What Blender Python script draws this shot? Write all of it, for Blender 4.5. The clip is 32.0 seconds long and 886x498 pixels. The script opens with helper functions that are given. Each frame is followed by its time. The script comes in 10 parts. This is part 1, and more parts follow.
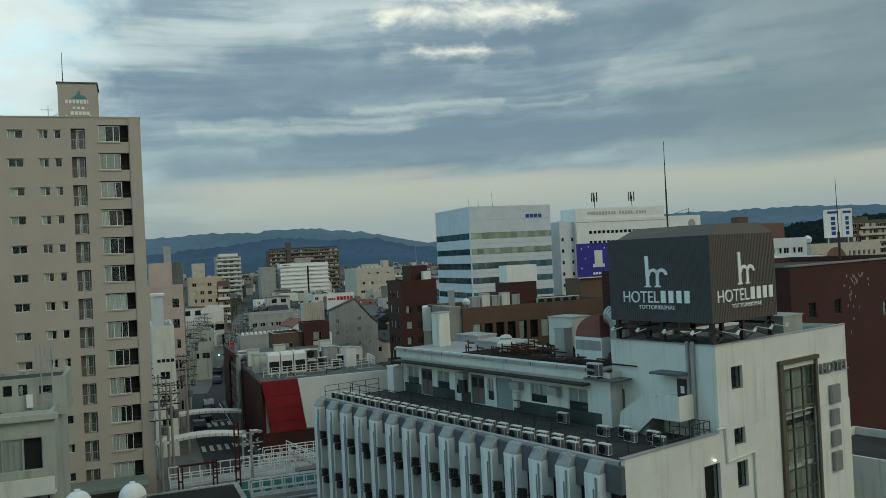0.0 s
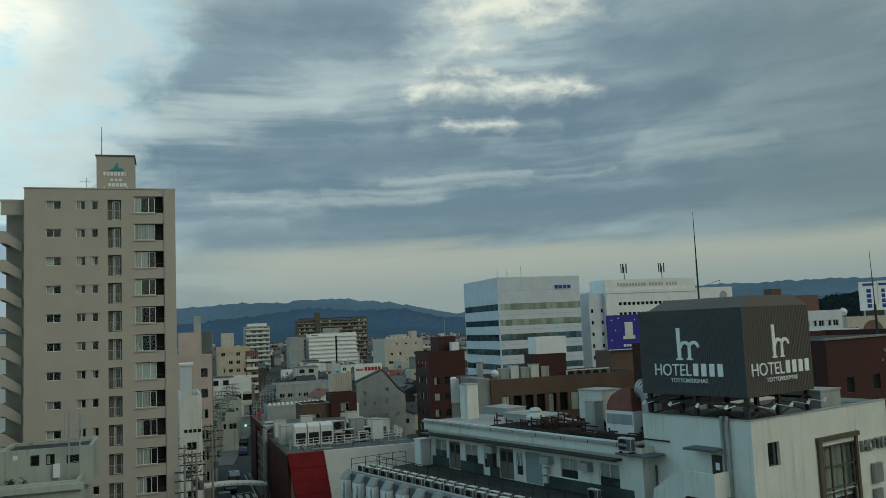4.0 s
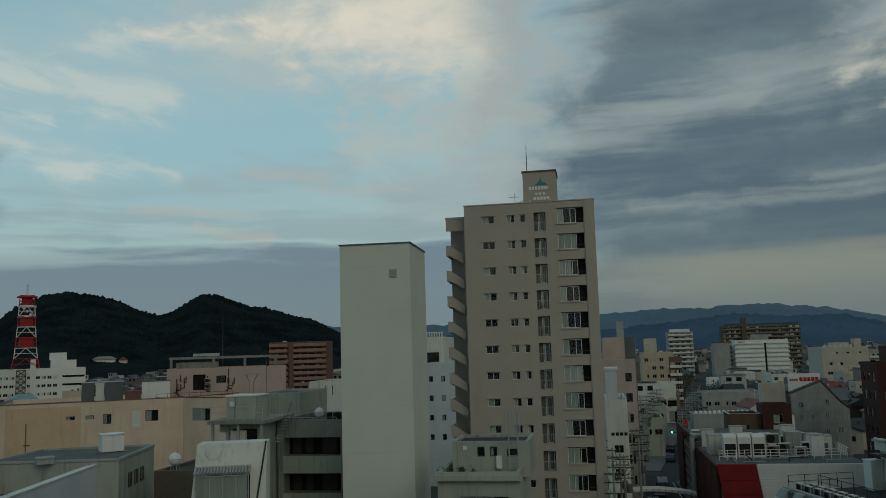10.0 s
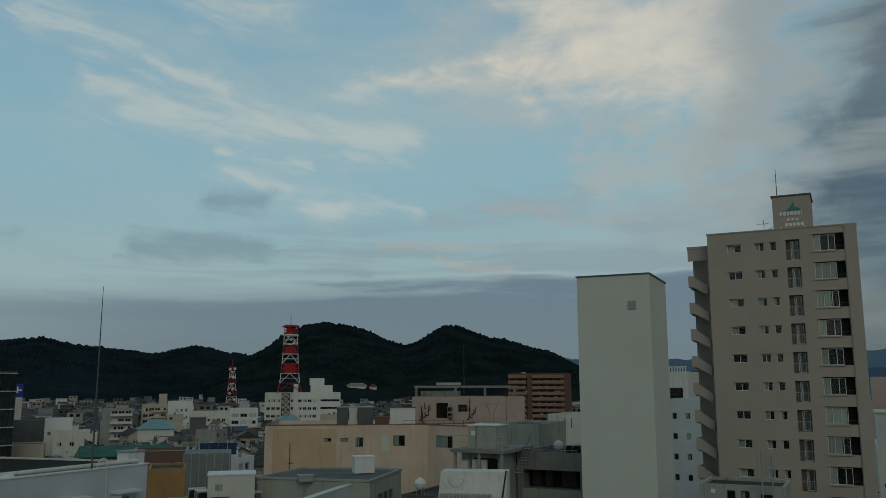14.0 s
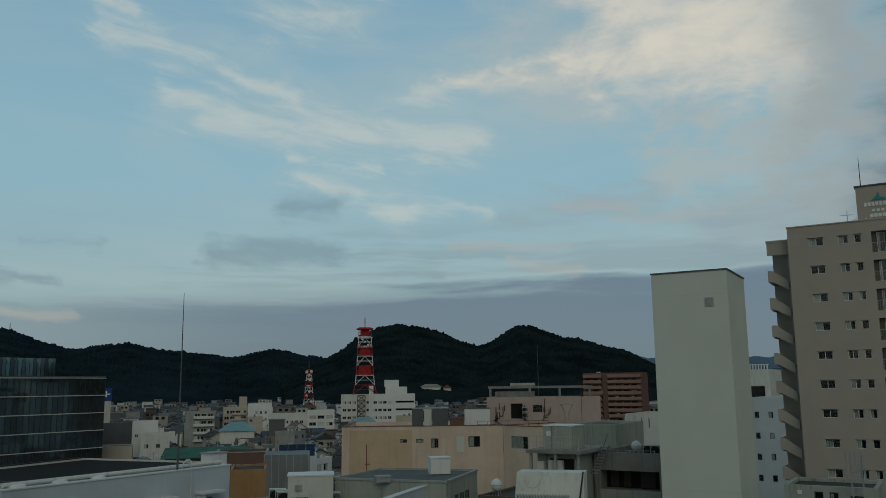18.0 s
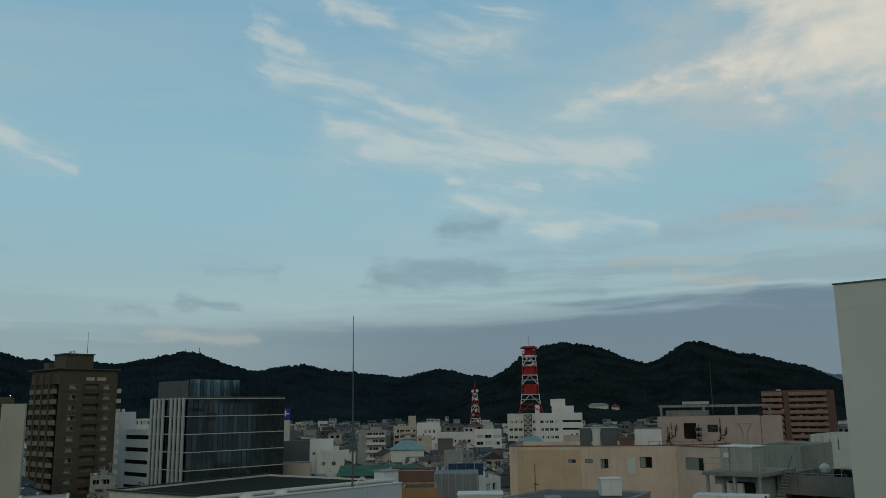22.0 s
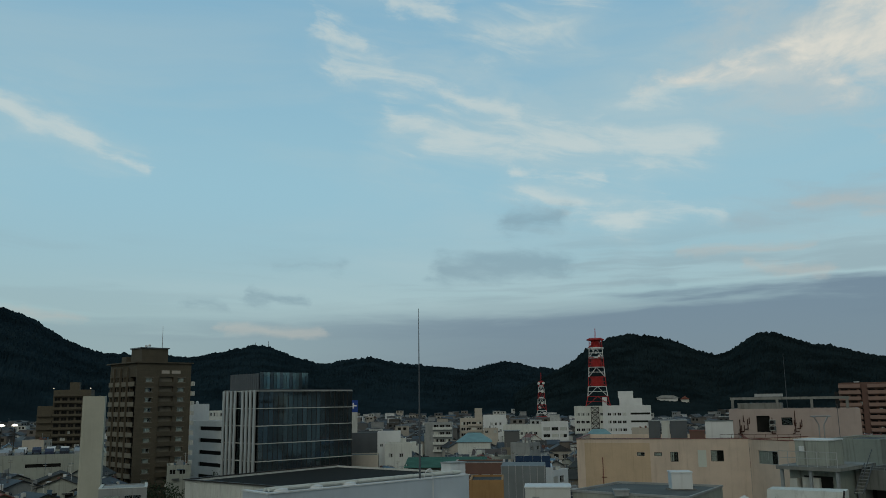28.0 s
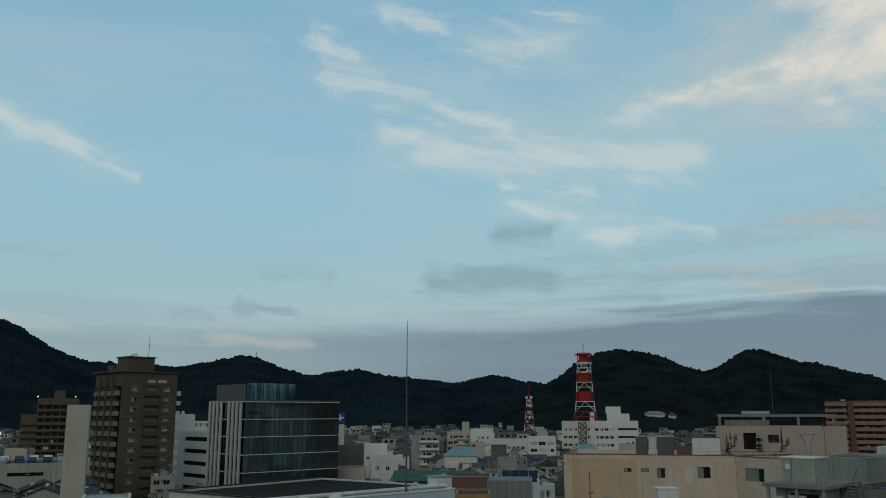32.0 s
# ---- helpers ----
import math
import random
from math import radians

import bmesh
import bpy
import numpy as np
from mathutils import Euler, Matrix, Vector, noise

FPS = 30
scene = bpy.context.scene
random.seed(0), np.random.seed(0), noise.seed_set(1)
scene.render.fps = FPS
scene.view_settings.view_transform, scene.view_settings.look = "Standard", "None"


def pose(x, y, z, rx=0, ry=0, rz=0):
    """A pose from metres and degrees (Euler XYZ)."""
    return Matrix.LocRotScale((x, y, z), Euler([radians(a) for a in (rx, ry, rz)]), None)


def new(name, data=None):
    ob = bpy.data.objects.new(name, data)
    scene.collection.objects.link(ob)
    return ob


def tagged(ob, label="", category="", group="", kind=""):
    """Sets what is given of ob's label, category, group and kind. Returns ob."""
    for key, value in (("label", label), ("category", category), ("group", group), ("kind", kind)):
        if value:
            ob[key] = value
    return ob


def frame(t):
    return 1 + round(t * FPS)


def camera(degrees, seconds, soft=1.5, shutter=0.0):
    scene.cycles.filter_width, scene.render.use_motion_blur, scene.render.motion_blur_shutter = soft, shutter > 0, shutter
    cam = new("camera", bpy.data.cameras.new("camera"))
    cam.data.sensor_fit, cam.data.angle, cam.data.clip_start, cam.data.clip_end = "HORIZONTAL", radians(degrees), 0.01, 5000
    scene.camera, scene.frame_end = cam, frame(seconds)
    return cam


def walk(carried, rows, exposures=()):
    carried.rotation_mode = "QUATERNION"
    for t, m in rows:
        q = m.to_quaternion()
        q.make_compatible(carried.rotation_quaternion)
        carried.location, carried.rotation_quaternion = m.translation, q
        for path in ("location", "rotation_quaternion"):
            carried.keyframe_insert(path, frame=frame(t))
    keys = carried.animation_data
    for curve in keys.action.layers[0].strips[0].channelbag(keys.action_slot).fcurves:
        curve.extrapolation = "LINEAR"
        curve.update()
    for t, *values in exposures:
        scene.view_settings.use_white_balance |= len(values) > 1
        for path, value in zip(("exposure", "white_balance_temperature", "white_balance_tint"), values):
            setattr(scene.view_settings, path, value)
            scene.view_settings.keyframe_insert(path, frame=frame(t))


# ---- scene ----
cam = camera(56.01, 32.0, soft=0.9)
EYE = (0.0, 0.0, 24.0)
# seconds, stops, white balance
EXPOSURES = [(0.0, 0.5, 6600, 2), (2.0, 0.28, 6550, 1), (3.5, 0.25, 6500, 0), (6.0, 0.22, 6450, 0), (7.5, 0.05, 6500, 0), (8.0, -0.18, 6520, 1), (9.0, -0.42, 6600, 2), (11.0, -0.62, 6500, 3),
             (13.0, -0.7, 6400, 4), (19.0, -0.6, 6350, 5), (23.0, -0.5, 6300, 5), (28.0, -0.4, 6250, 5), (32.0, -0.4, 6250, 5)]
# seconds, yaw, pitch, roll of the hand-held turn
TURN = [
    (0.0, -45.76, 0.46, -2.83),
    (0.5, -46.83, 0.74, -3.21),
    (1.0, -47.22, 1.61, -3.30),
    (1.5, -47.13, 2.85, -3.34),
    (2.0, -46.70, 4.18, -3.46),
    (2.5, -46.15, 4.82, -3.31),
    (3.0, -45.13, 5.02, -2.92),
    (3.5, -44.16, 5.09, -2.52),
    (5.5, -44.83, 7.37, -2.58),
    (6.0, -47.10, 7.74, -2.94),
    (6.5, -48.68, 7.63, -3.12),
    (7.0, -48.27, 7.26, -3.35),
    (7.5, -44.13, 6.93, -3.36),
    (8.0, -36.82, 6.89, -3.03),
    (8.5, -29.29, 6.93, -2.60),
    (9.0, -23.13, 7.02, -2.09),
    (9.5, -19.12, 6.94, -1.84),
    (10.0, -15.67, 6.83, -1.68),
    (10.5, -13.24, 6.91, -1.48),
    (11.0, -11.03, 7.15, -1.55),
    (11.5, -8.44, 7.60, -1.29),
    (12.0, -5.42, 8.14, -1.02),
    (12.5, -2.31, 8.71, -0.54),
    (13.0, 0.00, 9.01, -0.42),
    (13.5, 0.74, 9.13, -0.13),
    (15.5, 0.07, 9.60, -0.08),
    (16.0, 0.97, 9.60, -0.20),
    (16.5, 2.46, 9.55, -0.39),
    (17.0, 3.66, 9.67, -0.51),
    (17.5, 4.33, 9.52, -0.73),
    (18.0, 5.56, 9.35, -0.66),
    (18.5, 7.25, 9.19, -0.49),
    (19.0, 8.57, 9.55, -0.34),
    (19.5, 9.95, 9.77, -0.39),
    (20.0, 11.46, 10.14, -0.37),
    (20.5, 13.03, 10.35, -0.35),
    (21.0, 14.24, 10.58, -0.38),
    (21.5, 15.23, 10.61, -0.59),
    (22.0, 16.72, 10.77, -0.80),
    (22.5, 18.06, 10.81, -1.00),
    (23.0, 18.70, 10.80, -1.04),
    (23.5, 18.66, 10.81, -1.06),
    (24.0, 18.42, 10.70, -0.85),
    (24.5, 17.75, 10.86, -0.72),
    (26.5, 18.25, 10.56, -0.47),
    (27.0, 19.20, 10.34, -0.51),
    (27.5, 20.35, 10.18, -0.64),
    (28.0, 21.19, 10.32, -0.78),
    (28.5, 21.47, 10.24, -0.84),
    (29.0, 21.68, 10.29, -0.94),
    (29.5, 21.62, 10.44, -0.87),
    (30.0, 21.06, 10.51, -0.82),
    (30.5, 20.93, 10.60, -0.74),
    (31.0, 20.68, 10.84, -0.42),
    (31.5, 20.30, 10.97, -0.23),
    (32.0, 20.47, 11.19, -0.06),
]


def held(yaw, pitch, roll):
    return Matrix.Translation(EYE) @ pose(0, 0, 0, 0, 0, yaw) @ pose(0, 0, 0, 90 + pitch) @ pose(0, 0, 0, 0, 0, roll)


walk(cam, [(t, held(a, b, c)) for t, a, b, c in TURN], exposures=EXPOSURES)


# ---------------------------------------------------------------- sky and sun
SUN_AZ, SUN_EL = 166.0, 24.0     # compass turn of the sun from +y towards +x, behind the viewer

world = bpy.data.worlds.new("dusk_sky")
scene.world = world
world.use_nodes = True
wt = world.node_tree
wt.nodes.clear()


class Nodes:
    """Short hand for a node tree."""

    def __init__(self, tree):
        self.tree = tree

    def add(self, kind):
        return self.tree.nodes.new(kind)

    def put(self, socket, value):
        if isinstance(value, bpy.types.NodeSocket):
            self.tree.links.new(value, socket)
        else:
            socket.default_value = value

    def math(self, op, a, b=0.0, c=0.0, clamp=False):
        n = self.add("ShaderNodeMath")
        n.operation, n.use_clamp = op, clamp
        for s, v in zip(n.inputs, (a, b, c)):
            self.put(s, v)
        return n.outputs[0]

    def step(self, x, lo, hi, out0=0.0, out1=1.0):
        n = self.add("ShaderNodeMapRange")
        n.interpolation_type = "SMOOTHSTEP"
        for s, v in zip(n.inputs, (x, lo, hi, out0, out1)):
            self.put(s, v)
        return n.outputs[0]

    def vec(self, x, y, z):
        n = self.add("ShaderNodeCombineXYZ")
        for s, v in zip(n.inputs, (x, y, z)):
            self.put(s, v)
        return n.outputs[0]

    def noise(self, vector, scale=1.0, detail=5.0, rough=0.55, distortion=0.0, colour=False):
        n = self.add("ShaderNodeTexNoise")
        self.put(n.inputs["Vector"], vector)
        n.inputs["Scale"].default_value = scale
        n.inputs["Detail"].default_value = detail
        n.inputs["Roughness"].default_value = rough
        n.inputs["Distortion"].default_value = distortion
        return n.outputs[1 if colour else 0]

    def mix(self, fac, a, b, blend="MIX"):
        n = self.add("ShaderNodeMix")
        n.data_type, n.blend_type = "RGBA", blend
        self.put(n.inputs[0], fac)
        for s, v in ((n.inputs[6], a), (n.inputs[7], b)):
            self.put(s, v if isinstance(v, bpy.types.NodeSocket) else (*v, 1.0))
        return n.outputs[2]


W = Nodes(wt)
way = W.add("ShaderNodeTexCoord").outputs["Generated"]
split = W.add("ShaderNodeSeparateXYZ")
W.put(split.inputs[0], way)
sx, sy, sz = split.outputs
az = W.math("MULTIPLY", W.math("ARCTAN2", W.math("MULTIPLY", sx, -1.0), sy), 57.2958)
el = W.math("MULTIPLY", W.math("ARCSINE", sz), 57.2958)
# coarse and fine wander of the cloud edges, in degrees
slow = W.noise(W.vec(W.math("MULTIPLY", az, 0.10), W.math("MULTIPLY", el, 0.20), 3.1), 1.0, 3.0, 0.5, colour=True)
quick = W.noise(W.vec(W.math("MULTIPLY", az, 0.42), W.math("MULTIPLY", el, 0.75), 9.7), 1.0, 6.0, 0.62, colour=True)
parts = []
for n_ in (slow, quick):
    q_ = W.add("ShaderNodeSeparateColor")
    W.put(q_.inputs[0], n_)
    parts += [W.math("SUBTRACT", q_.outputs[0], 0.5), W.math("SUBTRACT", q_.outputs[1], 0.5)]
w1, w2, f1, f2 = parts
azs = W.math("MULTIPLY_ADD", w1, 3.0, az)
els = W.math("MULTIPLY_ADD", w2, 1.2, el)
azw = W.math("MULTIPLY_ADD", f1, 3.2, azs)
elw = W.math("MULTIPLY_ADD", f2, 1.5, els)


def streak_noise(along, across, slope, seed, detail=8.0, rough=0.6, warp=0.5):
    """Fibrous noise drawn out along the bearing, falling by slope."""
    return W.noise(W.vec(W.math("MULTIPLY", azs, along), W.math("MULTIPLY", W.math("MULTIPLY_ADD", azs, -slope, els), across), seed), 1.0, detail, rough, warp)


fib = streak_noise(0.16, 0.62, 0.16, 5.5)
puff = streak_noise(0.24, 0.46, 0.0, 8.5, 9.0, 0.62, 0.3)
comb = streak_noise(0.050, 0.62, -0.012, 2.2, 7.0, 0.56, 0.2)
billow = streak_noise(0.075, 0.20, -0.02, 6.2, 8.0, 0.6, 0.4)
grain = streak_noise(0.55, 1.1, 0.0, 4.4, 7.0, 0.65, 0.6)


def stroke(a0, e0, a1, e1, w, gain=1.0):
    """Soft bar of cloud between two bearings and heights, w degrees to its edge."""
    da, de = a1 - a0, e1 - e0
    l2 = da * da + de * de + 1e-6
    pa, pe = W.math("SUBTRACT", azw, a0), W.math("SUBTRACT", elw, e0)
    k = W.math("MULTIPLY_ADD", pa, da / l2, W.math("MULTIPLY", pe, de / l2), clamp=True)
    qa, qe = W.math("MULTIPLY_ADD", k, -da, pa), W.math("MULTIPLY_ADD", k, -de, pe)
    d = W.math("SQRT", W.math("MULTIPLY_ADD", qa, qa, W.math("MULTIPLY", qe, qe)))
    return W.math("MULTIPLY_ADD", d, -gain * 0.62 / w, gain)


def union(*ms):
    out = ms[0]
    for m in ms[1:]:
        out = W.math("MAXIMUM", out, m)
    return out


def cover(field, texture, lo, hi, amp=2.2, top=1.0):
    """Cloud share of a field whose edge is broken up by a texture."""
    return W.step(W.math("MULTIPLY_ADD", W.math("SUBTRACT", texture, 0.5), amp, field), lo, hi, 0.0, top)


# clear air: pale above the horizon, bluer higher
clear = W.mix(W.step(el, 3.0, 15.0), (0.43, 0.56, 0.58), (0.385, 0.62, 0.74))
clear = W.mix(W.step(el, 14.0, 28.0), clear, (0.285, 0.525, 0.715))
clear = W.mix(W.step(el, 28.0, 80.0), clear, (0.10, 0.22, 0.34))
# fine haze veils
veil = streak_noise(0.03, 0.17, 0.0, 1.3, 6.0, 0.55, 0.4)
sky = W.mix(W.step(veil, 0.40, 0.72, 0.0, 0.42), clear, (0.54, 0.655, 0.68))
# feathery wisps
halo = union(stroke(28, 23.2, 17, 20.4, 2.6), stroke(24, 18.6, 4, 16.6, 2.8), stroke(15.5, 14.2, 8.0, 11.8, 2.4), stroke(50, 18.0, 43, 15.8, 1.8), stroke(17.5, 24.8, 11.5, 25.2, 3.0), stroke(8, 20.0, -4, 20.6, 2.6))
sky = W.mix(cover(halo, fib, 0.15, 1.25, 1.8, 0.45), sky, (0.60, 0.70, 0.715))
wisps = union(stroke(28.6, 23.0, 24.6, 22.4, 1.3), stroke(25.2, 22.2, 16.0, 19.5, 0.95), stroke(24.9, 19.9, 21.5, 18.4, 1.0), stroke(21.9, 18.3, 3.4, 16.5, 1.5),
              stroke(16.1, 15.2, 10.2, 14.8, 0.65), stroke(15.8, 14.2, 8.5, 11.3, 1.0), stroke(30.2, 25.5, 26.8, 23.8, 0.9), stroke(24.4, 26.8, 20.4, 26.3, 0.8),
              stroke(17.4, 24.7, 11.8, 25.3, 2.0, 0.8), stroke(51.5, 18.6, 46.5, 17.3, 0.95), stroke(46.5, 17.3, 41.6, 15.3, 0.7), stroke(7.5, 20.1, -2.0, 20.4, 0.9), stroke(8.0, 12.2, 2.0, 11.9, 0.8, 0.75))
sky = W.mix(cover(wisps, fib, 0.30, 1.25, 2.7, 0.74), sky, (0.725, 0.775, 0.755))
# the lit heap of cloud and its surroundings
haze = union(stroke(-2, 22.5, -20, 21.0, 6.0), stroke(-4, 20.2, -18, 17.4, 3.0, 0.8), stroke(-10, 32, -20, 31, 9.0))
sky = W.mix(cover(haze, puff, 0.2, 1.1, 1.8, 0.8), sky, (0.56, 0.63, 0.655))
cream = union(stroke(-3.6, 21.8, -8.5, 22.4, 1.7), stroke(-7.5, 21.4, -18.5, 19.8, 2.9, 1.2), stroke(-8.0, 24.6, -17.0, 23.4, 3.8, 1.3), stroke(-9.0, 29.5, -18.0, 28.5, 4.0, 1.1),
              stroke(6.8, 20.4, -3.0, 20.8, 0.9, 0.6), stroke(-9.5, 22.4, -17.0, 21.4, 2.8, 1.55), stroke(1.0, 21.4, -4.0, 22.4, 0.9, 0.8))
sky = W.mix(cover(cream, puff, 0.20, 1.1, 1.7, 0.94), sky, (0.80, 0.775, 0.715))
sky = W.mix(cover(cream, puff, 0.60, 1.70, 2.9, 0.95), sky, (0.99, 0.895, 0.775))
puffs = union(stroke(-10.3, 17.9, -13.4, 17.4, 1.1), stroke(-9.0, 15.2, -11.0, 15.6, 0.8, 0.9), stroke(-10.0, 13.6, -22.0, 15.9, 2.6, 0.95), stroke(-12.0, 11.6, -24.0, 11.6, 2.6, 0.8), stroke(-17.0, 18.2, -23.0, 17.4, 1.2, 0.7))
sky = W.mix(cover(puffs, puff, 0.22, 1.15, 2.1, 0.8), sky, (0.575, 0.62, 0.61))
greys = union(stroke(-14, 9.6, -27, 9.8, 3.4), stroke(0.0, 11.6, -9.0, 12.2, 1.6, 0.7))
sky = W.mix(cover(greys, fib, 0.2, 1.0, 1.8, 0.55), sky, (0.42, 0.49, 0.53))
fringe = union(stroke(-21.5, 10, -21.0, 30.0, 5.0), stroke(-23.5, 9.0, -24.0, 18.0, 4.0))
sky = W.mix(cover(fringe, puff, 0.15, 1.25, 2.0, 0.8), sky, (0.45, 0.49, 0.505))
# small dark clouds, the low bank over the hills and warm threads
dark = union(stroke(21.0, 8.9, 13.0, 9.0, 0.95), stroke(16.6, 12.1, 13.4, 12.1, 1.0), stroke(34.2, 7.3, 30.8, 6.8, 0.5), stroke(38.5, 6.6, 36.0, 6.4, 0.45, 0.7), stroke(9.5, 7.6, 5.5, 7.5, 0.5, 0.7), stroke(33.0, 9.3, 28.0, 9.2, 0.6, 0.5))
sky = W.mix(cover(dark, fib, 0.10, 1.05, 1.8, 0.62), sky, (0.245, 0.35, 0.42))
low = streak_noise(0.055, 0.62, 0.0, 7.7, 6.0, 0.55, 0.2)
streaks = W.math("MULTIPLY", W.step(low, 0.47, 0.62), W.math("MULTIPLY", W.step(el, 12.5, 8.0), W.step(az, 34.0, 12.0, 0.25, 0.6)))
sky = W.mix(streaks, sky, (0.33, 0.425, 0.475))
bank = W.math("MULTIPLY", W.step(W.math("MULTIPLY_ADD", W.math("SUBTRACT", low, 0.5), 5.5, W.math("MULTIPLY_ADD", az, 0.028, el)), 7.4, 5.7), W.step(az, 46.0, 12.0, 0.35, 0.92))
sky = W.mix(bank, sky, (0.165, 0.225, 0.31))
warm = union(stroke(36.0, 4.9, 30.0, 4.7, 0.5), stroke(50.0, 5.9, 45.0, 5.3, 0.45, 0.8), stroke(5.0, 9.5, -3.0, 9.3, 0.4, 0.8), stroke(1.0, 8.3, -3.8, 7.5, 0.45), stroke(-6.5, 10.9, -14.0, 11.1, 0.45, 0.9), stroke(-3.0, 12.0, -8.0, 11.6, 0.4, 0.7))
sky = W.mix(cover(warm, comb, 0.15, 1.15, 1.6, 0.5), sky, (0.60, 0.555, 0.51))
# the grey deck to the right, combed into streaks
deck = W.step(W.math("MULTIPLY_ADD", W.math("SUBTRACT", puff, 0.5), 9.0, W.math("MULTIPLY_ADD", w1, 5.0, W.math("MULTIPLY_ADD", W.math("SUBTRACT", el, 14.0), 0.30, az))), -20.5, -27.0)
tone = W.math("MULTIPLY_ADD", comb, 0.5, W.math("MULTIPLY", billow, 0.5))
tone = W.math("MULTIPLY_ADD", W.math("SUBTRACT", grain, 0.5), 0.05, tone)
deck_col = W.mix(W.step(tone, 0.41, 0.63), (0.100, 0.145, 0.195), (0.225, 0.283, 0.322))
deck_col = W.mix(W.step(el, 11.5, 20.0, 0.0, 0.8), deck_col, W.mix(W.step(tone, 0.43, 0.62), (0.215, 0.278, 0.325), (0.42, 0.478, 0.50)))
pale = union(stroke(-26.0, 15.2, -36.0, 15.3, 1.6), stroke(-25.5, 13.8, -31.0, 14.6, 2.2, 0.9), stroke(-36.0, 16.8, -42.5, 17.0, 1.3), stroke(-43.0, 13.9, -52.0, 13.6, 0.8, 0.8), stroke(-25.0, 18, -26.0, 24.0, 2.5, 0.8))
deck_col = W.mix(cover(pale, comb, 0.15, 1.2, 2.2, 0.72), deck_col, (0.40, 0.448, 0.458))
heavy = union(stroke(-30.0, 20.6, -40.0, 20.6, 2.6), stroke(-31.0, 11.6, -46.0, 12.2, 1.5), stroke(-34.0, 7.2, -54.0, 7.6, 1.1), stroke(-50.0, 14.6, -62.0, 14.9, 1.4), stroke(-60.0, 8.6, -72.0, 8.2, 1.8), stroke(-28.0, 6.4, -36.0, 6.2, 1.2, 0.9), stroke(-57.0, 18.5, -70.0, 17.5, 2.6, 0.9))
deck_col = W.mix(cover(heavy, comb, 0.05, 1.15, 2.0, 0.72), deck_col, (0.098, 0.140, 0.190))
lit = union(stroke(-46.0, 21.2, -54.5, 22.3, 2.2, 1.05), stroke(-42.0, 18.8, -50.0, 19.0, 1.0, 0.7), stroke(-42.5, 16.5, -54.5, 16.0, 0.95, 1.05), stroke(-45.0, 13.9, -48.5, 13.8, 0.5, 0.8), stroke(-50.0, 26.5, -60.0, 26.0, 2.6), stroke(-43.0, 17.6, -48.0, 17.2, 0.8, 0.9))
deck_col = W.mix(cover(lit, puff, 0.15, 1.2, 2.0, 0.85), deck_col, (0.50, 0.515, 0.49))
deck_col = W.mix(cover(lit, puff, 0.62, 1.55, 2.6, 0.75), deck_col, (0.74, 0.72, 0.63))
bright_line = union(stroke(-28.5, 9.0, -44.0, 9.0, 0.55), stroke(-40.5, 10.2, -50.0, 10.3, 0.5), stroke(-57.0, 10.9, -66.0, 11.1, 0.5), stroke(-36.0, 9.4, -56.0, 10.2, 0.4, 0.8), stroke(-58.0, 12.0, -62.0, 11.8, 0.4, 0.7))
deck_col = W.mix(cover(bright_line, comb, 0.10, 1.2, 2.2, 0.5), deck_col, (0.35, 0.39, 0.395))
deck_col = W.mix(W.step(az, -52.0, -76.0, 0.0, 0.72), deck_col, (0.115, 0.150, 0.165))
# the open strip under the deck
strip_h = W.math("MULTIPLY_ADD", W.math("ADD", az, 44.0), -0.02, W.math("MULTIPLY_ADD", W.math("SUBTRACT", comb, 0.5), 3.0, el))
gap = W.math("MULTIPLY", W.step(strip_h, 6.3, 5.0), W.step(az, -18.0, -36.0))
deck_col = W.mix(W.math("MULTIPLY", gap, 0.92), deck_col, W.mix(W.step(el, 5.2, 1.4), (0.29, 0.295, 0.268), (0.18, 0.225, 0.255)))
sky = W.mix(deck, sky, deck_col)
# behind the viewer an even overcast
back = W.step(W.math("ABSOLUTE", W.math("ADD", az, 10.0)), 95.0, 140.0)
sky = W.mix(back, sky, (0.188, 0.21, 0.20))
# under the horizon
sky = W.mix(W.step(el, 0.3, -1.5), sky, (0.08, 0.10, 0.11))
sky = W.mix(1.0, sky, (1.0, 1.0, 0.98), "MULTIPLY")

nishita = W.add("ShaderNodeTexSky")
nishita.sky_type, nishita.sun_disc = "NISHITA", False
nishita.sun_elevation, nishita.sun_rotation = radians(SUN_EL), radians(SUN_AZ)
air = W.add("ShaderNodeBackground")
W.put(air.inputs[0], nishita.outputs[0])
air.inputs[1].default_value = 0.012
clouds = W.add("ShaderNodeBackground")
W.put(clouds.inputs[0], sky)
clouds.inputs[1].default_value = 1.0
both = W.add("ShaderNodeAddShader")
W.put(both.inputs[0], air.outputs[0])
W.put(both.inputs[1], clouds.outputs[0])
W.put(W.add("ShaderNodeOutputWorld").inputs[0], both.outputs[0])

sun = new("sun", bpy.data.lights.new("sun", "SUN"))
sun.data.energy, sun.data.angle, sun.data.color = 0.62, radians(40), (1.0, 0.965, 0.84)
_sd = Vector((math.sin(radians(SUN_AZ)) * math.cos(radians(SUN_EL + 8)), math.cos(radians(SUN_AZ)) * math.cos(radians(SUN_EL + 8)), math.sin(radians(SUN_EL + 8))))
sun.matrix_world = Matrix.Translation((0, 0, 60)) @ _sd.to_track_quat("Z", "Y").to_matrix().to_4x4()


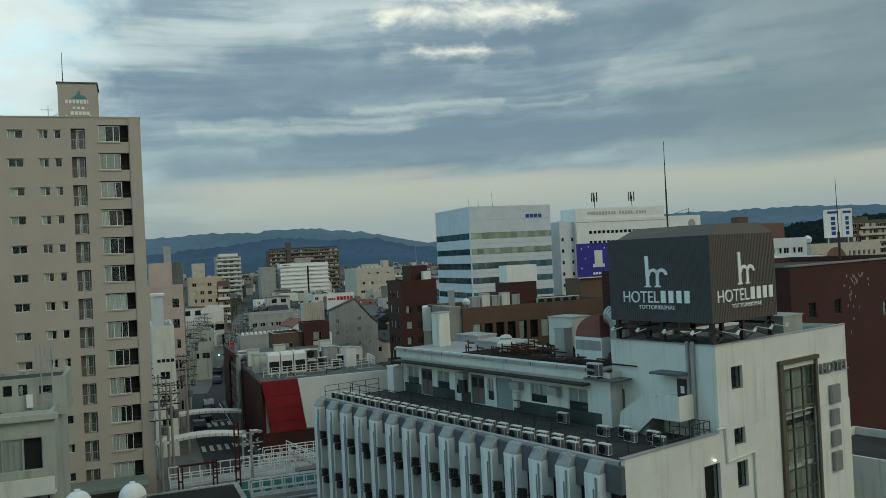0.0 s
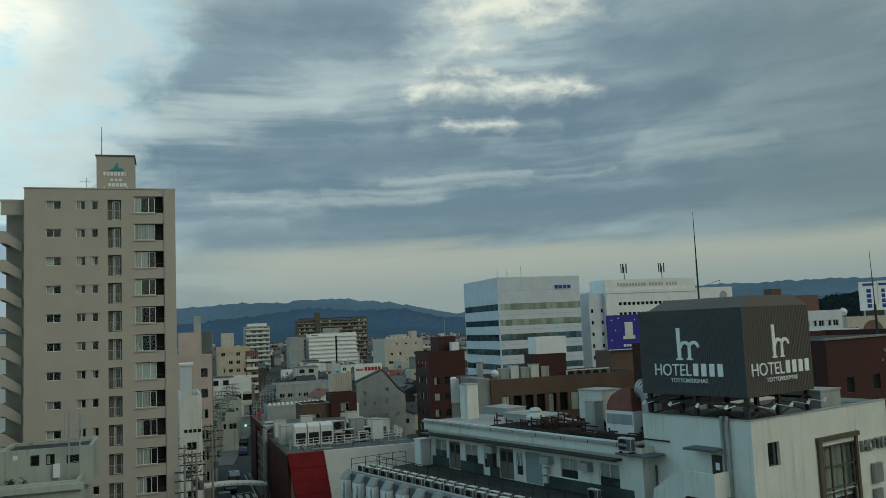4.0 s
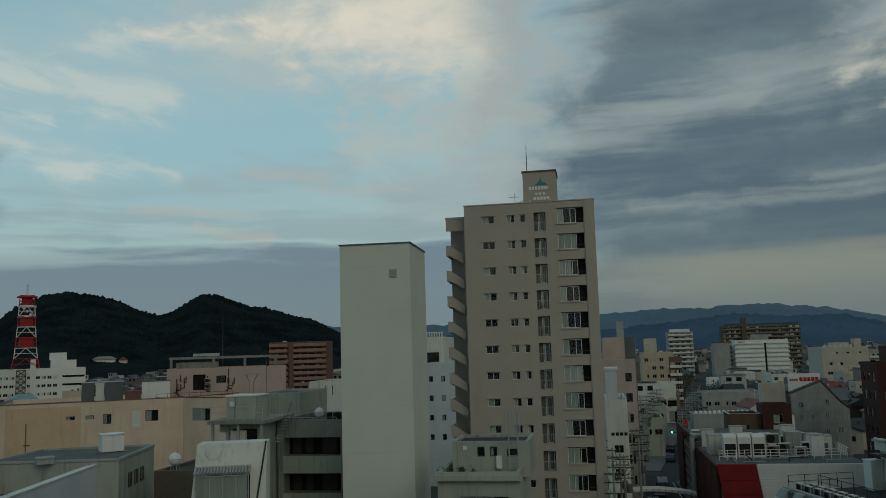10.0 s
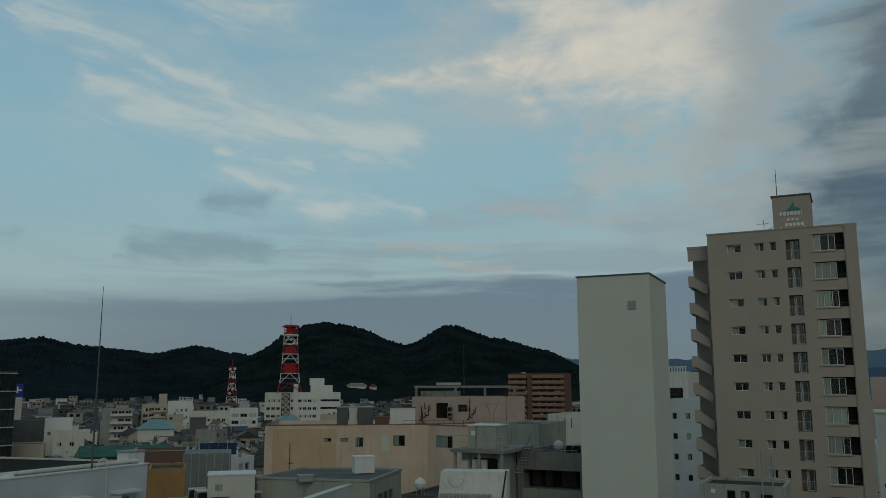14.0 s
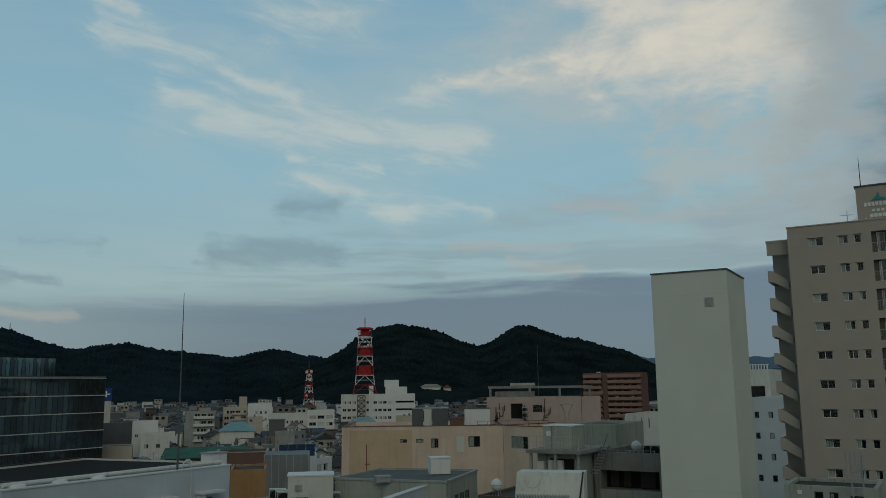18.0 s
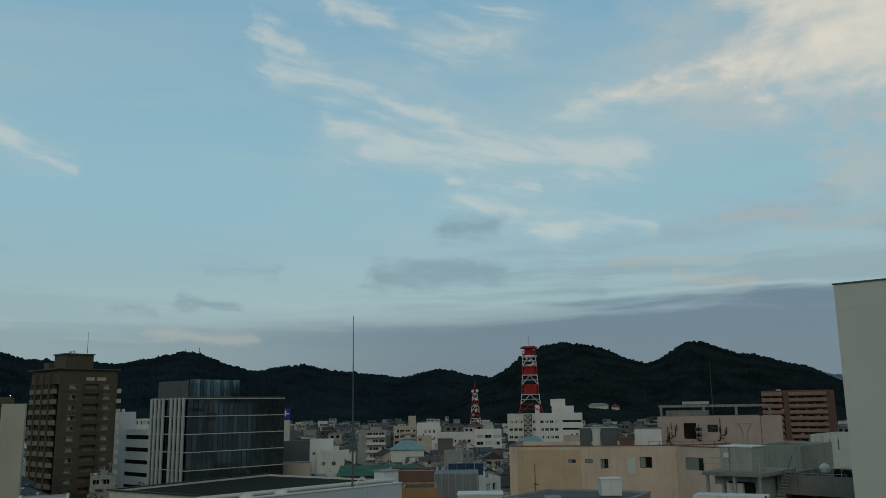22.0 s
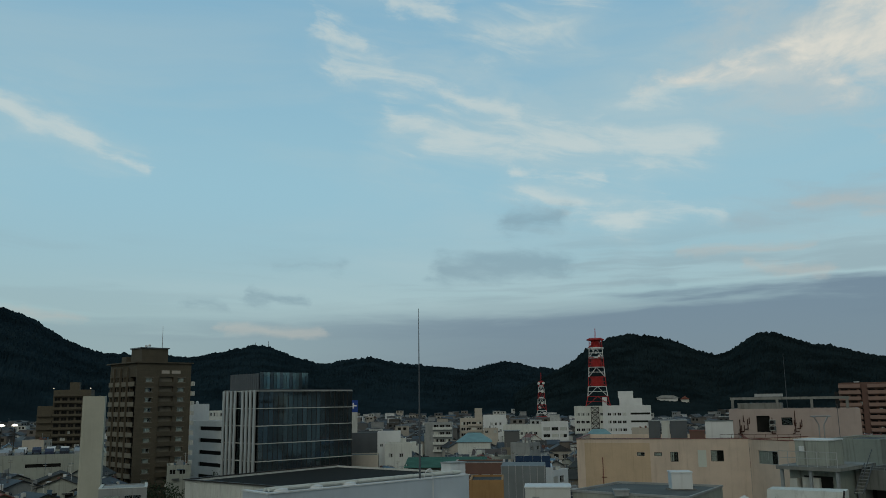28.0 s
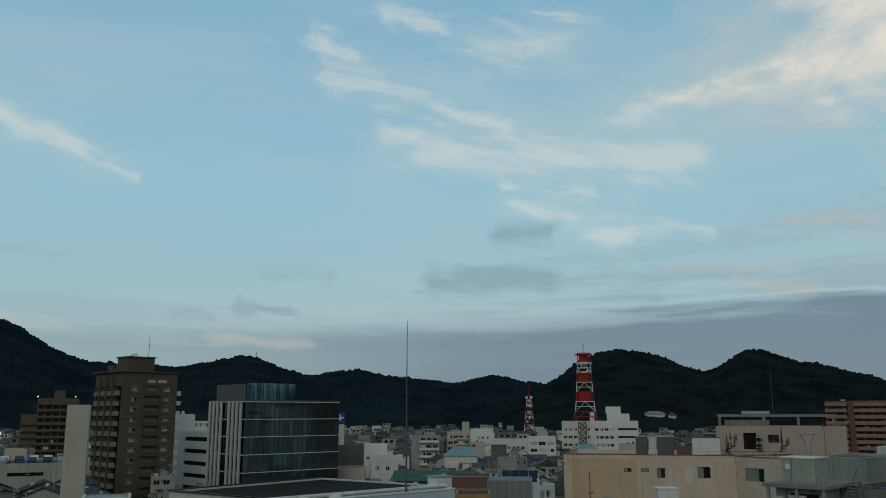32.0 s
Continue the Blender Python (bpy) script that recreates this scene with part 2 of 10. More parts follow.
# ---------------------------------------------------------------- materials
def surface(name, colour, rough=0.8, vary=0.12, streak=0.0, stain=(0.10, 0.095, 0.085), grain=14.0, patchy=0.35, bump=0.15, metal=0.0,
            spec=0.2, each=0.0, tiles=None, mortar=(0.2, 0.2, 0.19)):
    """Weathered surface: base colour, blotches, fine grain, running dirt, optional small cladding tiles."""
    m = bpy.data.materials.new(name)
    m.use_nodes = True
    N = Nodes(m.node_tree)
    b = m.node_tree.nodes["Principled BSDF"]
    co = N.add("ShaderNodeTexCoord").outputs["Object"]
    big = N.noise(co, patchy, 4.0, 0.6)
    fine = N.noise(co, grain, 3.0, 0.6)
    lo = tuple(c * (1 - vary) for c in colour)
    hi = tuple(min(1.0, c * (1 + vary)) for c in colour)
    col = N.mix(N.step(big, 0.3, 0.7), lo, hi)
    col = N.mix(N.step(fine, 0.25, 0.75, 0.0, 0.22), col, tuple(c * 0.72 for c in colour))
    height = fine
    if tiles:
        br = N.add("ShaderNodeTexBrick")
        mp = N.add("ShaderNodeMapping")
        N.put(mp.inputs[0], co)
        mp.inputs["Rotation"].default_value = (radians(90), 0, 0)
        N.put(br.inputs["Vector"], mp.outputs[0])
        for k, v in (("Scale", 1.0), ("Mortar Size", tiles[2]), ("Brick Width", tiles[0]), ("Row Height", tiles[1]), ("Bias", 0.0)):
            br.inputs[k].default_value = v
        br.inputs["Color1"].default_value = (0.85, 0.85, 0.85, 1)
        br.inputs["Color2"].default_value = (1.1, 1.1, 1.1, 1)
        br.inputs["Mortar"].default_value = (0.62, 0.62, 0.62, 1)
        col = N.mix(0.8, col, br.outputs[0], "MULTIPLY")
    if streak:
        sp = N.add("ShaderNodeMapping")
        N.put(sp.inputs[0], co)
        sp.inputs["Scale"].default_value = (1.6, 1.6, 0.10)
        run = N.noise(sp.outputs[0], 1.4, 6.0, 0.65, 0.4)
        col = N.mix(N.math("MULTIPLY", N.step(run, 0.50, 0.78), streak), col, stain)
        sp2 = N.noise(co, 0.9, 7.0, 0.7, 1.2)
        col = N.mix(N.math("MULTIPLY", N.step(sp2, 0.60, 0.78), streak * 0.6), col, stain)
    if each:
        info = N.add("ShaderNodeObjectInfo").outputs["Random"]
        col = N.mix(N.step(info, 0.0, 1.0, 0.0, each), col, tuple(c * 0.45 for c in colour))
    N.put(b.inputs["Base Color"], col)
    N.put(b.inputs["Roughness"], N.step(big, 0.2, 0.8, max(0.05, rough - 0.1), min(1.0, rough + 0.1)))
    b.inputs["Metallic"].default_value = metal
    b.inputs["Specular IOR Level"].default_value = spec
    if bump:
        bn = N.add("ShaderNodeBump")
        bn.inputs["Strength"].default_value = bump
        bn.inputs["Distance"].default_value = 0.02
        N.put(bn.inputs["Height"], height)
        N.put(b.inputs["Normal"], bn.outputs[0])
    return m


def window_glass(name, tint=(0.90, 0.93, 0.92)):
    """Clear pane: see-through with a gloss that grows at a glance."""
    m = bpy.data.materials.new(name)
    m.use_nodes = True
    N = Nodes(m.node_tree)
    m.node_tree.nodes.clear()
    tr = N.add("ShaderNodeBsdfTransparent")
    tr.inputs[0].default_value = (*tint, 1)
    gl = N.add("ShaderNodeBsdfGlossy")
    gl.inputs["Roughness"].default_value = 0.04
    lw = N.add("ShaderNodeLayerWeight")
    lw.inputs[0].default_value = 0.5
    mx = N.add("ShaderNodeMixShader")
    N.put(mx.inputs[0], N.math("MULTIPLY_ADD", N.math("POWER", lw.outputs["Facing"], 5.0), 0.85, 0.06))
    N.put(mx.inputs[1], tr.outputs[0])
    N.put(mx.inputs[2], gl.outputs[0])
    N.put(N.add("ShaderNodeOutputMaterial").inputs[0], mx.outputs[0])
    return m


def coated_glass(name, tint, share):
    """Sun-control glass: mirrors the sky over near-black that stands for an unlit room."""
    m = bpy.data.materials.new(name)
    m.use_nodes = True
    N = Nodes(m.node_tree)
    m.node_tree.nodes.clear()
    di = N.add("ShaderNodeBsdfDiffuse")
    di.inputs[0].default_value = (0.03, 0.036, 0.038, 1)
    gl = N.add("ShaderNodeBsdfGlossy")
    gl.inputs[0].default_value = (*tint, 1)
    co = N.add("ShaderNodeTexCoord").outputs["Object"]
    N.put(gl.inputs["Roughness"], N.step(N.noise(co, 0.4, 3.0), 0.3, 0.7, 0.03, 0.12))
    rnd = N.add("ShaderNodeObjectInfo").outputs["Random"]
    mx = N.add("ShaderNodeMixShader")
    N.put(mx.inputs[0], N.step(rnd, 0.0, 1.0, share * 0.65, min(1.0, share * 1.3)))
    N.put(mx.inputs[1], di.outputs[0])
    N.put(mx.inputs[2], gl.outputs[0])
    N.put(N.add("ShaderNodeOutputMaterial").inputs[0], mx.outputs[0])
    return m


def glow(name, colour, strength):
    m = bpy.data.materials.new(name)
    m.use_nodes = True
    b = m.node_tree.nodes["Principled BSDF"]
    b.inputs["Base Color"].default_value = (*colour, 1)
    b.inputs["Emission Color"].default_value = (*colour, 1)
    b.inputs["Emission Strength"].default_value = strength
    return m


M_WHITE = surface("white_render", (0.66, 0.67, 0.62), 0.8, 0.07, 0.55, (0.26, 0.25, 0.22))
M_RIB = surface("white_painted_rib", (0.80, 0.82, 0.80), 0.75, 0.06, 0.45, (0.34, 0.34, 0.31))
M_FELT = surface("worn_black_terrace_felt", (0.035, 0.038, 0.038), 0.9, 0.35, 0.6, (0.012, 0.012, 0.012))
M_DADO = surface("streaked_dark_green_coat", (0.055, 0.068, 0.062), 0.8, 0.3, 0.7, (0.03, 0.034, 0.03))
M_SHUT = surface("grey_green_shutter", (0.24, 0.30, 0.29), 0.6, 0.06, 0.3, (0.15, 0.17, 0.16))
M_DOORB = surface("brown_grey_door", (0.13, 0.115, 0.10), 0.7, 0.15, 0.3, (0.06, 0.05, 0.04))
M_WHITE2 = surface("bright_white_paint", (0.74, 0.75, 0.74), 0.7, 0.05, 0.2, (0.35, 0.34, 0.32))
M_COOL = surface("cool_white_tile", (0.56, 0.61, 0.65), 0.6, 0.06, 0.2, (0.3, 0.31, 0.31))
M_GREY = surface("grey_render", (0.33, 0.34, 0.33), 0.85, 0.12, 0.4)
M_DGREY = surface("dark_grey_sheet", (0.11, 0.12, 0.13), 0.6, 0.12, 0.2)
M_CONC = surface("raw_concrete", (0.26, 0.26, 0.24), 0.9, 0.18, 0.8, (0.07, 0.068, 0.06), bump=0.3)
M_BEIGE = surface("beige_tile_cladding", (0.43, 0.383, 0.328), 0.7, 0.04, 0.10, (0.3, 0.26, 0.23))
M_SAND = surface("sand_render", (0.50, 0.45, 0.38), 0.85, 0.08, 0.3, (0.28, 0.24, 0.19))
M_PINK = surface("pink_beige_render", (0.47, 0.38, 0.34), 0.85, 0.08, 0.25, (0.22, 0.18, 0.15))
M_ORANGE = surface("faded_orange_render", (0.68, 0.55, 0.44), 0.85, 0.09, 0.4, (0.33, 0.24, 0.15))
M_OCHRE = surface("ochre_stained_render", (0.60, 0.455, 0.31), 0.85, 0.09, 0.5, (0.34, 0.24, 0.14))
M_YELLOW = surface("yellow_render", (0.50, 0.41, 0.30), 0.85, 0.1, 0.3, (0.3, 0.22, 0.12))
M_SLAB = surface("pale_green_grey_panel", (0.64, 0.67, 0.60), 0.75, 0.03, 0.10, (0.56, 0.58, 0.50), bump=0.05)
M_GRIME = surface("grimy_green_grey_render", (0.38, 0.40, 0.35), 0.85, 0.10, 0.75, (0.10, 0.10, 0.085))
M_BRICK = surface("red_brown_brick_tile", (0.068, 0.028, 0.024), 0.75, 0.18, 0.35, (0.06, 0.035, 0.03), tiles=(0.22, 0.065, 0.008))
M_BROWN = surface("dark_brown_tile", (0.13, 0.085, 0.062), 0.75, 0.12, 0.25, (0.05, 0.04, 0.035), tiles=(0.22, 0.065, 0.006))
M_UMBERL = surface("light_umber_panel", (0.21, 0.19, 0.15), 0.8, 0.1, 0.3, (0.1, 0.085, 0.07))
M_UMBER = surface("umber_tile", (0.118, 0.102, 0.074), 0.75, 0.1, 0.2, (0.07, 0.06, 0.05), tiles=(0.22, 0.065, 0.006))
M_TERRAL = surface("pale_terracotta_panel", (0.30, 0.195, 0.158), 0.8, 0.1, 0.3, (0.15, 0.09, 0.07))
M_PALEBLUE = surface("pale_blue_render", (0.56, 0.62, 0.65), 0.8, 0.05, 0.3, (0.4, 0.42, 0.42))
M_AWN = surface("grey_green_sheet", (0.20, 0.24, 0.21), 0.7, 0.15, 0.4, (0.1, 0.11, 0.1))
M_TERRA = surface("terracotta_tile", (0.17, 0.10, 0.08), 0.8, 0.1, 0.2, (0.15, 0.08, 0.06))
M_MAROON = surface("maroon_sheet", (0.060, 0.015, 0.014), 0.6, 0.2, 0.3, (0.03, 0.012, 0.012))
M_RED = surface("dark_red_sheet", (0.215, 0.017, 0.023), 0.6, 0.2, 0.45, (0.10, 0.012, 0.014))
M_ROOF = surface("grey_roof_coating", (0.125, 0.135, 0.13), 0.9, 0.25, 0.4, (0.07, 0.07, 0.06))
M_ROOFL = surface("pale_roof_coating", (0.36, 0.37, 0.36), 0.9, 0.15, 0.3, (0.15, 0.15, 0.14))
M_ROOFK = surface("black_roof_felt", (0.022, 0.022, 0.02), 0.95, 0.3, 0.2, (0.05, 0.05, 0.04), spec=0.1)
M_ROOFD = surface("dark_roof_sheet", (0.055, 0.057, 0.055), 0.85, 0.25, 0.2)
M_ROOFG = surface("green_roof_sheet", (0.065, 0.155, 0.12), 0.9, 0.2, 0.3, (0.05, 0.09, 0.07), spec=0.05)
M_ROOFB = surface("blue_roof_sheet", (0.12, 0.22, 0.32), 0.5, 0.15, 0.2)
M_TILE = surface("grey_kawara_roof", (0.055, 0.06, 0.068), 0.55, 0.25, 0.15, each=0.5)
M_TILER = surface("rusty_red_roof", (0.22, 0.09, 0.07), 0.7, 0.25, 0.3)
M_STEEL = surface("galvanised_steel", (0.42, 0.43, 0.43), 0.5, 0.12, 0.3, (0.2, 0.15, 0.1), metal=0.5)
M_IRON = surface("dark_iron", (0.05, 0.045, 0.042), 0.6, 0.3, 0.3, (0.12, 0.05, 0.03), metal=0.3)
M_RUST = surface("rusted_steel", (0.065, 0.030, 0.024), 0.85, 0.4, 0.5, (0.06, 0.03, 0.02))
M_FRAME = surface("bronze_window_frame", (0.06, 0.055, 0.05), 0.5, 0.1, metal=0.2)
M_ALU = surface("aluminium_window_frame", (0.50, 0.51, 0.50), 0.45, 0.06, metal=0.4)
# near-black colour of the sheets that stand for unlit room depth
M_DARK = surface("unlit_room_black", (0.024, 0.024, 0.023), 0.95, 0.3, spec=0.0)
M_CURT = surface("pale_curtain", (0.66, 0.67, 0.62), 0.95, 0.10, 0.4, (0.36, 0.36, 0.33), each=0.6)
M_GLASS = window_glass("window_glass")
M_GLASSB = window_glass("tinted_window_glass", (0.30, 0.40, 0.42))
M_COAT = coated_glass("teal_coated_glass", (0.42, 0.62, 0.64), 0.42)
M_COATD = coated_glass("dark_coated_glass", (0.50, 0.62, 0.68), 0.22)
M_UNIT = surface("cream_machine_paint", (0.60, 0.60, 0.55), 0.5, 0.06, 0.25, (0.3, 0.26, 0.2))
M_BLACK = surface("black_plastic", (0.02, 0.02, 0.02), 0.6, 0.2)
# one sign sheet in two colours: cool for the dimmer face, warm for the brighter
M_SIGNG = surface("dark_grey_ribbed_sheet", (0.075, 0.078, 0.082), 0.55, 0.06, 0.05)
M_SIGNB = surface("ribbed_sheet_warm_lit", (0.115, 0.098, 0.088), 0.55, 0.06, 0.05)
M_LETTER = surface("white_letter", (0.82, 0.84, 0.82), 0.6, 0.03)
M_METALLET = surface("grey_metal_letter", (0.30, 0.31, 0.31), 0.4, 0.06, metal=0.4)
M_BLUE = surface("deep_blue_board", (0.035, 0.035, 0.27), 0.5, 0.08)
M_TEAL = surface("teal_board", (0.06, 0.30, 0.30), 0.5, 0.08)
M_SOLAR = surface("solar_cell_glass", (0.012, 0.02, 0.045), 0.2, 0.1)
M_NAVY = surface("navy_sign", (0.02, 0.06, 0.28), 0.5, 0.08)
M_TRED = surface("tower_red_paint", (0.42, 0.035, 0.035), 0.6, 0.1, 0.1)
M_TWHITE = surface("tower_white_paint", (0.72, 0.72, 0.70), 0.6, 0.05, 0.1)
M_ASPHALT = surface("asphalt", (0.045, 0.047, 0.05), 0.85, 0.2, 0.0, bump=0.3)
M_PAVE = surface("pavement_slabs", (0.15, 0.15, 0.145), 0.85, 0.15, 0.0)
M_PAINT = surface("road_paint", (0.60, 0.60, 0.57), 0.7, 0.1)
M_GROUND = surface("town_ground", (0.06, 0.064, 0.06), 0.95, 0.3, 0.0, patchy=0.05)
# hill greens carry a blue tint for distance haze, stronger on the range
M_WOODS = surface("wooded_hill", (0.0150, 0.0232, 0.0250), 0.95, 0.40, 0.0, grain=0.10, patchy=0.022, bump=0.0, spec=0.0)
M_WOODS2 = surface("wooded_range_haze_tint", (0.0155, 0.0265, 0.0320), 0.95, 0.35, 0.0, grain=0.08, patchy=0.012, bump=0.0, spec=0.0)
M_CREAM = surface("cream_panel", (0.47, 0.46, 0.38), 0.8, 0.06, 0.25, (0.30, 0.29, 0.23))
M_AMBER = surface("amber_stained_render", (0.36, 0.215, 0.095), 0.85, 0.12, 0.6, (0.16, 0.09, 0.04))
M_NET = surface("grey_scaffold_net", (0.20, 0.225, 0.235), 0.8, 0.12, 0.4, (0.12, 0.13, 0.135))
# blue base colours stand for the haze over the far hills
M_FARHILL = surface("far_woods_haze_blue", (0.072, 0.120, 0.180), 0.95, 0.15, 0.0, grain=0.02, patchy=0.002, bump=0.0, spec=0.0)
M_FARHILL2 = surface("farthest_woods_haze_blue", (0.125, 0.185, 0.245), 0.95, 0.1, 0.0, grain=0.02, patchy=0.002, bump=0.0, spec=0.0)
M_LEAF = surface("dark_leaves", (0.035, 0.055, 0.03), 0.8, 0.35, grain=5.0, each=0.4)
M_LEAFR = surface("rusty_leaves", (0.10, 0.045, 0.03), 0.8, 0.3, grain=5.0)
M_BARK = surface("bark", (0.08, 0.06, 0.045), 0.9, 0.3)
L_RED = glow("red_signal_light", (1.0, 0.05, 0.06), 6.0)
L_GREEN = glow("green_signal_light", (0.08, 1.0, 0.45), 6.0)
L_WARM = glow("lit_lamp", (1.0, 0.92, 0.75), 2.5)
L_SIGN = glow("lit_sign", (1.0, 0.95, 0.92), 1.6)


# ---------------------------------------------------------------- builders
def bx(bm, x0, x1, y0, y1, z0, z1):
    """A closed block into bm."""
    vs = [bm.verts.new(p) for p in ((x0, y0, z0), (x1, y0, z0), (x1, y1, z0), (x0, y1, z0), (x0, y0, z1), (x1, y0, z1), (x1, y1, z1), (x0, y1, z1))]
    for f in ((0, 3, 2, 1), (4, 5, 6, 7), (0, 1, 5, 4), (1, 2, 6, 5), (2, 3, 7, 6), (3, 0, 4, 7)):
        bm.faces.new([vs[i] for i in f])
    return vs


def prism(bm, pts, z0, z1):
    """Upright prism over a plan outline."""
    a = [bm.verts.new((x, y, z0)) for x, y in pts]
    b = [bm.verts.new((x, y, z1)) for x, y in pts]
    n = len(pts)
    bm.faces.new(a[::-1])
    bm.faces.new(b)
    for i in range(n):
        bm.faces.new((a[i], a[(i + 1) % n], b[(i + 1) % n], b[i]))


def side_prism(bm, pts, y0, y1):
    """Prism over an outline in x and z, from y0 to y1."""
    a = [bm.verts.new((x, y0, z)) for x, z in pts]
    b = [bm.verts.new((x, y1, z)) for x, z in pts]
    n = len(pts)
    bm.faces.new(a)
    bm.faces.new(b[::-1])
    for i in range(n):
        bm.faces.new((a[(i + 1) % n], a[i], b[i], b[(i + 1) % n]))


def rod(bm, p, q, r, r2=None, sides=6):
    """A round bar from p to q."""
    p, q = Vector(p), Vector(q)
    d = (q - p).normalized()
    s = d.orthogonal().normalized()
    c = d.cross(s)
    r2 = r if r2 is None else r2
    rings = []
    for o, rad in ((p, r), (q, r2)):
        rings.append([bm.verts.new(o + (s * math.cos(k * math.tau / sides) + c * math.sin(k * math.tau / sides)) * rad) for k in range(sides)])
    for k in range(sides):
        bm.faces.new((rings[0][k], rings[0][(k + 1) % sides], rings[1][(k + 1) % sides], rings[1][k]))
    bm.faces.new(rings[0][::-1])
    bm.faces.new(rings[1])


def lathe(bm, profile, x=0.0, y=0.0, z=0.0, sides=16):
    """Turned body from (radius, height) pairs."""
    rings = [[bm.verts.new((x + r * math.cos(k * math.tau / sides), y + r * math.sin(k * math.tau / sides), z + h)) for k in range(sides)] for r, h in profile]
    for a, b in zip(rings, rings[1:]):
        for k in range(sides):
            bm.faces.new((a[k], a[(k + 1) % sides], b[(k + 1) % sides], b[k]))
    bm.faces.new(rings[0][::-1])
    bm.faces.new(rings[-1])


def mesh_of(name, bm, material):
    me = bpy.data.meshes.new(name)
    bmesh.ops.recalc_face_normals(bm, faces=bm.faces)
    bm.to_mesh(me)
    bm.free()
    me.materials.append(material)
    return me


def part(name, bm, material, parent=None, label="", place=None):
    """Links a bmesh, or a shared mesh, as one object under parent."""
    me = bm if isinstance(bm, bpy.types.Mesh) else mesh_of(name, bm, material)
    ob = new(name, me)
    if parent:
        ob.parent = parent
    if place is not None:
        ob.matrix_local = place
    return tagged(ob, label)


def boxes(name, material, parent, *dims, label="", place=None):
    bm = bmesh.new()
    for d in dims:
        bx(bm, *d)
    return part(name, bm, material, parent, label, place)


def thing(name, x, y, z, rz, label, category, group="", kind=""):
    ob = new(name)
    ob.empty_display_size = 0.3
    ob.matrix_world = pose(x, y, z, 0, 0, rz)
    return tagged(ob, label, category, group, kind)


# faces of a block: along the face, inwards, up
FACES = {
    "F": lambda w, d: (Vector((1, 0, 0)), Vector((0, 1, 0)), Vector((0, 0, 0))),
    "R": lambda w, d: (Vector((0, 1, 0)), Vector((-1, 0, 0)), Vector((w, 0, 0))),
    "L": lambda w, d: (Vector((0, -1, 0)), Vector((1, 0, 0)), Vector((0, d, 0))),
    "B": lambda w, d: (Vector((-1, 0, 0)), Vector((0, -1, 0)), Vector((w, d, 0))),
}


def face_place(face, w, d, a=0.0, inward=0.0, z=0.0):
    """Pose of something on a face: its x runs along, its y inwards."""
    e, n, o = FACES[face](w, d)
    p = o + e * a + n * inward
    return Matrix(((e.x, n.x, 0, p.x), (e.y, n.y, 0, p.y), (0, 0, 1, z), (0, 0, 0, 1)))


def wall_face(bm, back, face, w, d, z0, z1, holes, recess):
    """A wall with true openings; back takes near-black sheets standing for the unlit rooms."""
    e, n, o = FACES[face](w, d)
    length = w if face in "FB" else d
    holes = [tuple(round(q, 3) for q in h) for h in holes]
    us = sorted({0.0, round(length, 3), *(h[0] for h in holes), *(h[1] for h in holes)})
    zs = sorted({round(z0, 3), round(z1, 3), *(h[2] for h in holes), *(h[3] for h in holes)})
    cache = {}

    def v(target, u, i, z):
        k = (id(target), round(u, 3), i, round(z, 3))
        if k not in cache:
            p = o + e * u + n * i
            cache[k] = target.verts.new((p.x, p.y, z))
        return cache[k]

    for ua, ub in zip(us, us[1:]):
        for za, zb in zip(zs, zs[1:]):
            um, zm = (ua + ub) / 2, (za + zb) / 2
            if not any(h[0] < um < h[1] and h[2] < zm < h[3] for h in holes):
                bm.faces.new((v(bm, ua, 0, za), v(bm, ub, 0, za), v(bm, ub, 0, zb), v(bm, ua, 0, zb)))
    for a, b, c, f in holes:
        r = [bm.verts.new((*(o + e * u + n * i).xy, z)) for i in (0, recess) for u, z in ((a, c), (b, c), (b, f), (a, f))]
        for k in range(4):
            bm.faces.new((r[k], r[(k + 1) % 4], r[4 + (k + 1) % 4], r[4 + k]))
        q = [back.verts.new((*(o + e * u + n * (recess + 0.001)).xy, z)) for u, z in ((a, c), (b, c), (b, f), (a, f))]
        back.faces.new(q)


WINDOW_MESHES = {}


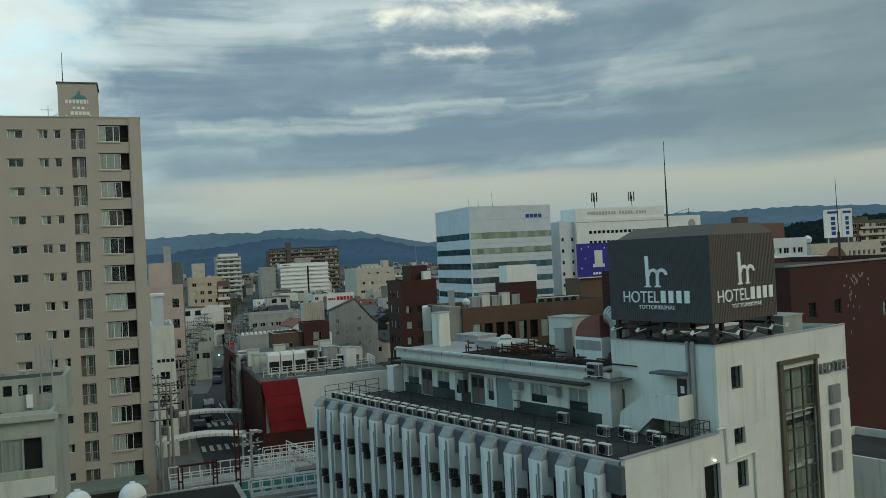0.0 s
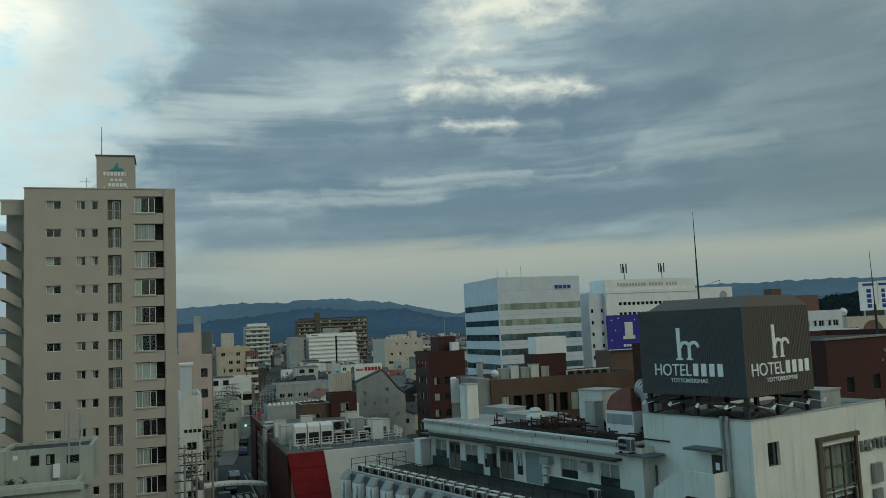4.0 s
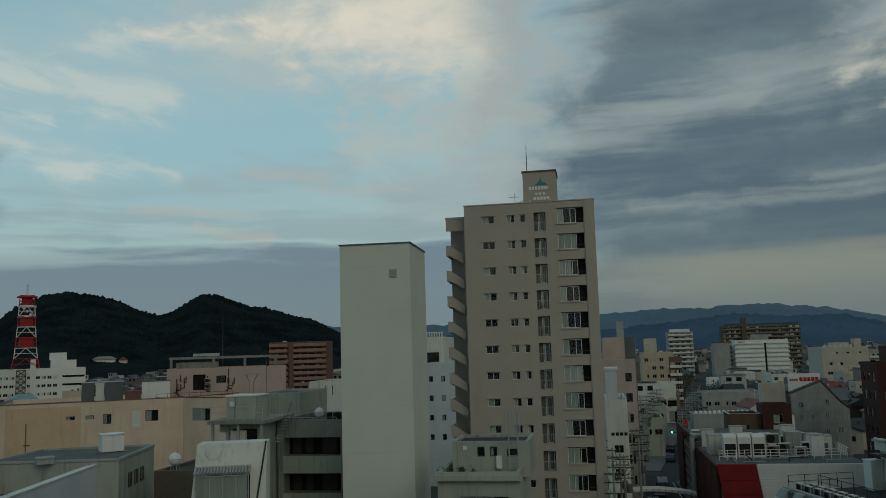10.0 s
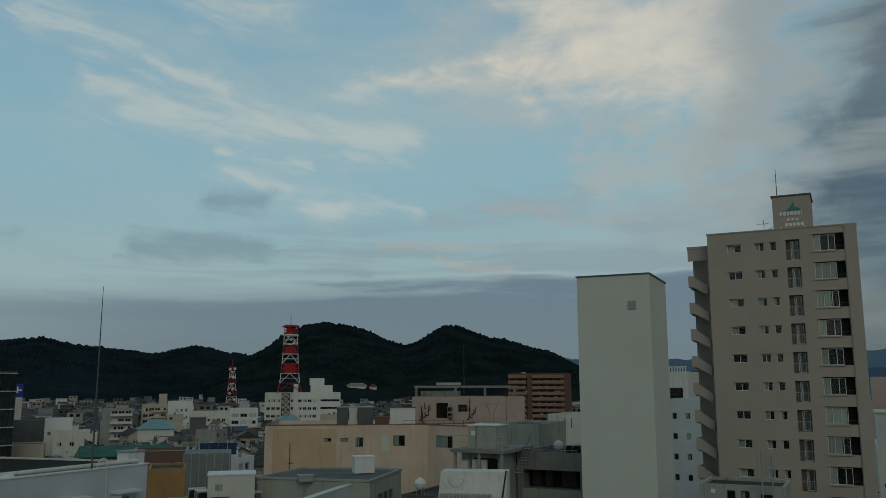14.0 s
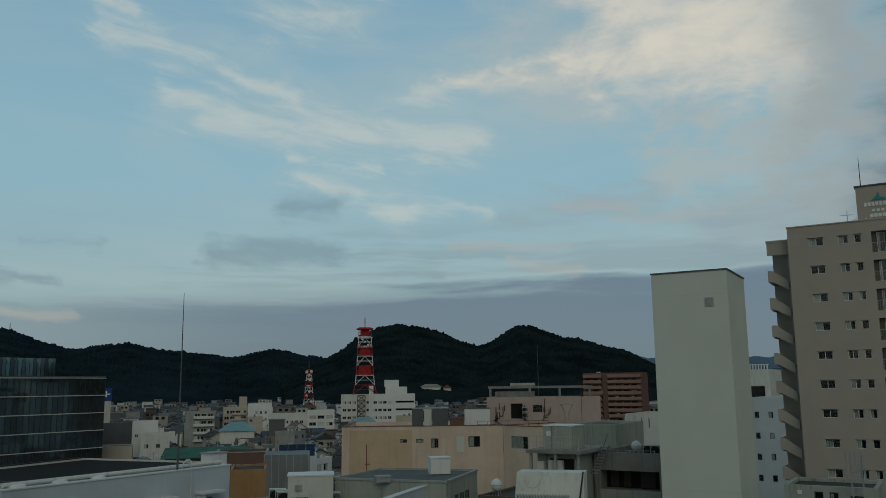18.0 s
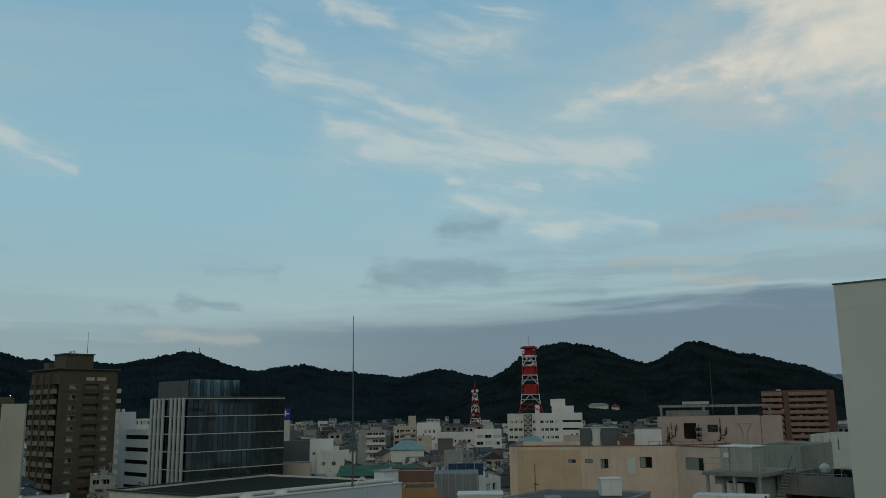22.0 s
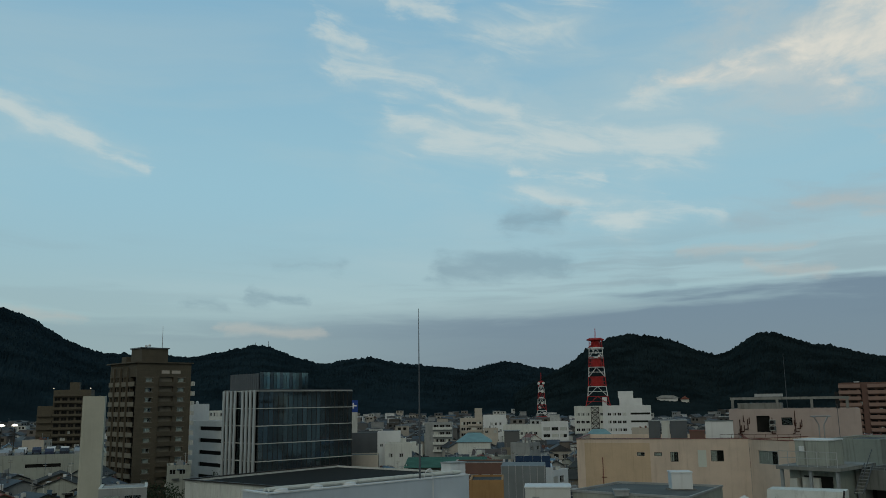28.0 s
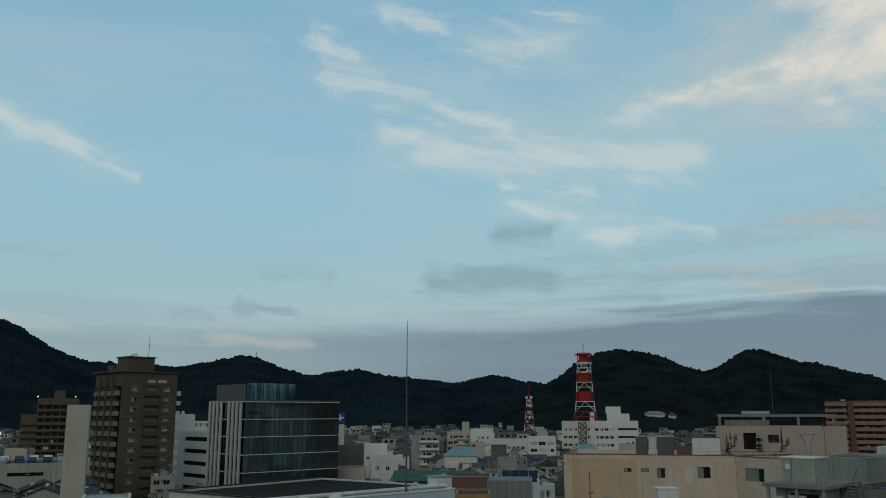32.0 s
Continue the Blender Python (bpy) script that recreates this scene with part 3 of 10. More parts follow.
def window(parent, place, w, h, style="slide", curtain=None, sash=M_ALU, glass=M_GLASS):
    """A window in its opening: frame, panes and what hangs behind them."""
    w, h = round(w, 2), round(h, 2)
    key = (w, h, style, sash.name)
    if key not in WINDOW_MESHES:
        t = 0.05 if style != "far" else 0.09
        bm = bmesh.new()
        bx(bm, 0, w, 0.06, 0.12, 0, t)
        bx(bm, 0, w, 0.06, 0.12, h - t, h)
        bx(bm, 0, t, 0.062, 0.118, t, h - t)
        bx(bm, w - t, w, 0.062, 0.118, t, h - t)
        bars = {"slide": (w / 2,), "three": (w * 0.32, w * 0.70), "fixed": (), "far": (w / 2,)}.get(style, ())
        if style.startswith("bars"):
            bars = [w * (k + 1) / (int(style[4:]) + 1) for k in range(int(style[4:]))]
        for x in bars:
            bx(bm, x - t * 0.6, x + t * 0.6, 0.064, 0.116, t, h - t)
        bp = bmesh.new()
        bx(bp, t, w - t, 0.085, 0.093, t, h - t)
        bc = bmesh.new()
        n = max(3, int(w / 0.14))
        pts = [(t + (w - 2 * t) * k / n, 0.15 + 0.02 * math.sin(k * 2.1)) for k in range(n + 1)]
        rows = [[bc.verts.new((x, y, z)) for x, y in pts] for z in (t, h - t)]
        for k in range(n):
            bc.faces.new((rows[0][k], rows[0][k + 1], rows[1][k + 1], rows[1][k]))
        WINDOW_MESHES[key] = (mesh_of("window", bm, sash), mesh_of("pane", bp, M_GLASS), mesh_of("curtain", bc, M_CURT))
    me = WINDOW_MESHES[key]
    ob = part("window", me[0], None, parent, place=place)
    p = part("pane", me[1], None, ob) if style != "far" else None
    if p and glass is not M_GLASS:
        p.material_slots[0].link = "OBJECT"
        p.material_slots[0].material = glass
    if curtain:
        part("curtain", me[2], None, ob, place=Matrix.Diagonal((curtain, 1, 1, 1)))
    return ob


RNG = random.Random(7)
TAKEN = []      # plan circles already built on


def building(name, x, y, rz, w, d, top, wall, label, grids=(), roof=M_ROOF, parapet=0.6, base=0.0, category="building", recess=0.35,
             sash=M_ALU, glass=M_GLASS, curtains=0.4, coping=None, group="", kind=""):
    """A flat-roofed block whose front left corner stands at x, y; its front runs along rz.
    grids: (face, first a, step a, count, first z, step z, count, width, height, style)."""
    t = thing(name, x, y, 0, rz, label, category, group, kind)
    c_ = pose(x, y, 0, 0, 0, rz) @ Vector((w / 2, d / 2, 0))
    TAKEN.append((c_.x, c_.y, math.hypot(w, d) / 2))
    holes = {f: [] for f in "FRLB"}
    spots = []
    for f, a0, sa, na, zz, sz_, nz, ww, hh, style in grids:
        for i in range(na):
            for k in range(nz):
                a, z = a0 + i * sa, zz + k * sz_
                holes[f].append((a, a + ww, z, z + hh))
                spots.append((f, a, z, ww, hh, style))
    bm, back = bmesh.new(), bmesh.new()
    for f in "FRLB":
        wall_face(bm, back, f, w, d, base, top, holes[f], recess)
    # parapet top and inner faces
    th = min(0.25, w * 0.06)
    ring = [[bm.verts.new((px, py, top)) for px, py in ((0, 0), (w, 0), (w, d), (0, d))],
            [bm.verts.new((px, py, top)) for px, py in ((th, th), (w - th, th), (w - th, d - th), (th, d - th))],
            [bm.verts.new((px, py, top - parapet)) for px, py in ((th, th), (w - th, th), (w - th, d - th), (th, d - th))]]
    for a, b in zip(ring, ring[1:]):
        for k in range(4):
            bm.faces.new((a[k], a[(k + 1) % 4], b[(k + 1) % 4], b[k]))
    part("wall", bm, wall, t)
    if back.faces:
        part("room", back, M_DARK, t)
    else:
        back.free()
    boxes("roof", roof, t, (th * 0.5, w - th * 0.5, th * 0.5, d - th * 0.5, top - parapet - 0.25, top - parapet + 0.004))
    if coping:
        boxes("coping", coping, t, (-0.05, w + 0.05, -0.05, th + 0.03, top + 0.003, top + 0.07), (w - th - 0.03, w + 0.05, th + 0.031, d + 0.05, top + 0.003, top + 0.07),
              (-0.05, th + 0.03, th + 0.031, d + 0.05, top + 0.003, top + 0.07))
    for f, a, z, ww, hh, style in spots:
        if style == "open":
            continue
        c = RNG.choice((0.5, 0.7, 0.98)) if RNG.random() < curtains else None
        window(t, face_place(f, w, d, a, 0.0, z), ww, hh, style, c, sash, glass)
    return t


def text(parent, body, x, z, size, material, place, depth=0.03, name="letter", align="LEFT", squeeze=1.0, width=None):
    """Raised lettering as a mesh on a face."""
    cu = bpy.data.curves.new("lettering", "FONT")
    cu.body, cu.size, cu.extrude, cu.align_x = body, size, depth / 2, align
    tmp = bpy.data.objects.new("lettering", cu)
    me = bpy.data.meshes.new_from_object(tmp)
    bpy.data.objects.remove(tmp)
    me.materials.append(material)
    if width:
        xs = [v.co.x for v in me.vertices]
        squeeze = width / (max(xs) - min(xs))
    ob = new(name, me)
    ob.parent = parent
    ob.matrix_local = place @ pose(x, -depth / 2 - 0.002, z, 90) @ Matrix.Diagonal((squeeze, 1, 1, 1))
    return ob


# ---------------------------------------------------------------- ground, roads, hills
GRID = -25.5      # the town's street grid


def town(r, s):
    """World place of r metres across and s metres along the main street."""
    c, q = math.cos(radians(GRID)), math.sin(radians(GRID))
    return r * c - s * q, r * q + s * c


def ground_sheet():
    bm = bmesh.new()
    rings = [0, 60, 150, 300, 600, 1200, 2400, 4700]
    n = 64
    rows = []
    for r in rings[1:]:
        rows.append([bm.verts.new((r * math.cos(k * math.tau / n), r * math.sin(k * math.tau / n), 0)) for k in range(n)])
    c = bm.verts.new((0, 0, 0))
    for k in range(n):
        bm.faces.new((c, rows[0][k], rows[0][(k + 1) % n]))
        for a, b in zip(rows, rows[1:]):
            bm.faces.new((a[k], b[k], b[(k + 1) % n], a[(k + 1) % n]))
    ob = part("ground", bm, M_GROUND)
    tagged(ob, "grey-brown built-up town ground between the houses", "ground", kind="structure")


ground_sheet()


def strip(name, material, r0, r1, s0, s1, z, label, category, thick=0.0, rz=GRID):
    bm = bmesh.new()
    bx(bm, r0, r1, s0, s1, z - thick - 0.02, z)
    ob = part(name, bm, material)
    ob.matrix_world = pose(0, 0, 0, 0, 0, rz)
    return tagged(ob, label, category, kind="structure")


def bend(s):
    """How far the main street has swung to the right at s metres along it."""
    return max(0.0, s - 151.0) * 0.16


strip("road", M_ASPHALT, 6.8, 13.2, 40, 160, 0.02, "dark asphalt main street running away between the buildings", "road")
strip("road", M_ASPHALT, -14.4, -9.0, 146, 640, 0.026, "dark asphalt main street beyond its slight bend", "road", rz=GRID - 9.1)
strip("road", M_ASPHALT, -60, 6.79, 153, 161, 0.021, "dark asphalt cross street", "road")
strip("road", M_ASPHALT, 13.21, 160, 153, 161, 0.021, "dark asphalt cross street", "road")
strip("road", M_ASPHALT, 68, 76, 60, 330, 0.024, "narrow asphalt side street between the blocks", "road")
strip("pavement", M_PAVE, 0.8, 6.78, 40, 152.9, 0.15, "grey paved footway with a raised kerb", "pavement", 0.15)
strip("pavement", M_PAVE, -20.6, -14.5, 164, 420, 0.15, "grey paved footway with a raised kerb", "pavement", 0.12, GRID - 9.1)
strip("pavement", M_PAVE, -8.9, -6.0, 168, 420, 0.15, "grey paved footway with a raised kerb", "pavement", 0.12, GRID - 9.1)
strip("pavement", M_PAVE, 13.22, 16.5, 40, 152.9, 0.15, "grey paved footway with a raised kerb", "pavement", 0.15)


def road_marks():
    bm = bmesh.new()
    for k in range(3):
        bx(bm, 9.9, 10.1, 132 + k * 7, 136 + k * 7, 0.022, 0.03)
    for r in (7.1, 12.6):
        bx(bm, r, r + 0.15, 130, 152, 0.022, 0.03)
    for k in range(6):
        bx(bm, 7.1 + k, 7.6 + k, 130.2, 133.5, 0.0221, 0.031)
        bx(bm, 7.1 + k, 7.6 + k, 113.0, 116.6, 0.0221, 0.031)
    bx(bm, 10.2, 12.4, 134.6, 135.0, 0.0221, 0.031)
    ob = part("road_marking", bm, M_PAINT)
    ob.matrix_world = pose(0, 0, 0, 0, 0, GRID)
    tagged(ob, "worn white lane lines and zebra crossings on the street", "road marking", kind="structure")


road_marks()


def ridge(name, points, far, near, material, label, rough=1.0, seed=0.0, steps=420, rows=46, tuft=5.0):
    """A wooded ridge: crest heights in degrees seen from the window, by bearing."""
    az0, az1 = points[0][0], points[-1][0]
    xs = [p[0] for p in points][::-1]
    ys = [p[1] for p in points][::-1]
    bm = bmesh.new()
    grid = []
    for i in range(steps + 1):
        a = az0 + (az1 - az0) * i / steps
        # smooth crest
        e = sum(np.interp(a + q, xs, ys) * w_ for q, w_ in ((-0.5, 0.25), (0.0, 0.5), (0.5, 0.25)))
        crest = EYE[2] + far * math.tan(radians(e))
        col = []
        for k in range(rows + 1):
            s = k / rows
            dist = near + (far - near) * s if s <= 1 else far
            x, y = -math.sin(radians(a)) * dist, math.cos(radians(a)) * dist
            spur = noise.fractal(Vector((x, y, seed)) * (2.2 / (far - near) * rough), 0.9, 2.1, 5)
            lift = s ** 0.85
            h = crest * lift * (1 + 0.15 * spur * (1 - s) * min(1, s * 4))
            t = 0.7 * noise.noise(Vector((x, y, seed + 5)) * (0.11 * 1300 / far)) + 1.3 * abs(noise.noise(Vector((x, y, seed + 9)) * (0.29 * 1300 / far))) - 0.3
            h += tuft * t * min(1, s * 3) * (far / 1300)
            col.append(bm.verts.new((x, y, max(-3, h) if s > 0 else -4)))
        x, y = -math.sin(radians(a)) * far * 1.12, math.cos(radians(a)) * far * 1.12
        col.append(bm.verts.new((x, y, -4)))
        grid.append(col)
    for a, b in zip(grid, grid[1:]):
        for k in range(len(a) - 1):
            bm.faces.new((a[k], a[k + 1], b[k + 1], b[k]))
    ob = part(name, bm, material)
    tagged(ob, label, "hill", kind="structure")
    return ob


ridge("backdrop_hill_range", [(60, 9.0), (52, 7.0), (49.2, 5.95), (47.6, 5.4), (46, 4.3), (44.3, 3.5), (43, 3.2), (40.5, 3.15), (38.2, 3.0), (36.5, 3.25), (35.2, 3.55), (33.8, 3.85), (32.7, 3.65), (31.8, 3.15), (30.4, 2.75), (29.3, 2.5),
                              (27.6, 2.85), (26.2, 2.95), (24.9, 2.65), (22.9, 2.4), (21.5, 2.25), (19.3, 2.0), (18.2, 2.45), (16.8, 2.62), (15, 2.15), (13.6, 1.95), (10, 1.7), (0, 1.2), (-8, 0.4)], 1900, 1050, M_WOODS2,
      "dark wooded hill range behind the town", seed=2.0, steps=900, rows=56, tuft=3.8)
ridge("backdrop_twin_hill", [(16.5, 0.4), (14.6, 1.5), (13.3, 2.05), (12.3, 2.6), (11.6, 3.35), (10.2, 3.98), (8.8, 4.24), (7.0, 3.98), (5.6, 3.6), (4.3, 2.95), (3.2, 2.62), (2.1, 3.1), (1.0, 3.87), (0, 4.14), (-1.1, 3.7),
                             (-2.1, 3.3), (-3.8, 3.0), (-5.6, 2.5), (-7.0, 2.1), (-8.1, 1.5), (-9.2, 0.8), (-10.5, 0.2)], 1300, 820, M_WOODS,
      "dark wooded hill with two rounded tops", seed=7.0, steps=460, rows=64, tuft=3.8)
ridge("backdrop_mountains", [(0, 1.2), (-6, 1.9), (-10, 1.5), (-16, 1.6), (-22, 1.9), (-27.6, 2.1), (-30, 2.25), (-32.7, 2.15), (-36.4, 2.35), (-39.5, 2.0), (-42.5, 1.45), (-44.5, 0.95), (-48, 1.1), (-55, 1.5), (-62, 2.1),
                             (-65.2, 2.0), (-68.5, 2.05), (-71, 1.9), (-75, 1.75), (-85, 1.9)], 4300, 3300, M_FARHILL2, "mountains on the horizon coloured hazy blue", seed=11.0, steps=300, rows=16, tuft=3)
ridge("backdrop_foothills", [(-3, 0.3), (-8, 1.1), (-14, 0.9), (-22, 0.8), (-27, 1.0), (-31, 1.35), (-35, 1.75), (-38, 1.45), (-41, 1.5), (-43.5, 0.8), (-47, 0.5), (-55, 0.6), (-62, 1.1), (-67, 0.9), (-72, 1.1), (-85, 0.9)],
      3100, 2300, M_FARHILL, "wooded foothills coloured haze-blue under the mountains", seed=15.0, steps=300, rows=16, tuft=4)
ridge("backdrop_near_slope", [(-66.5, 0.2), (-68.5, 0.9), (-70.5, 1.15), (-73, 1.25), (-76, 1.4), (-84, 1.9)], 1700, 1000, M_WOODS, "dark wooded slope behind the far blocks", seed=19.0, steps=120, rows=24)

# the viewer's own building, just behind the open window
strip("wall_own_hotel", M_WHITE, -14, 30, -12.0, -0.8, 31, "pale rendered wall of the building beside the window", "wall", 31, -13)


# ---------------------------------------------------------------- the beige apartment tower
def apartment_tower():
    w, d, top, rows, step = 14.3, 13.0, 39.7, 13, 2.855
    t = thing("apartment_tower", 27.2, 87.9, 0, GRID, "thirteen-storey beige tiled apartment tower with a sign block on its roof", "apartment building")
    holes, left = [], []
    for k in range(rows):
        z = -step * k
        holes += [(1.99, 3.35, 37.62 + z, 38.44 + z), (4.76, 5.62, 37.6 + z, 38.45 + z), (6.21, 6.81, 37.6 + z, 38.45 + z)]
        holes += [(7.72, 9.03, 36.5 + z, 38.6 + z), (10.3, 13.12, 37.25 + z, 38.95 + z)]
    bm, back = bmesh.new(), bmesh.new()
    wall_face(bm, back, "F", w, d, 0, top, holes, 0.5)
    for f in "RLB":
        wall_face(bm, back, f, w, d, 0, top, [], 0.4)
    vs = [bm.verts.new(p) for p in ((0, 0, top), (w, 0, top), (w, d, top), (0, d, top))]
    bm.faces.new(vs)
    part("wall", bm, M_BEIGE, t)
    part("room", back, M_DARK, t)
    boxes("coping", M_BEIGE, t, (-0.06, w + 0.06, -0.06, 0.25, top + 0.003, top + 0.12), (w - 0.25, w + 0.06, 0.251, d, top + 0.003, top + 0.12), (-0.06, 0.25, 0.251, d, top + 0.003, top + 0.12))
    boxes("pilaster", M_BEIGE, t, (13.2, 14.32, -0.12, -0.002, 0, top - 0.02))
    for k in range(rows):
        z = -step * k
        for a, b, zz, h, st in ((1.99, 3.35, 37.62, 0.82, "slide"), (4.76, 5.62, 37.6, 0.85, "slide"), (6.21, 6.81, 37.6, 0.85, "fixed")):
            window(t, face_place("F", w, d, a, 0.1, zz + z), b - a, h, st, 0.5 if RNG.random() < 0.45 else None, M_WHITE2)
            boxes("window_hood", M_BEIGE, t, (a - 0.12, b + 0.12, -0.07, -0.002, zz + h + 0.02 + z, zz + h + 0.09 + z))
        # narrow door balcony
        win = window(t, face_place("F", w, d, 8.18, 0.3, 36.55 + z), 0.7, 1.95, "fixed", 0.4, M_WHITE2)
        boxes("balcony_back", M_DOORB, t, (7.73, 9.02, 0.46, 0.495, 36.52 + z, 38.58 + z))
        rail = bmesh.new()
        for q in range(8):
            bx(rail, 7.78 + q * 0.17, 7.80 + q * 0.17, 0.02, 0.04, 36.52 + z, 37.45 + z)
        bx(rail, 7.73, 9.02, 0.01, 0.05, 37.45 + z, 37.5 + z)
        part("balcony_rail", rail, M_STEEL, t)
        # living-room window and the open end of its balcony
        window(t, face_place("F", w, d, 10.3, 0.05, 37.27 + z), 2.0, 1.6, "three", RNG.choice((0.34, 0.66, 0.7, 0.5, 0.98)), M_WHITE2)
        boxes("window_hood", M_BEIGE, t, (10.1, 13.19, -0.08, -0.002, 38.97 + z, 39.06 + z))
        boxes("window_sill", M_BEIGE, t, (10.1, 12.4, -0.1, -0.002, 37.14 + z, 37.22 + z))
        rail = bmesh.new()
        bx(rail, 12.38, 13.1, 0.06, 0.10, 37.62 + z, 37.67 + z)
        for q in range(4):
            bx(rail, 12.42 + q * 0.2, 12.44 + q * 0.2, 0.07, 0.09, 37.26 + z, 37.62 + z)
        part("balcony_rail", rail, M_FRAME, t)
        # back balconies that look past the corner
    # outer escape stair on the left flank
    boxes("stair_shaft", M_BEIGE, t, (-2.3, -0.05, 1.2, 1.4, 37.2, 38.5), (-2.35, -0.02, 1.15, 5.2, 38.5, 38.75), (-0.35, -0.05, 1.4, 5.0, 0, 38.5), (-2.3, -2.12, 4.8, 5.0, 0, 38.5))
    boxes("stair_core", M_BEIGE, t, (-2.1, -0.36, 3.2, 3.4, 0, 37.6))
    for k in range(13):
        z = 35.2 - step * k
        b2 = bmesh.new()
        side_prism(b2, [(-2.35, z + 0.35), (-1.9, z + 0.35), (-0.35, z - 0.75), (-0.35, z - 1.75), (-1.9, z - 0.85), (-2.35, z - 0.85)], 1.15, 1.33)
        bx(b2, -2.35, -2.2, 1.34, 4.7, z - 0.85, z + 0.35)
        part("stair_parapet", b2, M_BEIGE, t)
        boxes("stair_landing", M_CONC, t, (-2.19, -0.36, 1.34, 4.69, z - 1.0, z - 0.86))
    # roof block with the maker's sign
    boxes("sign_block", M_BEIGE, t, (6.62, 10.28, 1.0, 5.5, 39.6, 43.35))
    boxes("sign_block_cap", M_DGREY, t, (6.5, 10.4, 0.9, 5.6, 43.36, 43.5))
    lg = bmesh.new()
    side_prism(lg, [(7.9, 41.85), (9.3, 41.85), (9.1, 42.1), (8.75, 42.15), (8.65, 42.75), (8.45, 42.3), (8.2, 42.05)], 0.93, 0.99)
    part("sign_emblem", lg, M_TEAL, t, "teal sail-shaped emblem")
    for q in range(7):
        boxes("sign_letter", M_LETTER, t, (7.28 + q * 0.345, 7.28 + q * 0.345 + (0.26 if q != 6 else 0.1), 0.94, 0.99, 41.3, 41.68))
    for q in range(3):
        boxes("sign_letter", M_LETTER, t, (7.95 + q * 0.42, 8.22 + q * 0.42, 0.95, 0.99, 40.75 - 0.02 * q, 40.98))
    for q in range(5):
        boxes("sign_letter", M_LETTER, t, (7.75 + q * 0.37, 8.05 + q * 0.37, 0.95, 0.99, 40.15, 40.5))
    for x in (7.3, 9.55):
        boxes("sign_lamp", M_LETTER, t, (x, x + 0.12, 0.8, 0.99, 40.0, 40.12))
    rd = bmesh.new()
    rod(rd, (7.1, 1.6, 43.5), (7.1, 1.6, 46.6), 0.05, 0.025)
    part("lightning_rod", rd, M_FRAME, t)
    an = bmesh.new()
    rod(an, (5.6, 2.0, 39.7), (5.6, 2.0, 41.2), 0.03)
    rod(an, (5.6, 2.0, 39.9), (6.6, 2.2, 40.5), 0.03)
    for q in range(5):
        rod(an, (5.0 + q * 0.25, 1.7, 40.8), (5.0 + q * 0.25, 2.3, 40.8), 0.015)
    rod(an, (4.9, 2.0, 40.8), (6.1, 2.0, 40.8), 0.02)
    part("aerial", an, M_STEEL, t)
    boxes("entrance_canopy", M_AWN, t, (0.5, 13.5, -4.5, -0.05, 2.9, 3.2), (1, 1.2, -4.4, -4.2, 0, 2.9), (13, 13.2, -4.4, -4.2, 0, 2.9))


apartment_tower()


# ---------------------------------------------------------------- small machines for the roofs
def ac_unit(x, y, z, rz=0.0, s=1.0, group="outdoor units on the hotel terrace"):
    t = thing("air_conditioner", x, y, z, rz, "cream outdoor air conditioner unit with a round fan grille", "air conditioner", group)
    boxes("casing", M_UNIT, t, (-0.4 * s, 0.4 * s, -0.15 * s, 0.15 * s, 0.08 * s, 0.72 * s))
    g = bmesh.new()
    for r in (0.25, 0.17, 0.09):
        for k in range(16):
            a, b = k * math.tau / 16, (k + 1) * math.tau / 16
            c = Vector((-0.1 * s, -0.17 * s, 0.4 * s))
            rod(g, c + Vector((math.cos(a), 0, math.sin(a))) * r * s, c + Vector((math.cos(b), 0, math.sin(b))) * r * s, 0.012 * s, sides=4)
    part("fan_grille", g, M_BLACK, t)
    f = bmesh.new()
    c = [(-0.1 * s + 0.24 * s * math.cos(k * math.tau / 20), 0.4 * s + 0.24 * s * math.sin(k * math.tau / 20)) for k in range(20)]
    side_prism(f, c, -0.158 * s, -0.151 * s)
    part("fan_opening", f, M_BLACK, t)
    boxes("side_louvre", M_DGREY, t, (0.401 * s, 0.408 * s, -0.12 * s, 0.12 * s, 0.12 * s, 0.66 * s), (-0.38 * s, 0.38 * s, -0.1535 * s, -0.1505 * s, 0.12 * s, 0.66 * s))
    for q in (-0.33, 0.27):
        boxes("foot", M_BLACK, t, (q * s, (q + 0.06) * s, -0.17 * s, 0.17 * s, 0, 0.079 * s))
    return t


def sphere_tank(x, y, z, r, label="white ball-shaped plastic water tank on a steel stand"):
    t = thing("water_tank", x, y, z, 0, label, "water tank")
    bm = bmesh.new()
    prof = [(0.02, -r)] + [(r * math.sin(math.pi * k / 14), -r * math.cos(math.pi * k / 14)) for k in range(1, 14)] + [(r * 0.22, r), (r * 0.22, r * 1.1), (0.02, r * 1.12)]
    lathe(bm, prof, z=r * 1.9)
    part("tank", bm, M_WHITE2, t)
    b = bmesh.new()
    lathe(b, [(r * 1.03, -0.05 * r), (r * 1.03, 0.05 * r)], z=r * 1.9, sides=20)
    part("band", b, M_STEEL, t)
    for k in range(4):
        a = k * math.tau / 4 + 0.4
        g = bmesh.new()
        rod(g, (math.cos(a) * r * 0.8, math.sin(a) * r * 0.8, 0), (math.cos(a) * r * 0.55, math.sin(a) * r * 0.55, r * 1.2), r * 0.06)
        part("leg", g, M_STEEL, t)
    return t


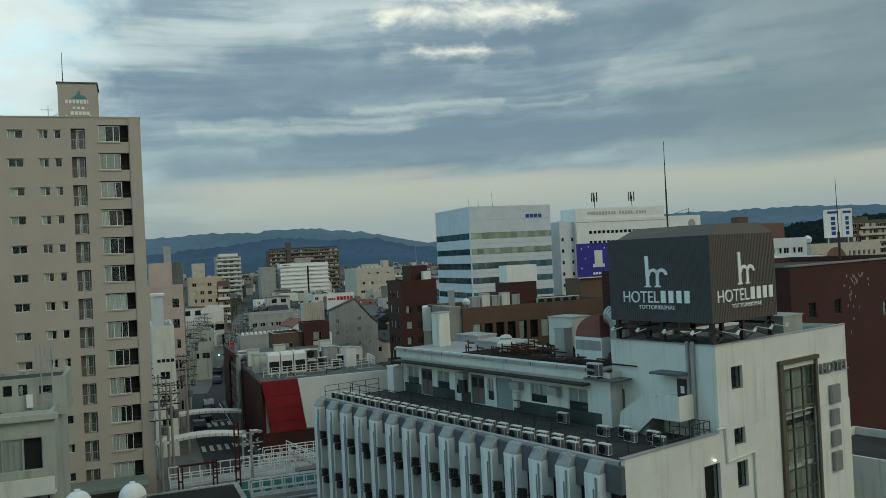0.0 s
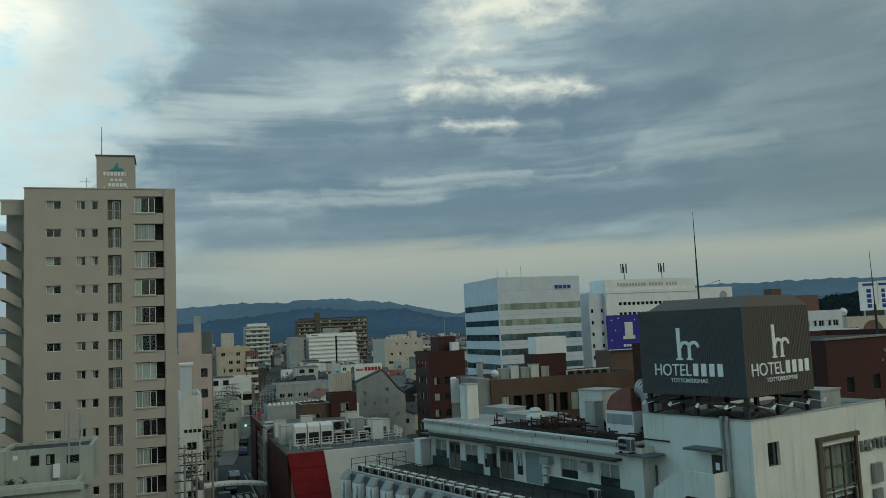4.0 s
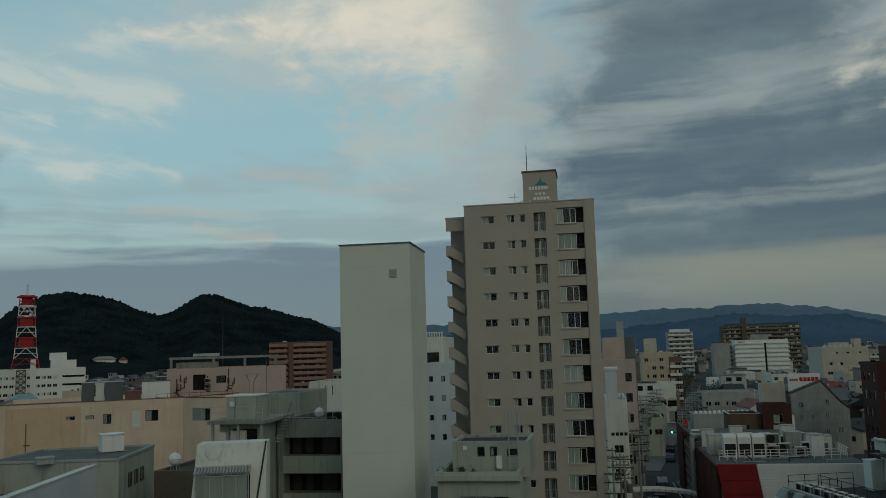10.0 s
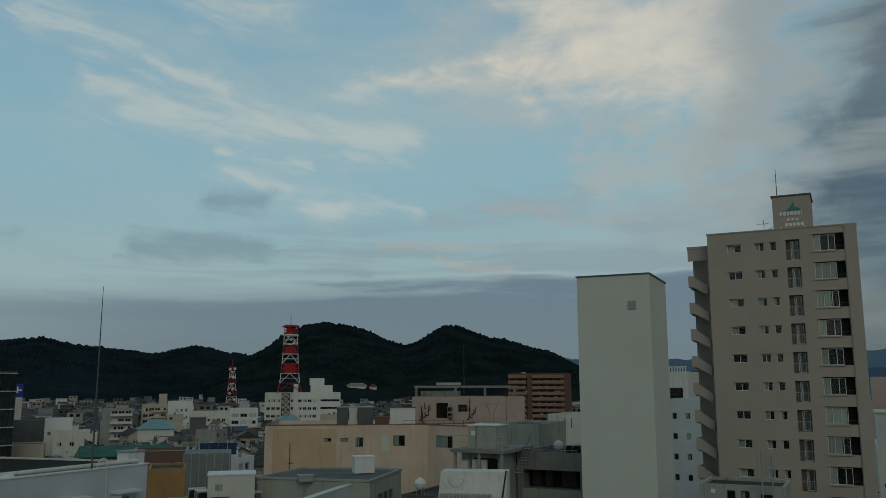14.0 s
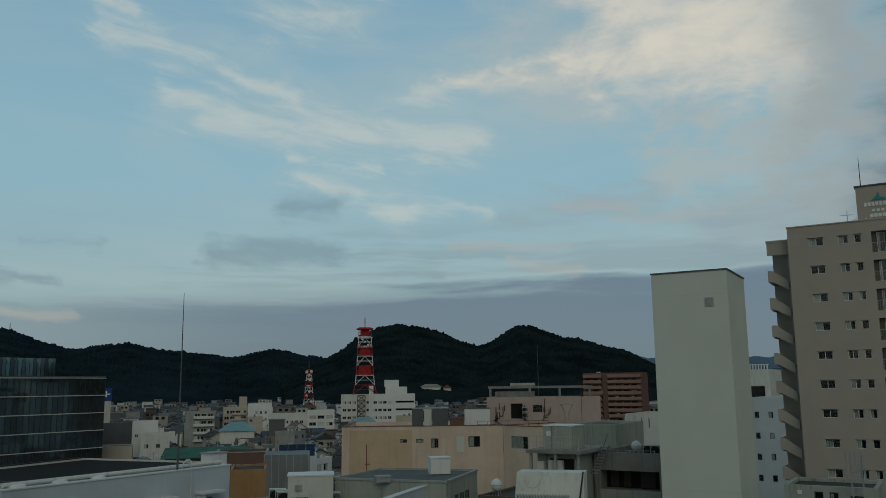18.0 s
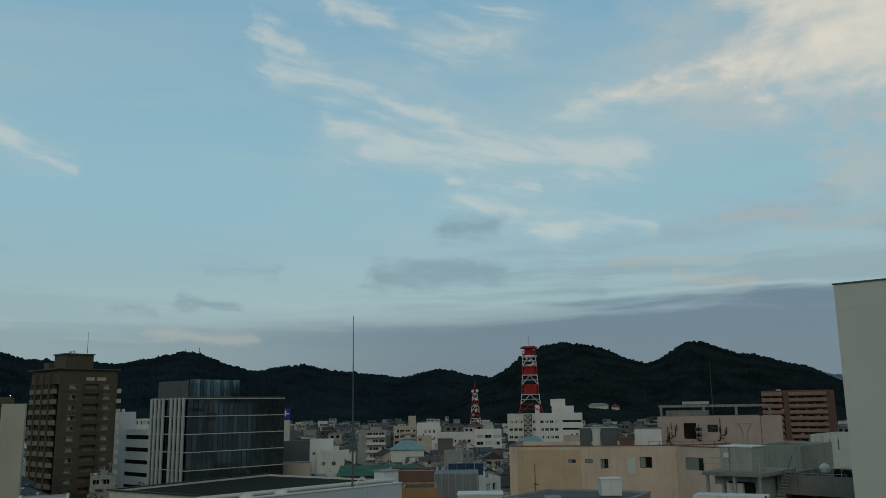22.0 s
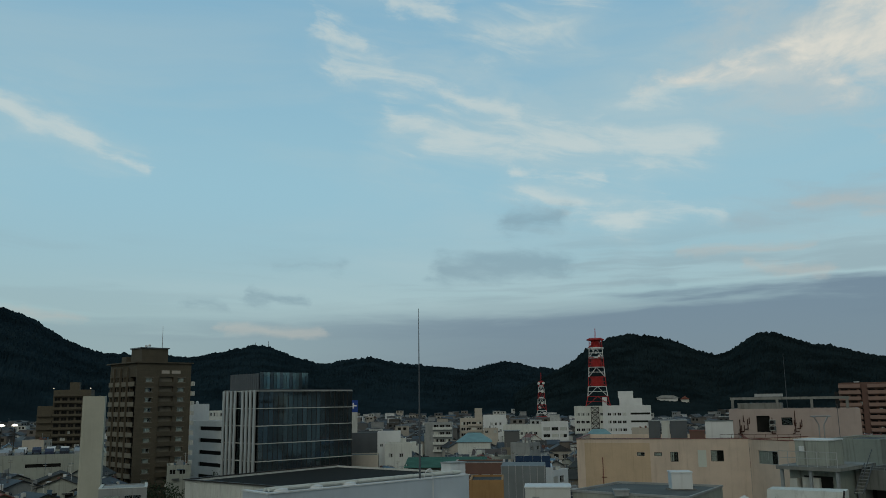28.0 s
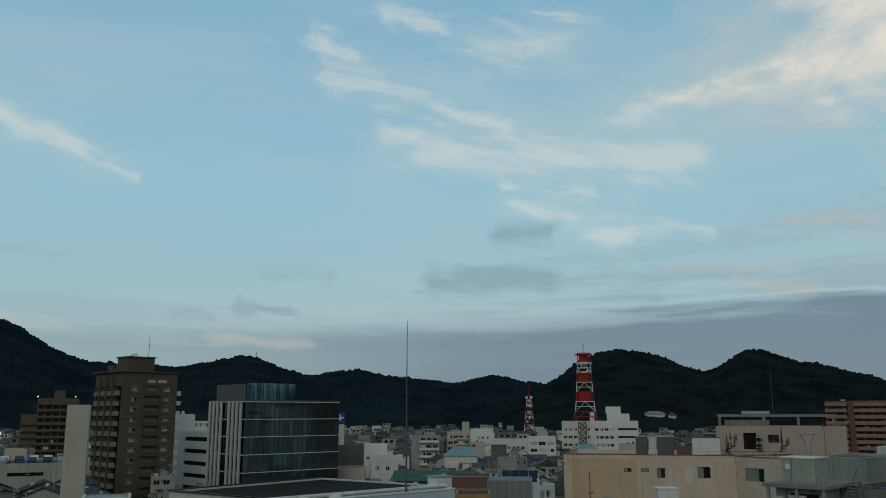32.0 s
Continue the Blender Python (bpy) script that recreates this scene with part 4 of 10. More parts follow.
def cooling_tower(x, y, z, r, h):
    t = thing("cooling_tower", x, y, z, 0, "round white cooling tower with a domed cap", "cooling tower")
    b = bmesh.new()
    lathe(b, [(r * 0.85, 0), (r, h * 0.25), (r, h * 0.5), (r * 0.62, h * 0.72), (r * 0.62, h * 0.82)], sides=18)
    part("body", b, M_WHITE, t)
    c = bmesh.new()
    lathe(c, [(r * 0.7, h * 0.821), (r * 0.45, h * 0.97), (0.05, h)], sides=18)
    part("cap", c, M_UNIT, t)
    return t


def roof_box(name, x, y, z, rz, w, d, h, material, label, category="roof box", lid=M_ROOFL):
    t = thing(name, x, y, z, rz, label, category)
    boxes("casing", material, t, (0, w, 0, d, 0, h))
    boxes("lid", lid, t, (-0.06, w + 0.06, -0.06, d + 0.06, h + 0.003, h + 0.09))
    return t


def railing(name, pts, h, material, label, step=1.1, z=0.0, bars=2, group="", thick=0.028):
    """A rail of posts and bars along world points."""
    t = thing(name, pts[0][0], pts[0][1], z, 0, label, "railing", group)
    o = Vector((pts[0][0], pts[0][1], 0))
    for a, b in zip(pts, pts[1:]):
        p, q = Vector((a[0], a[1], 0)) - o, Vector((b[0], b[1], 0)) - o
        n = max(1, int((q - p).length / step))
        for k in range(n + 1):
            c = p.lerp(q, k / n)
            g = bmesh.new()
            rod(g, c, c + Vector((0, 0, h)), thick, sides=4)
            part("post", g, material, t)
        for k in range(bars):
            zz = Vector((0, 0, h * (1 - k / (bars + 0.3))))
            g = bmesh.new()
            rod(g, p + zz, q + zz, thick * 0.9, sides=4)
            part("bar", g, material, t)
    return t


# ---------------------------------------------------------------- the hotel block
def hotel_block():
    HX, HY, HR = 39.7, 52.7, -99.0
    L, D, TER = 30.7, 21.5, 13.2
    home = pose(HX, HY, 0, 0, 0, HR)

    def place(u, v, z=0.0):
        return home @ Vector((u, v, z))

    t = thing("hotel_building", HX, HY, 0, HR, "white rendered hotel with ribbed facade, roof terrace and sign tower", "hotel")
    # end wall with its openings, and the low body
    bm, back = bmesh.new(), bmesh.new()
    wall_face(bm, back, "R", L, D, 0, TER + 0.45, [(6.2, 7.6, 10.1, 12.1), (9.02, 10.05, 12.72, 14.0 - 0.351), (9.15, 10.15, 10.3, 11.8), (9.15, 10.15, 7.5, 9.0), (13.9, 17.5, 0.5, TER + 0.45)], 0.45)
    wall_face(bm, back, "L", L, D, 0, TER, [], 0.4)
    wall_face(bm, back, "B", L, D, 0, TER, [], 0.4)
    part("end_wall", bm, M_WHITE, t)
    part("room", back, M_DARK, t)
    # near-black sheet stands for the unlit rooms between the ribs
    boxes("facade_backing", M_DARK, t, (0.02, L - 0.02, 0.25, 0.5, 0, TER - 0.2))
    boxes("terrace_floor", M_FELT, t, (0.1, L - 0.25, 0.1, D - 0.1, TER - 0.3, TER))
    boxes("end_parapet", M_WHITE, t, (L - 0.24, L - 0.004, 0.0, 7.66, TER + 0.001, TER + 0.44))
    boxes("parapet_coping", M_STEEL, t, (L - 0.3, L + 0.05, -0.1, 7.66, TER + 0.452, TER + 0.5))
    boxes("terrace_kerb", M_GREY, t, (0, L - 0.31, -0.1, 0.25, TER + 0.001, TER + 0.28))
    # fifteen ribs with hoods and hanging machines between
    n = 15
    pitch = L / n
    rib, hood, gapm, acm = bmesh.new(), bmesh.new(), bmesh.new(), bmesh.new()
    bx(rib, 0, 1.0, -0.75, 0.2, 0, TER - 0.35)
    rib_me = mesh_of("rib", rib, M_RIB)
    side = [(-0.75, TER - 0.349), (0.24, TER - 0.349), (0.24, TER + 0.25), (-0.35, TER + 0.18)]
    a = [hood.verts.new((0.02, y, z)) for y, z in side]
    b = [hood.verts.new((0.98, y, z)) for y, z in side]
    hood.faces.new(a)
    hood.faces.new(b[::-1])
    for k in range(4):
        hood.faces.new((a[k], a[(k + 1) % 4], b[(k + 1) % 4], b[k]))
    hood_me = mesh_of("rib_cap", hood, M_GREY)
    bx(gapm, 1.01, pitch - 0.01, -0.28, 0.2, TER - 1.25, TER + 0.1)
    gap_me = mesh_of("spandrel", gapm, M_DGREY)
    for q in range(5):
        zq = 10.55 - 2.85 * q
        for e_ in range(5):
            bx(acm, 1.14 + 0.11 * e_, 1.17 + 0.11 * e_, -0.90, -0.87, zq, zq + 0.58)
        for e_ in range(4):
            bx(acm, 1.12, 1.66, -0.92, -0.90, zq + 0.18 * e_, zq + 0.03 + 0.18 * e_)
        bx(acm, 1.2, 1.6, -0.86, -0.56, zq + 0.04, zq + 0.52)
        bx(acm, 1.2, 1.62, -0.80, -0.33, zq - 0.55, zq - 0.12)
        bx(acm, 1.12, 1.16, -0.9, 0.2, zq - 0.08, zq - 0.03)
    ac_me = mesh_of("window_machine", acm, M_IRON)
    pm = bmesh.new()
    rod(pm, (0.80, -0.80, 0), (0.80, -0.80, TER - 0.5), 0.045)
    rod(pm, (0.62, -0.80, 0), (0.62, -0.80, TER - 1.1), 0.035)
    pipe_me = mesh_of("drain_pipe", pm, M_STEEL)
    gl = bmesh.new()
    bx(gl, 1.03, pitch - 0.03, 0.05, 0.06, 0.3, TER - 1.26)
    gl_me = mesh_of("pane", gl, M_GLASSB)
    rb = bmesh.new()
    for k in range(16):
        p, q = math.pi * k / 16, math.pi * (k + 1) / 16
        for yy in (-0.3, -0.55):
            rod(rb, (0.55 - 0.42 * math.cos(p), yy, TER - 0.1 + 0.38 * math.sin(p)), (0.55 - 0.42 * math.cos(q), yy, TER - 0.1 + 0.38 * math.sin(q)), 0.035, sides=5)
    loop_me = mesh_of("pipe_bend", rb, M_STEEL)
    for k in range(n):
        at = Matrix.Translation((k * pitch, 0, 0))
        part("rib", rib_me, None, t, place=at)
        part("rib_cap", hood_me, None, t, place=at)
        part("spandrel", gap_me, None, t, place=at)
        part("window_machine", ac_me, None, t, place=at)
        part("pane", gl_me, None, t, place=at)
        part("drain_pipe", pipe_me, None, t, place=at)
        if k in (4, 6, 7, 9, 10, 12, 13):
            part("pipe_bend", loop_me, None, t, place=at)
    # windows in the end wall
    for a0, z0, w, h in ((6.2, 10.1, 1.4, 2.0), (9.02, 12.72, 1.03, 0.92), (9.15, 10.3, 1.0, 1.5), (9.15, 7.5, 1.0, 1.5)):
        window(t, face_place("R", L, D, a0, 0.12, z0), w, h, "fixed", None, M_FRAME)
    lamp = bmesh.new()
    lathe(lamp, [(0.02, -0.07), (0.06, -0.04), (0.07, 0.02), (0.03, 0.07)], L + 0.15, 6.95, 12.35, 10)
    part("wall_lamp", lamp, L_WARM, t)
    # stair tower
    v0, v1, zt = 7.67, 21.4, 18.35
    u0 = 23.25
    bm, back = bmesh.new(), bmesh.new()
    tw, td = L - u0, v1 - v0
    wall_face(bm, back, "R", tw, td, TER + 0.451, zt, [(9.0 - v0, 10.07 - v0, 15.8, 17.08), (13.9 - v0, 17.5 - v0, TER + 0.451, 16.3)], 0.45)
    for f in "FLB":
        wall_face(bm, back, f, tw, td, TER + 0.002, zt, [], 0.4)
    shift = Matrix.Translation((u0, v0, 0))
    part("tower_wall", bm, M_WHITE, t, place=shift)
    part("tower_room", back, M_DARK, t, place=shift)
    boxes("tower_roof", M_ROOF, t, (u0 + 0.01, L - 0.01, v0 + 0.01, v1, zt - 0.5, zt - 0.25))
    boxes("tower_coping", M_STEEL, t, (u0 - 0.05, L + 0.05, v0 - 0.05, v0 + 0.2, zt + 0.002, zt + 0.06), (L - 0.2, L + 0.05, v0 + 0.201, v1, zt + 0.002, zt + 0.06))
    window(t, face_place("R", L, D, 9.0, 0.12, 15.8), 1.07, 1.28, "fixed", None, M_FRAME)
    # tall stair window in a brown surround
    boxes("stair_window_surround", M_UMBER, t, (L - 0.3, L + 0.18, 13.55, 13.9, 0.4, 16.6), (L - 0.3, L + 0.12, 17.5, 17.75, 0.4, 16.6), (L - 0.3, L + 0.22, 13.5, 17.8, 16.601, 16.85))
    fr = bmesh.new()
    for v in (14.0, 15.1, 16.3, 17.4):
        bx(fr, L - 0.16, L - 0.06, v - 0.05, v + 0.05, 0.5, 16.55)
    for q in range(14):
        bx(fr, L - 0.15, L - 0.07, 13.95, 17.45, 0.6 + q * 1.2, 0.68 + q * 1.2)
    part("stair_window_frame", fr, M_UMBER, t)
    for q in range(13):
        for a, b in ((14.06, 15.04), (15.16, 16.24), (16.36, 17.34)):
            boxes("pane", M_GLASS, t, (L - 0.115, L - 0.105, a, b, 0.69 + q * 1.2, 1.79 + q * 1.2))
    # added pale sheet stands for the light reflected in the stair panes
    boxes("stair_well", M_GRIME, t, (L - 0.449, L - 0.44, 13.9, 17.5, 0.5, 16.3))
    for q in range(5):
        boxes("stair_flight", M_WHITE2, t, (L - 0.44, L - 0.3, 13.95, 17.45, 1.5 + q * 2.9, 1.75 + q * 2.9))
    # lettering on the end wall: the plain word, then the name as plain blocks
    face = face_place("R", L, D, 0, 0, 0)
    text(t, "HOTEL", 18.0, 15.55, 0.95, M_METALLET, face, 0.18, width=3.2)
    for z0, h, ww in ((13.5, 1.35, 1.4), (12.15, 1.2, 1.1), (10.85, 1.15, 1.15), (9.3, 1.4, 1.2)):
        boxes("sign_block", M_METALLET, t, (L + 0.05, L + 0.25, 19.05, 19.05 + ww * 0.7, z0 + 0.1, z0 + h - 0.1))
    # drain pipes down the tower
    for u in (28.95, 29.3):
        g = bmesh.new()
        rod(g, (u, v0 - 0.12, TER), (u, v0 - 0.12, zt + 0.2), 0.1, sides=8)
        part("drain_pipe", g, M_GREY, t)
    g = bmesh.new()
    rod(g, (L + 0.1, 7.4, 13.9), (L + 0.1, 8.1, 13.9), 0.06)
    rod(g, (L + 0.1, 8.1, 13.9), (L + 0.1, 8.2, 12.0), 0.06)
    rod(g, (L + 0.1, 8.2, 12.0), (L + 0.1, 10.7, 12.15), 0.06)
    rod(g, (L + 0.1, 10.7, 12.15), (L + 0.1, 10.8, 2.0), 0.06)
    part("drain_pipe", g, M_WHITE, t)
    # outer stair with solid white balustrade, door and small canopy
    g = bmesh.new()
    side_prism(g, [(24.9, TER + 0.02), (25.1, TER + 1.2), (27.0, TER + 2.45), (29.3, TER + 2.45), (29.3, TER + 1.1), (27.4, TER + 1.1), (26.2, TER + 0.02)], v0 - 1.5, v0 - 1.38)
    part("stair_balustrade", g, M_WHITE, t)
    boxes("stair_landing", M_WHITE, t, (27.0, 29.3, v0 - 1.37, v0 - 0.01, TER + 1.1, TER + 1.25), (29.18, 29.3, v0 - 1.37, v0 - 0.01, TER + 1.251, TER + 2.45))
    boxes("stair_step", M_CONC, t, *[(25.2 + 0.26 * k, 25.46 + 0.26 * k, v0 - 1.36, v0 - 0.02, TER + 0.01, TER + 0.16 * (k + 1)) for k in range(7)])
    boxes("door", M_FRAME, t, (28.1, 28.85, v0 - 0.06, v0 - 0.005, TER + 1.26, TER + 3.2), label="dark metal door")
    boxes("door_notice", M_LETTER, t, (28.35, 28.6, v0 - 0.075, v0 - 0.062, TER + 2.4, TER + 2.8))
    boxes("door_canopy", M_DGREY, t, (27.0, 29.0, v0 - 1.1, v0 - 0.01, TER + 3.5, TER + 3.62))
    # penthouse
    pu0, pu1, pv, pz = 1.5, 24.0, 6.6, 16.5
    P = bmesh.new()
    back = bmesh.new()
    W_ = pu1 - pu0
    doors = [(4.3, 5.75, 12.98, 15.25), (10.55, 12.1, 13.0, 15.3), (13.4, 15.1, 12.9, 15.3)]
    wins = [(2.35, 3.95, 13.85, 15.3), (6.4, 7.95, 13.85, 15.25), (8.7, 9.3, 13.7, 15.3), (12.4, 13.1, 13.6, 15.2), (16.9, 18.5, 13.97, 15.3), (20.4, 22.1, 13.85, 15.33)]
    tmp = [(a - pu0, b - pu0, max(c, TER + 0.02), e) for a, b, c, e in doors + wins]
    wall_face(P, back, "F", W_, 7.5, TER + 0.001, pz, tmp, 0.25)
    wall_face(P, back, "R", W_, 7.5, TER + 0.001, pz, [], 0.25)
    wall_face(P, back, "L", W_, 7.5, TER + 0.001, pz, [], 0.25)
    at = Matrix.Translation((pu0, pv, 0))
    part("penthouse_wall", P, M_WHITE, t, place=at)
    part("penthouse_room", back, M_DARK, t, place=at)
    boxes("roof_pipe_bed", M_ROOFK, t, (8.5, 22.5, pv + 0.9, pv + 5.0, pz + 0.121, pz + 0.16))
    boxes("penthouse_roof", M_ROOFL, t, (pu0 - 0.1, pu1 - 0.8, pv - 0.1, pv + 7.4, pz + 0.001, pz + 0.12))
    boxes("penthouse_fascia", M_WHITE, t, (pu0 - 0.25, pu1 - 0.85, pv - 0.25, pv - 0.101, pz - 0.55, pz + 0.3))
    boxes("gutter", M_STEEL, t, (pu0 - 0.3, pu1 - 0.8, pv - 0.42, pv - 0.251, pz + 0.05, pz + 0.22))
    boxes("canopy", M_FRAME, t, (pu0 - 0.2, pu1 - 1.6, pv - 0.75, pv - 0.02, 15.62, 15.74))
    for k in range(9):
        boxes("fascia_clip", M_DGREY, t, (pu0 + 1.3 + k * 2.45, pu0 + 1.36 + k * 2.45, pv - 0.44, pv - 0.422, pz + 0.0, pz + 0.24))
    boxes("dado", M_DADO, t, *[(a, b, pv - 0.03, pv - 0.003, TER + 0.002, TER + 0.75) for a, b in ((2.0, 4.25), (5.8, 8.6), (9.4, 10.5), (15.2, 23.2))])
    boxes("shutter_door", M_SHUT, t, (13.43, 15.07, pv + 0.05, pv + 0.1, TER + 0.03, 15.28), label="grey-green steel shutter door")
    boxes("shutter_rib", M_SHUT, t, *[(13.45, 15.05, pv + 0.03, pv + 0.049, TER + 0.2 + k * 0.3, TER + 0.23 + k * 0.3) for k in range(6)])
    for a, b, c, e in doors[:2]:
        for q in (0, 1):
            dd = boxes("door", M_DOORB, t, (a + q * (b - a) / 2 + 0.03, a + (q + 1) * (b - a) / 2 - 0.03, pv + 0.06, pv + 0.11, TER + 0.03, e - 0.04), label="weathered grey-brown door leaf")
            boxes("door_panel", M_BLACK, dd, (a + q * (b - a) / 2 + 0.12, a + (q + 1) * (b - a) / 2 - 0.12, pv + 0.045, pv + 0.059, TER + 1.2, e - 0.2))
    for a, b, c, e in wins:
        window(t, Matrix.Translation((a, pv, max(c, TER + 0.02))), b - a, e - max(c, TER + 0.02), "slide", 0.98, M_WHITE2)
        boxes("lower_pane", M_COATD, t, (a + 0.06, b - 0.06, pv + 0.05, pv + 0.058, max(c, TER + 0.02) + 0.06, max(c, TER + 0.02) + (e - c) * 0.42))
    for a, z in ((9.4, 14.9), (15.4, 14.75), (19.0, 14.75)):
        boxes("wall_hood", M_STEEL, t, (a, a + 0.9, pv - 0.5, pv - 0.03, z, z + 0.5))
    boxes("meter_cabinet", M_FRAME, t, (9.5, 10.2, pv - 0.35, pv - 0.035, TER + 0.76, TER + 1.9))
    boxes("meter_box", M_UNIT, t, (15.4, 15.9, pv - 0.3, pv - 0.035, TER + 0.9, TER + 1.3), (15.45, 15.85, pv - 0.28, pv - 0.035, TER + 0.3, TER + 0.7))
    # side bay between penthouse and tower
    boxes("side_wall", M_WHITE, t, (pu1 - 0.8, u0 + 1.0, pv + 1.1, pv + 1.35, TER + 0.002, pz - 0.1))
    boxes("side_door", M_DOORB, t, (23.35, 24.15, pv + 1.03, pv + 1.095, TER + 0.1, TER + 2.2), label="dark recessed door")
    boxes("machine_shelf", M_DGREY, t, (22.4, 24.9, pv - 0.6, pv + 0.95, 16.05, 16.15))
    # sign box on its steel stand
    sg = thing("rooftop_sign", *place(26.8, 11.0, 18.1), HR, "large dark grey box sign with white lettering on a steel stand", "sign")
    o = Vector((26.8, 11.0, 18.1))
    su0, su1, sv0, sv1, sz0, sz1 = 23.15 - o.x, 30.47 - o.x, 7.95 - o.y, 14.2 - o.y, 19.55 - o.z, 24.42 - o.z
    boxes("sign_core", M_SIGNG, sg, (su0 + 0.018, su1 - 0.018, sv0 + 0.018, sv1 - 0.018, sz0, sz1))
    g = bmesh.new()
    k = su0
    while k < su1 - 0.05:
        bx(g, k, k + 0.11, sv0, sv0 + 0.0175, sz0, sz1)
        k += 0.15
    part("ribbed_face", g, M_SIGNG, sg, "dark grey ribbed sheet face")
    g = bmesh.new()
    k = sv0
    while k < sv1 - 0.05:
        bx(g, su1 - 0.0175, su1, k, k + 0.11, sz0, sz1)
        k += 0.15
    part("ribbed_face", g, M_SIGNB, sg, "ribbed sheet face coloured warmer and lighter for its brighter light")
    g = bmesh.new()
    vs = [g.verts.new(p) for p in ((su0 + 0.5, sv0 + 0.3, sz1), (su1, sv0 + 0.25, sz1), (su1, sv1, sz1), (su0 + 0.5, sv1, sz1),
                                   (su0 + 1.0, sv0 + 1.4, sz1 + 0.62), (su1 - 0.3, sv0 + 1.2, sz1 + 0.62), (su1 - 0.3, sv1 - 1.0, sz1 + 0.62), (su0 + 1.0, sv1 - 1.0, sz1 + 0.62))]
    for q in ((0, 1, 5, 4), (1, 2, 6, 5), (2, 3, 7, 6), (3, 0, 4, 7), (4, 5, 6, 7)):
        g.faces.new([vs[i] for i in q])
    part("top_cover", g, M_SIGNB, sg)

    def emblem(face, cx, base_z, s):
        """Plain stem, double arch and curl."""
        g = bmesh.new()
        side_prism(g, [(cx - 0.62 * s, base_z), (cx - 0.36 * s, base_z), (cx - 0.38 * s, base_z + 2.0 * s), (cx - 0.66 * s, base_z + 2.0 * s)], -0.06, -0.004)
        for a0 in (cx - 0.4 * s, cx + 0.28 * s):
            last = None
            for q in range(13):
                th = math.pi * q / 12 if a0 < cx else math.pi * q / 12 * 0.95
                r0, r1 = 0.25 * s, 0.45 * s
                cc = a0 + 0.36 * s
                o_ = (cc - r1 * math.cos(th), base_z + 0.72 * s + r1 * math.sin(th) * 1.05)
                i_ = (cc - r0 * math.cos(th), base_z + 0.72 * s + r0 * math.sin(th) * 1.05)
                if last:
                    side_prism(g, [last[0], o_, i_, last[1]], -0.0595, -0.0045)
                last = (o_, i_)
        side_prism(g, [(cx + 0.16 * s, base_z), (cx + 0.4 * s, base_z), (cx + 0.4 * s, base_z + 0.8 * s), (cx + 0.18 * s, base_z + 0.8 * s)], -0.0605, -0.0035)
        side_prism(g, [(cx - 0.75 * s, base_z - 0.001), (cx - 0.25 * s, base_z - 0.001), (cx - 0.25 * s, base_z + 0.1 * s), (cx - 0.75 * s, base_z + 0.1 * s)], -0.061, -0.003)
        side_prism(g, [(cx + 0.05 * s, base_z - 0.001), (cx + 0.52 * s, base_z - 0.001), (cx + 0.52 * s, base_z + 0.1 * s), (cx + 0.05 * s, base_z + 0.1 * s)], -0.061, -0.003)
        part("emblem", g, M_LETTER, sg, "white looped emblem", place=face)

    wordf = Matrix.Translation((su0, sv0, sz0))
    wordr = Matrix(((0, -1, 0, su1), (1, 0, 0, sv0), (0, 0, 1, sz0), (0, 0, 0, 1)))
    for face, cx, wide in ((wordf, 3.55, 5.0), (wordr, 3.2, 5.6)):
        emblem(face, cx - 0.1, 2.0, 0.92)
        x0 = cx - wide / 2
        text(sg, "HOTEL", x0, 1.1, 0.98, M_LETTER, face, 0.06, width=wide * 0.53)
        lw = wide * 0.44 / 4
        for q in range(4):
            xa = x0 + wide * 0.56 + q * lw
            boxes("sign_block", M_LETTER, sg, (xa + lw * 0.1, xa + lw * 0.72, -0.06, -0.004, 1.1, 1.8), place=face)
        text(sg, "TOTTORIEKIMAE", cx, 0.72, 0.33, M_LETTER, face, 0.05, align="CENTER", width=wide * 0.52)
    st = bmesh.new()
    for u in (su0 + 0.3, (su0 + su1) / 2, su1 - 0.3):
        for v in (sv0 + 0.3, (sv0 + sv1) / 2, sv1 - 0.3):
            bx(st, u - 0.12, u + 0.12, v - 0.12, v + 0.12, 0.0, sz0)
    for v in (sv0 + 0.3, sv1 - 0.3):
        bx(st, su0, su1, v - 0.08, v + 0.08, 0.95, 1.1)
    for u in (su0 + 0.3, su1 - 0.3):
        bx(st, u - 0.08, u + 0.08, sv0, sv1, 0.8, 0.94)
    for a, b in (((su0 + 0.3, sv0 + 0.3), (0, sv0 + 0.3)), ((0, sv0 + 0.3), (su1 - 0.3, sv0 + 0.3)), ((su1 - 0.3, sv0 + 0.3), (su1 - 0.3, 0)), ((su1 - 0.3, 0), (su1 - 0.3, sv1 - 0.3))):
        rod(st, (*a, 0.2), (*b, 1.2), 0.05)
        rod(st, (*a, 1.2), (*b, 0.2), 0.05)
    part("steel_stand", st, M_IRON, sg, "rusted dark steel stand")
    for k in range(4):
        for arm in (((su0 + 0.8 + k * 1.9, sv0, 1.0), (su0 + 0.8 + k * 1.9, sv0 - 0.9, 0.9)), ((su1, sv0 + 0.8 + k * 1.6, 0.95), (su1 + 0.9, sv0 + 0.8 + k * 1.6, 0.85))):
            g = bmesh.new()
            rod(g, *arm, 0.03)
            e_ = Vector(arm[1])
            rod(g, e_, e_ + Vector((0.1, 0.1, 0.22)), 0.1, 0.06)
            part("flood_lamp", g, M_WHITE2, sg)
    mast = thing("lightning_mast", *place(24.9, 11.6, 24.9), HR, "thin dark lightning rod above the sign box", "mast")
    g = bmesh.new()
    rod(g, (0, 0, -0.5), (0, 0, 2.6), 0.06, 0.05)
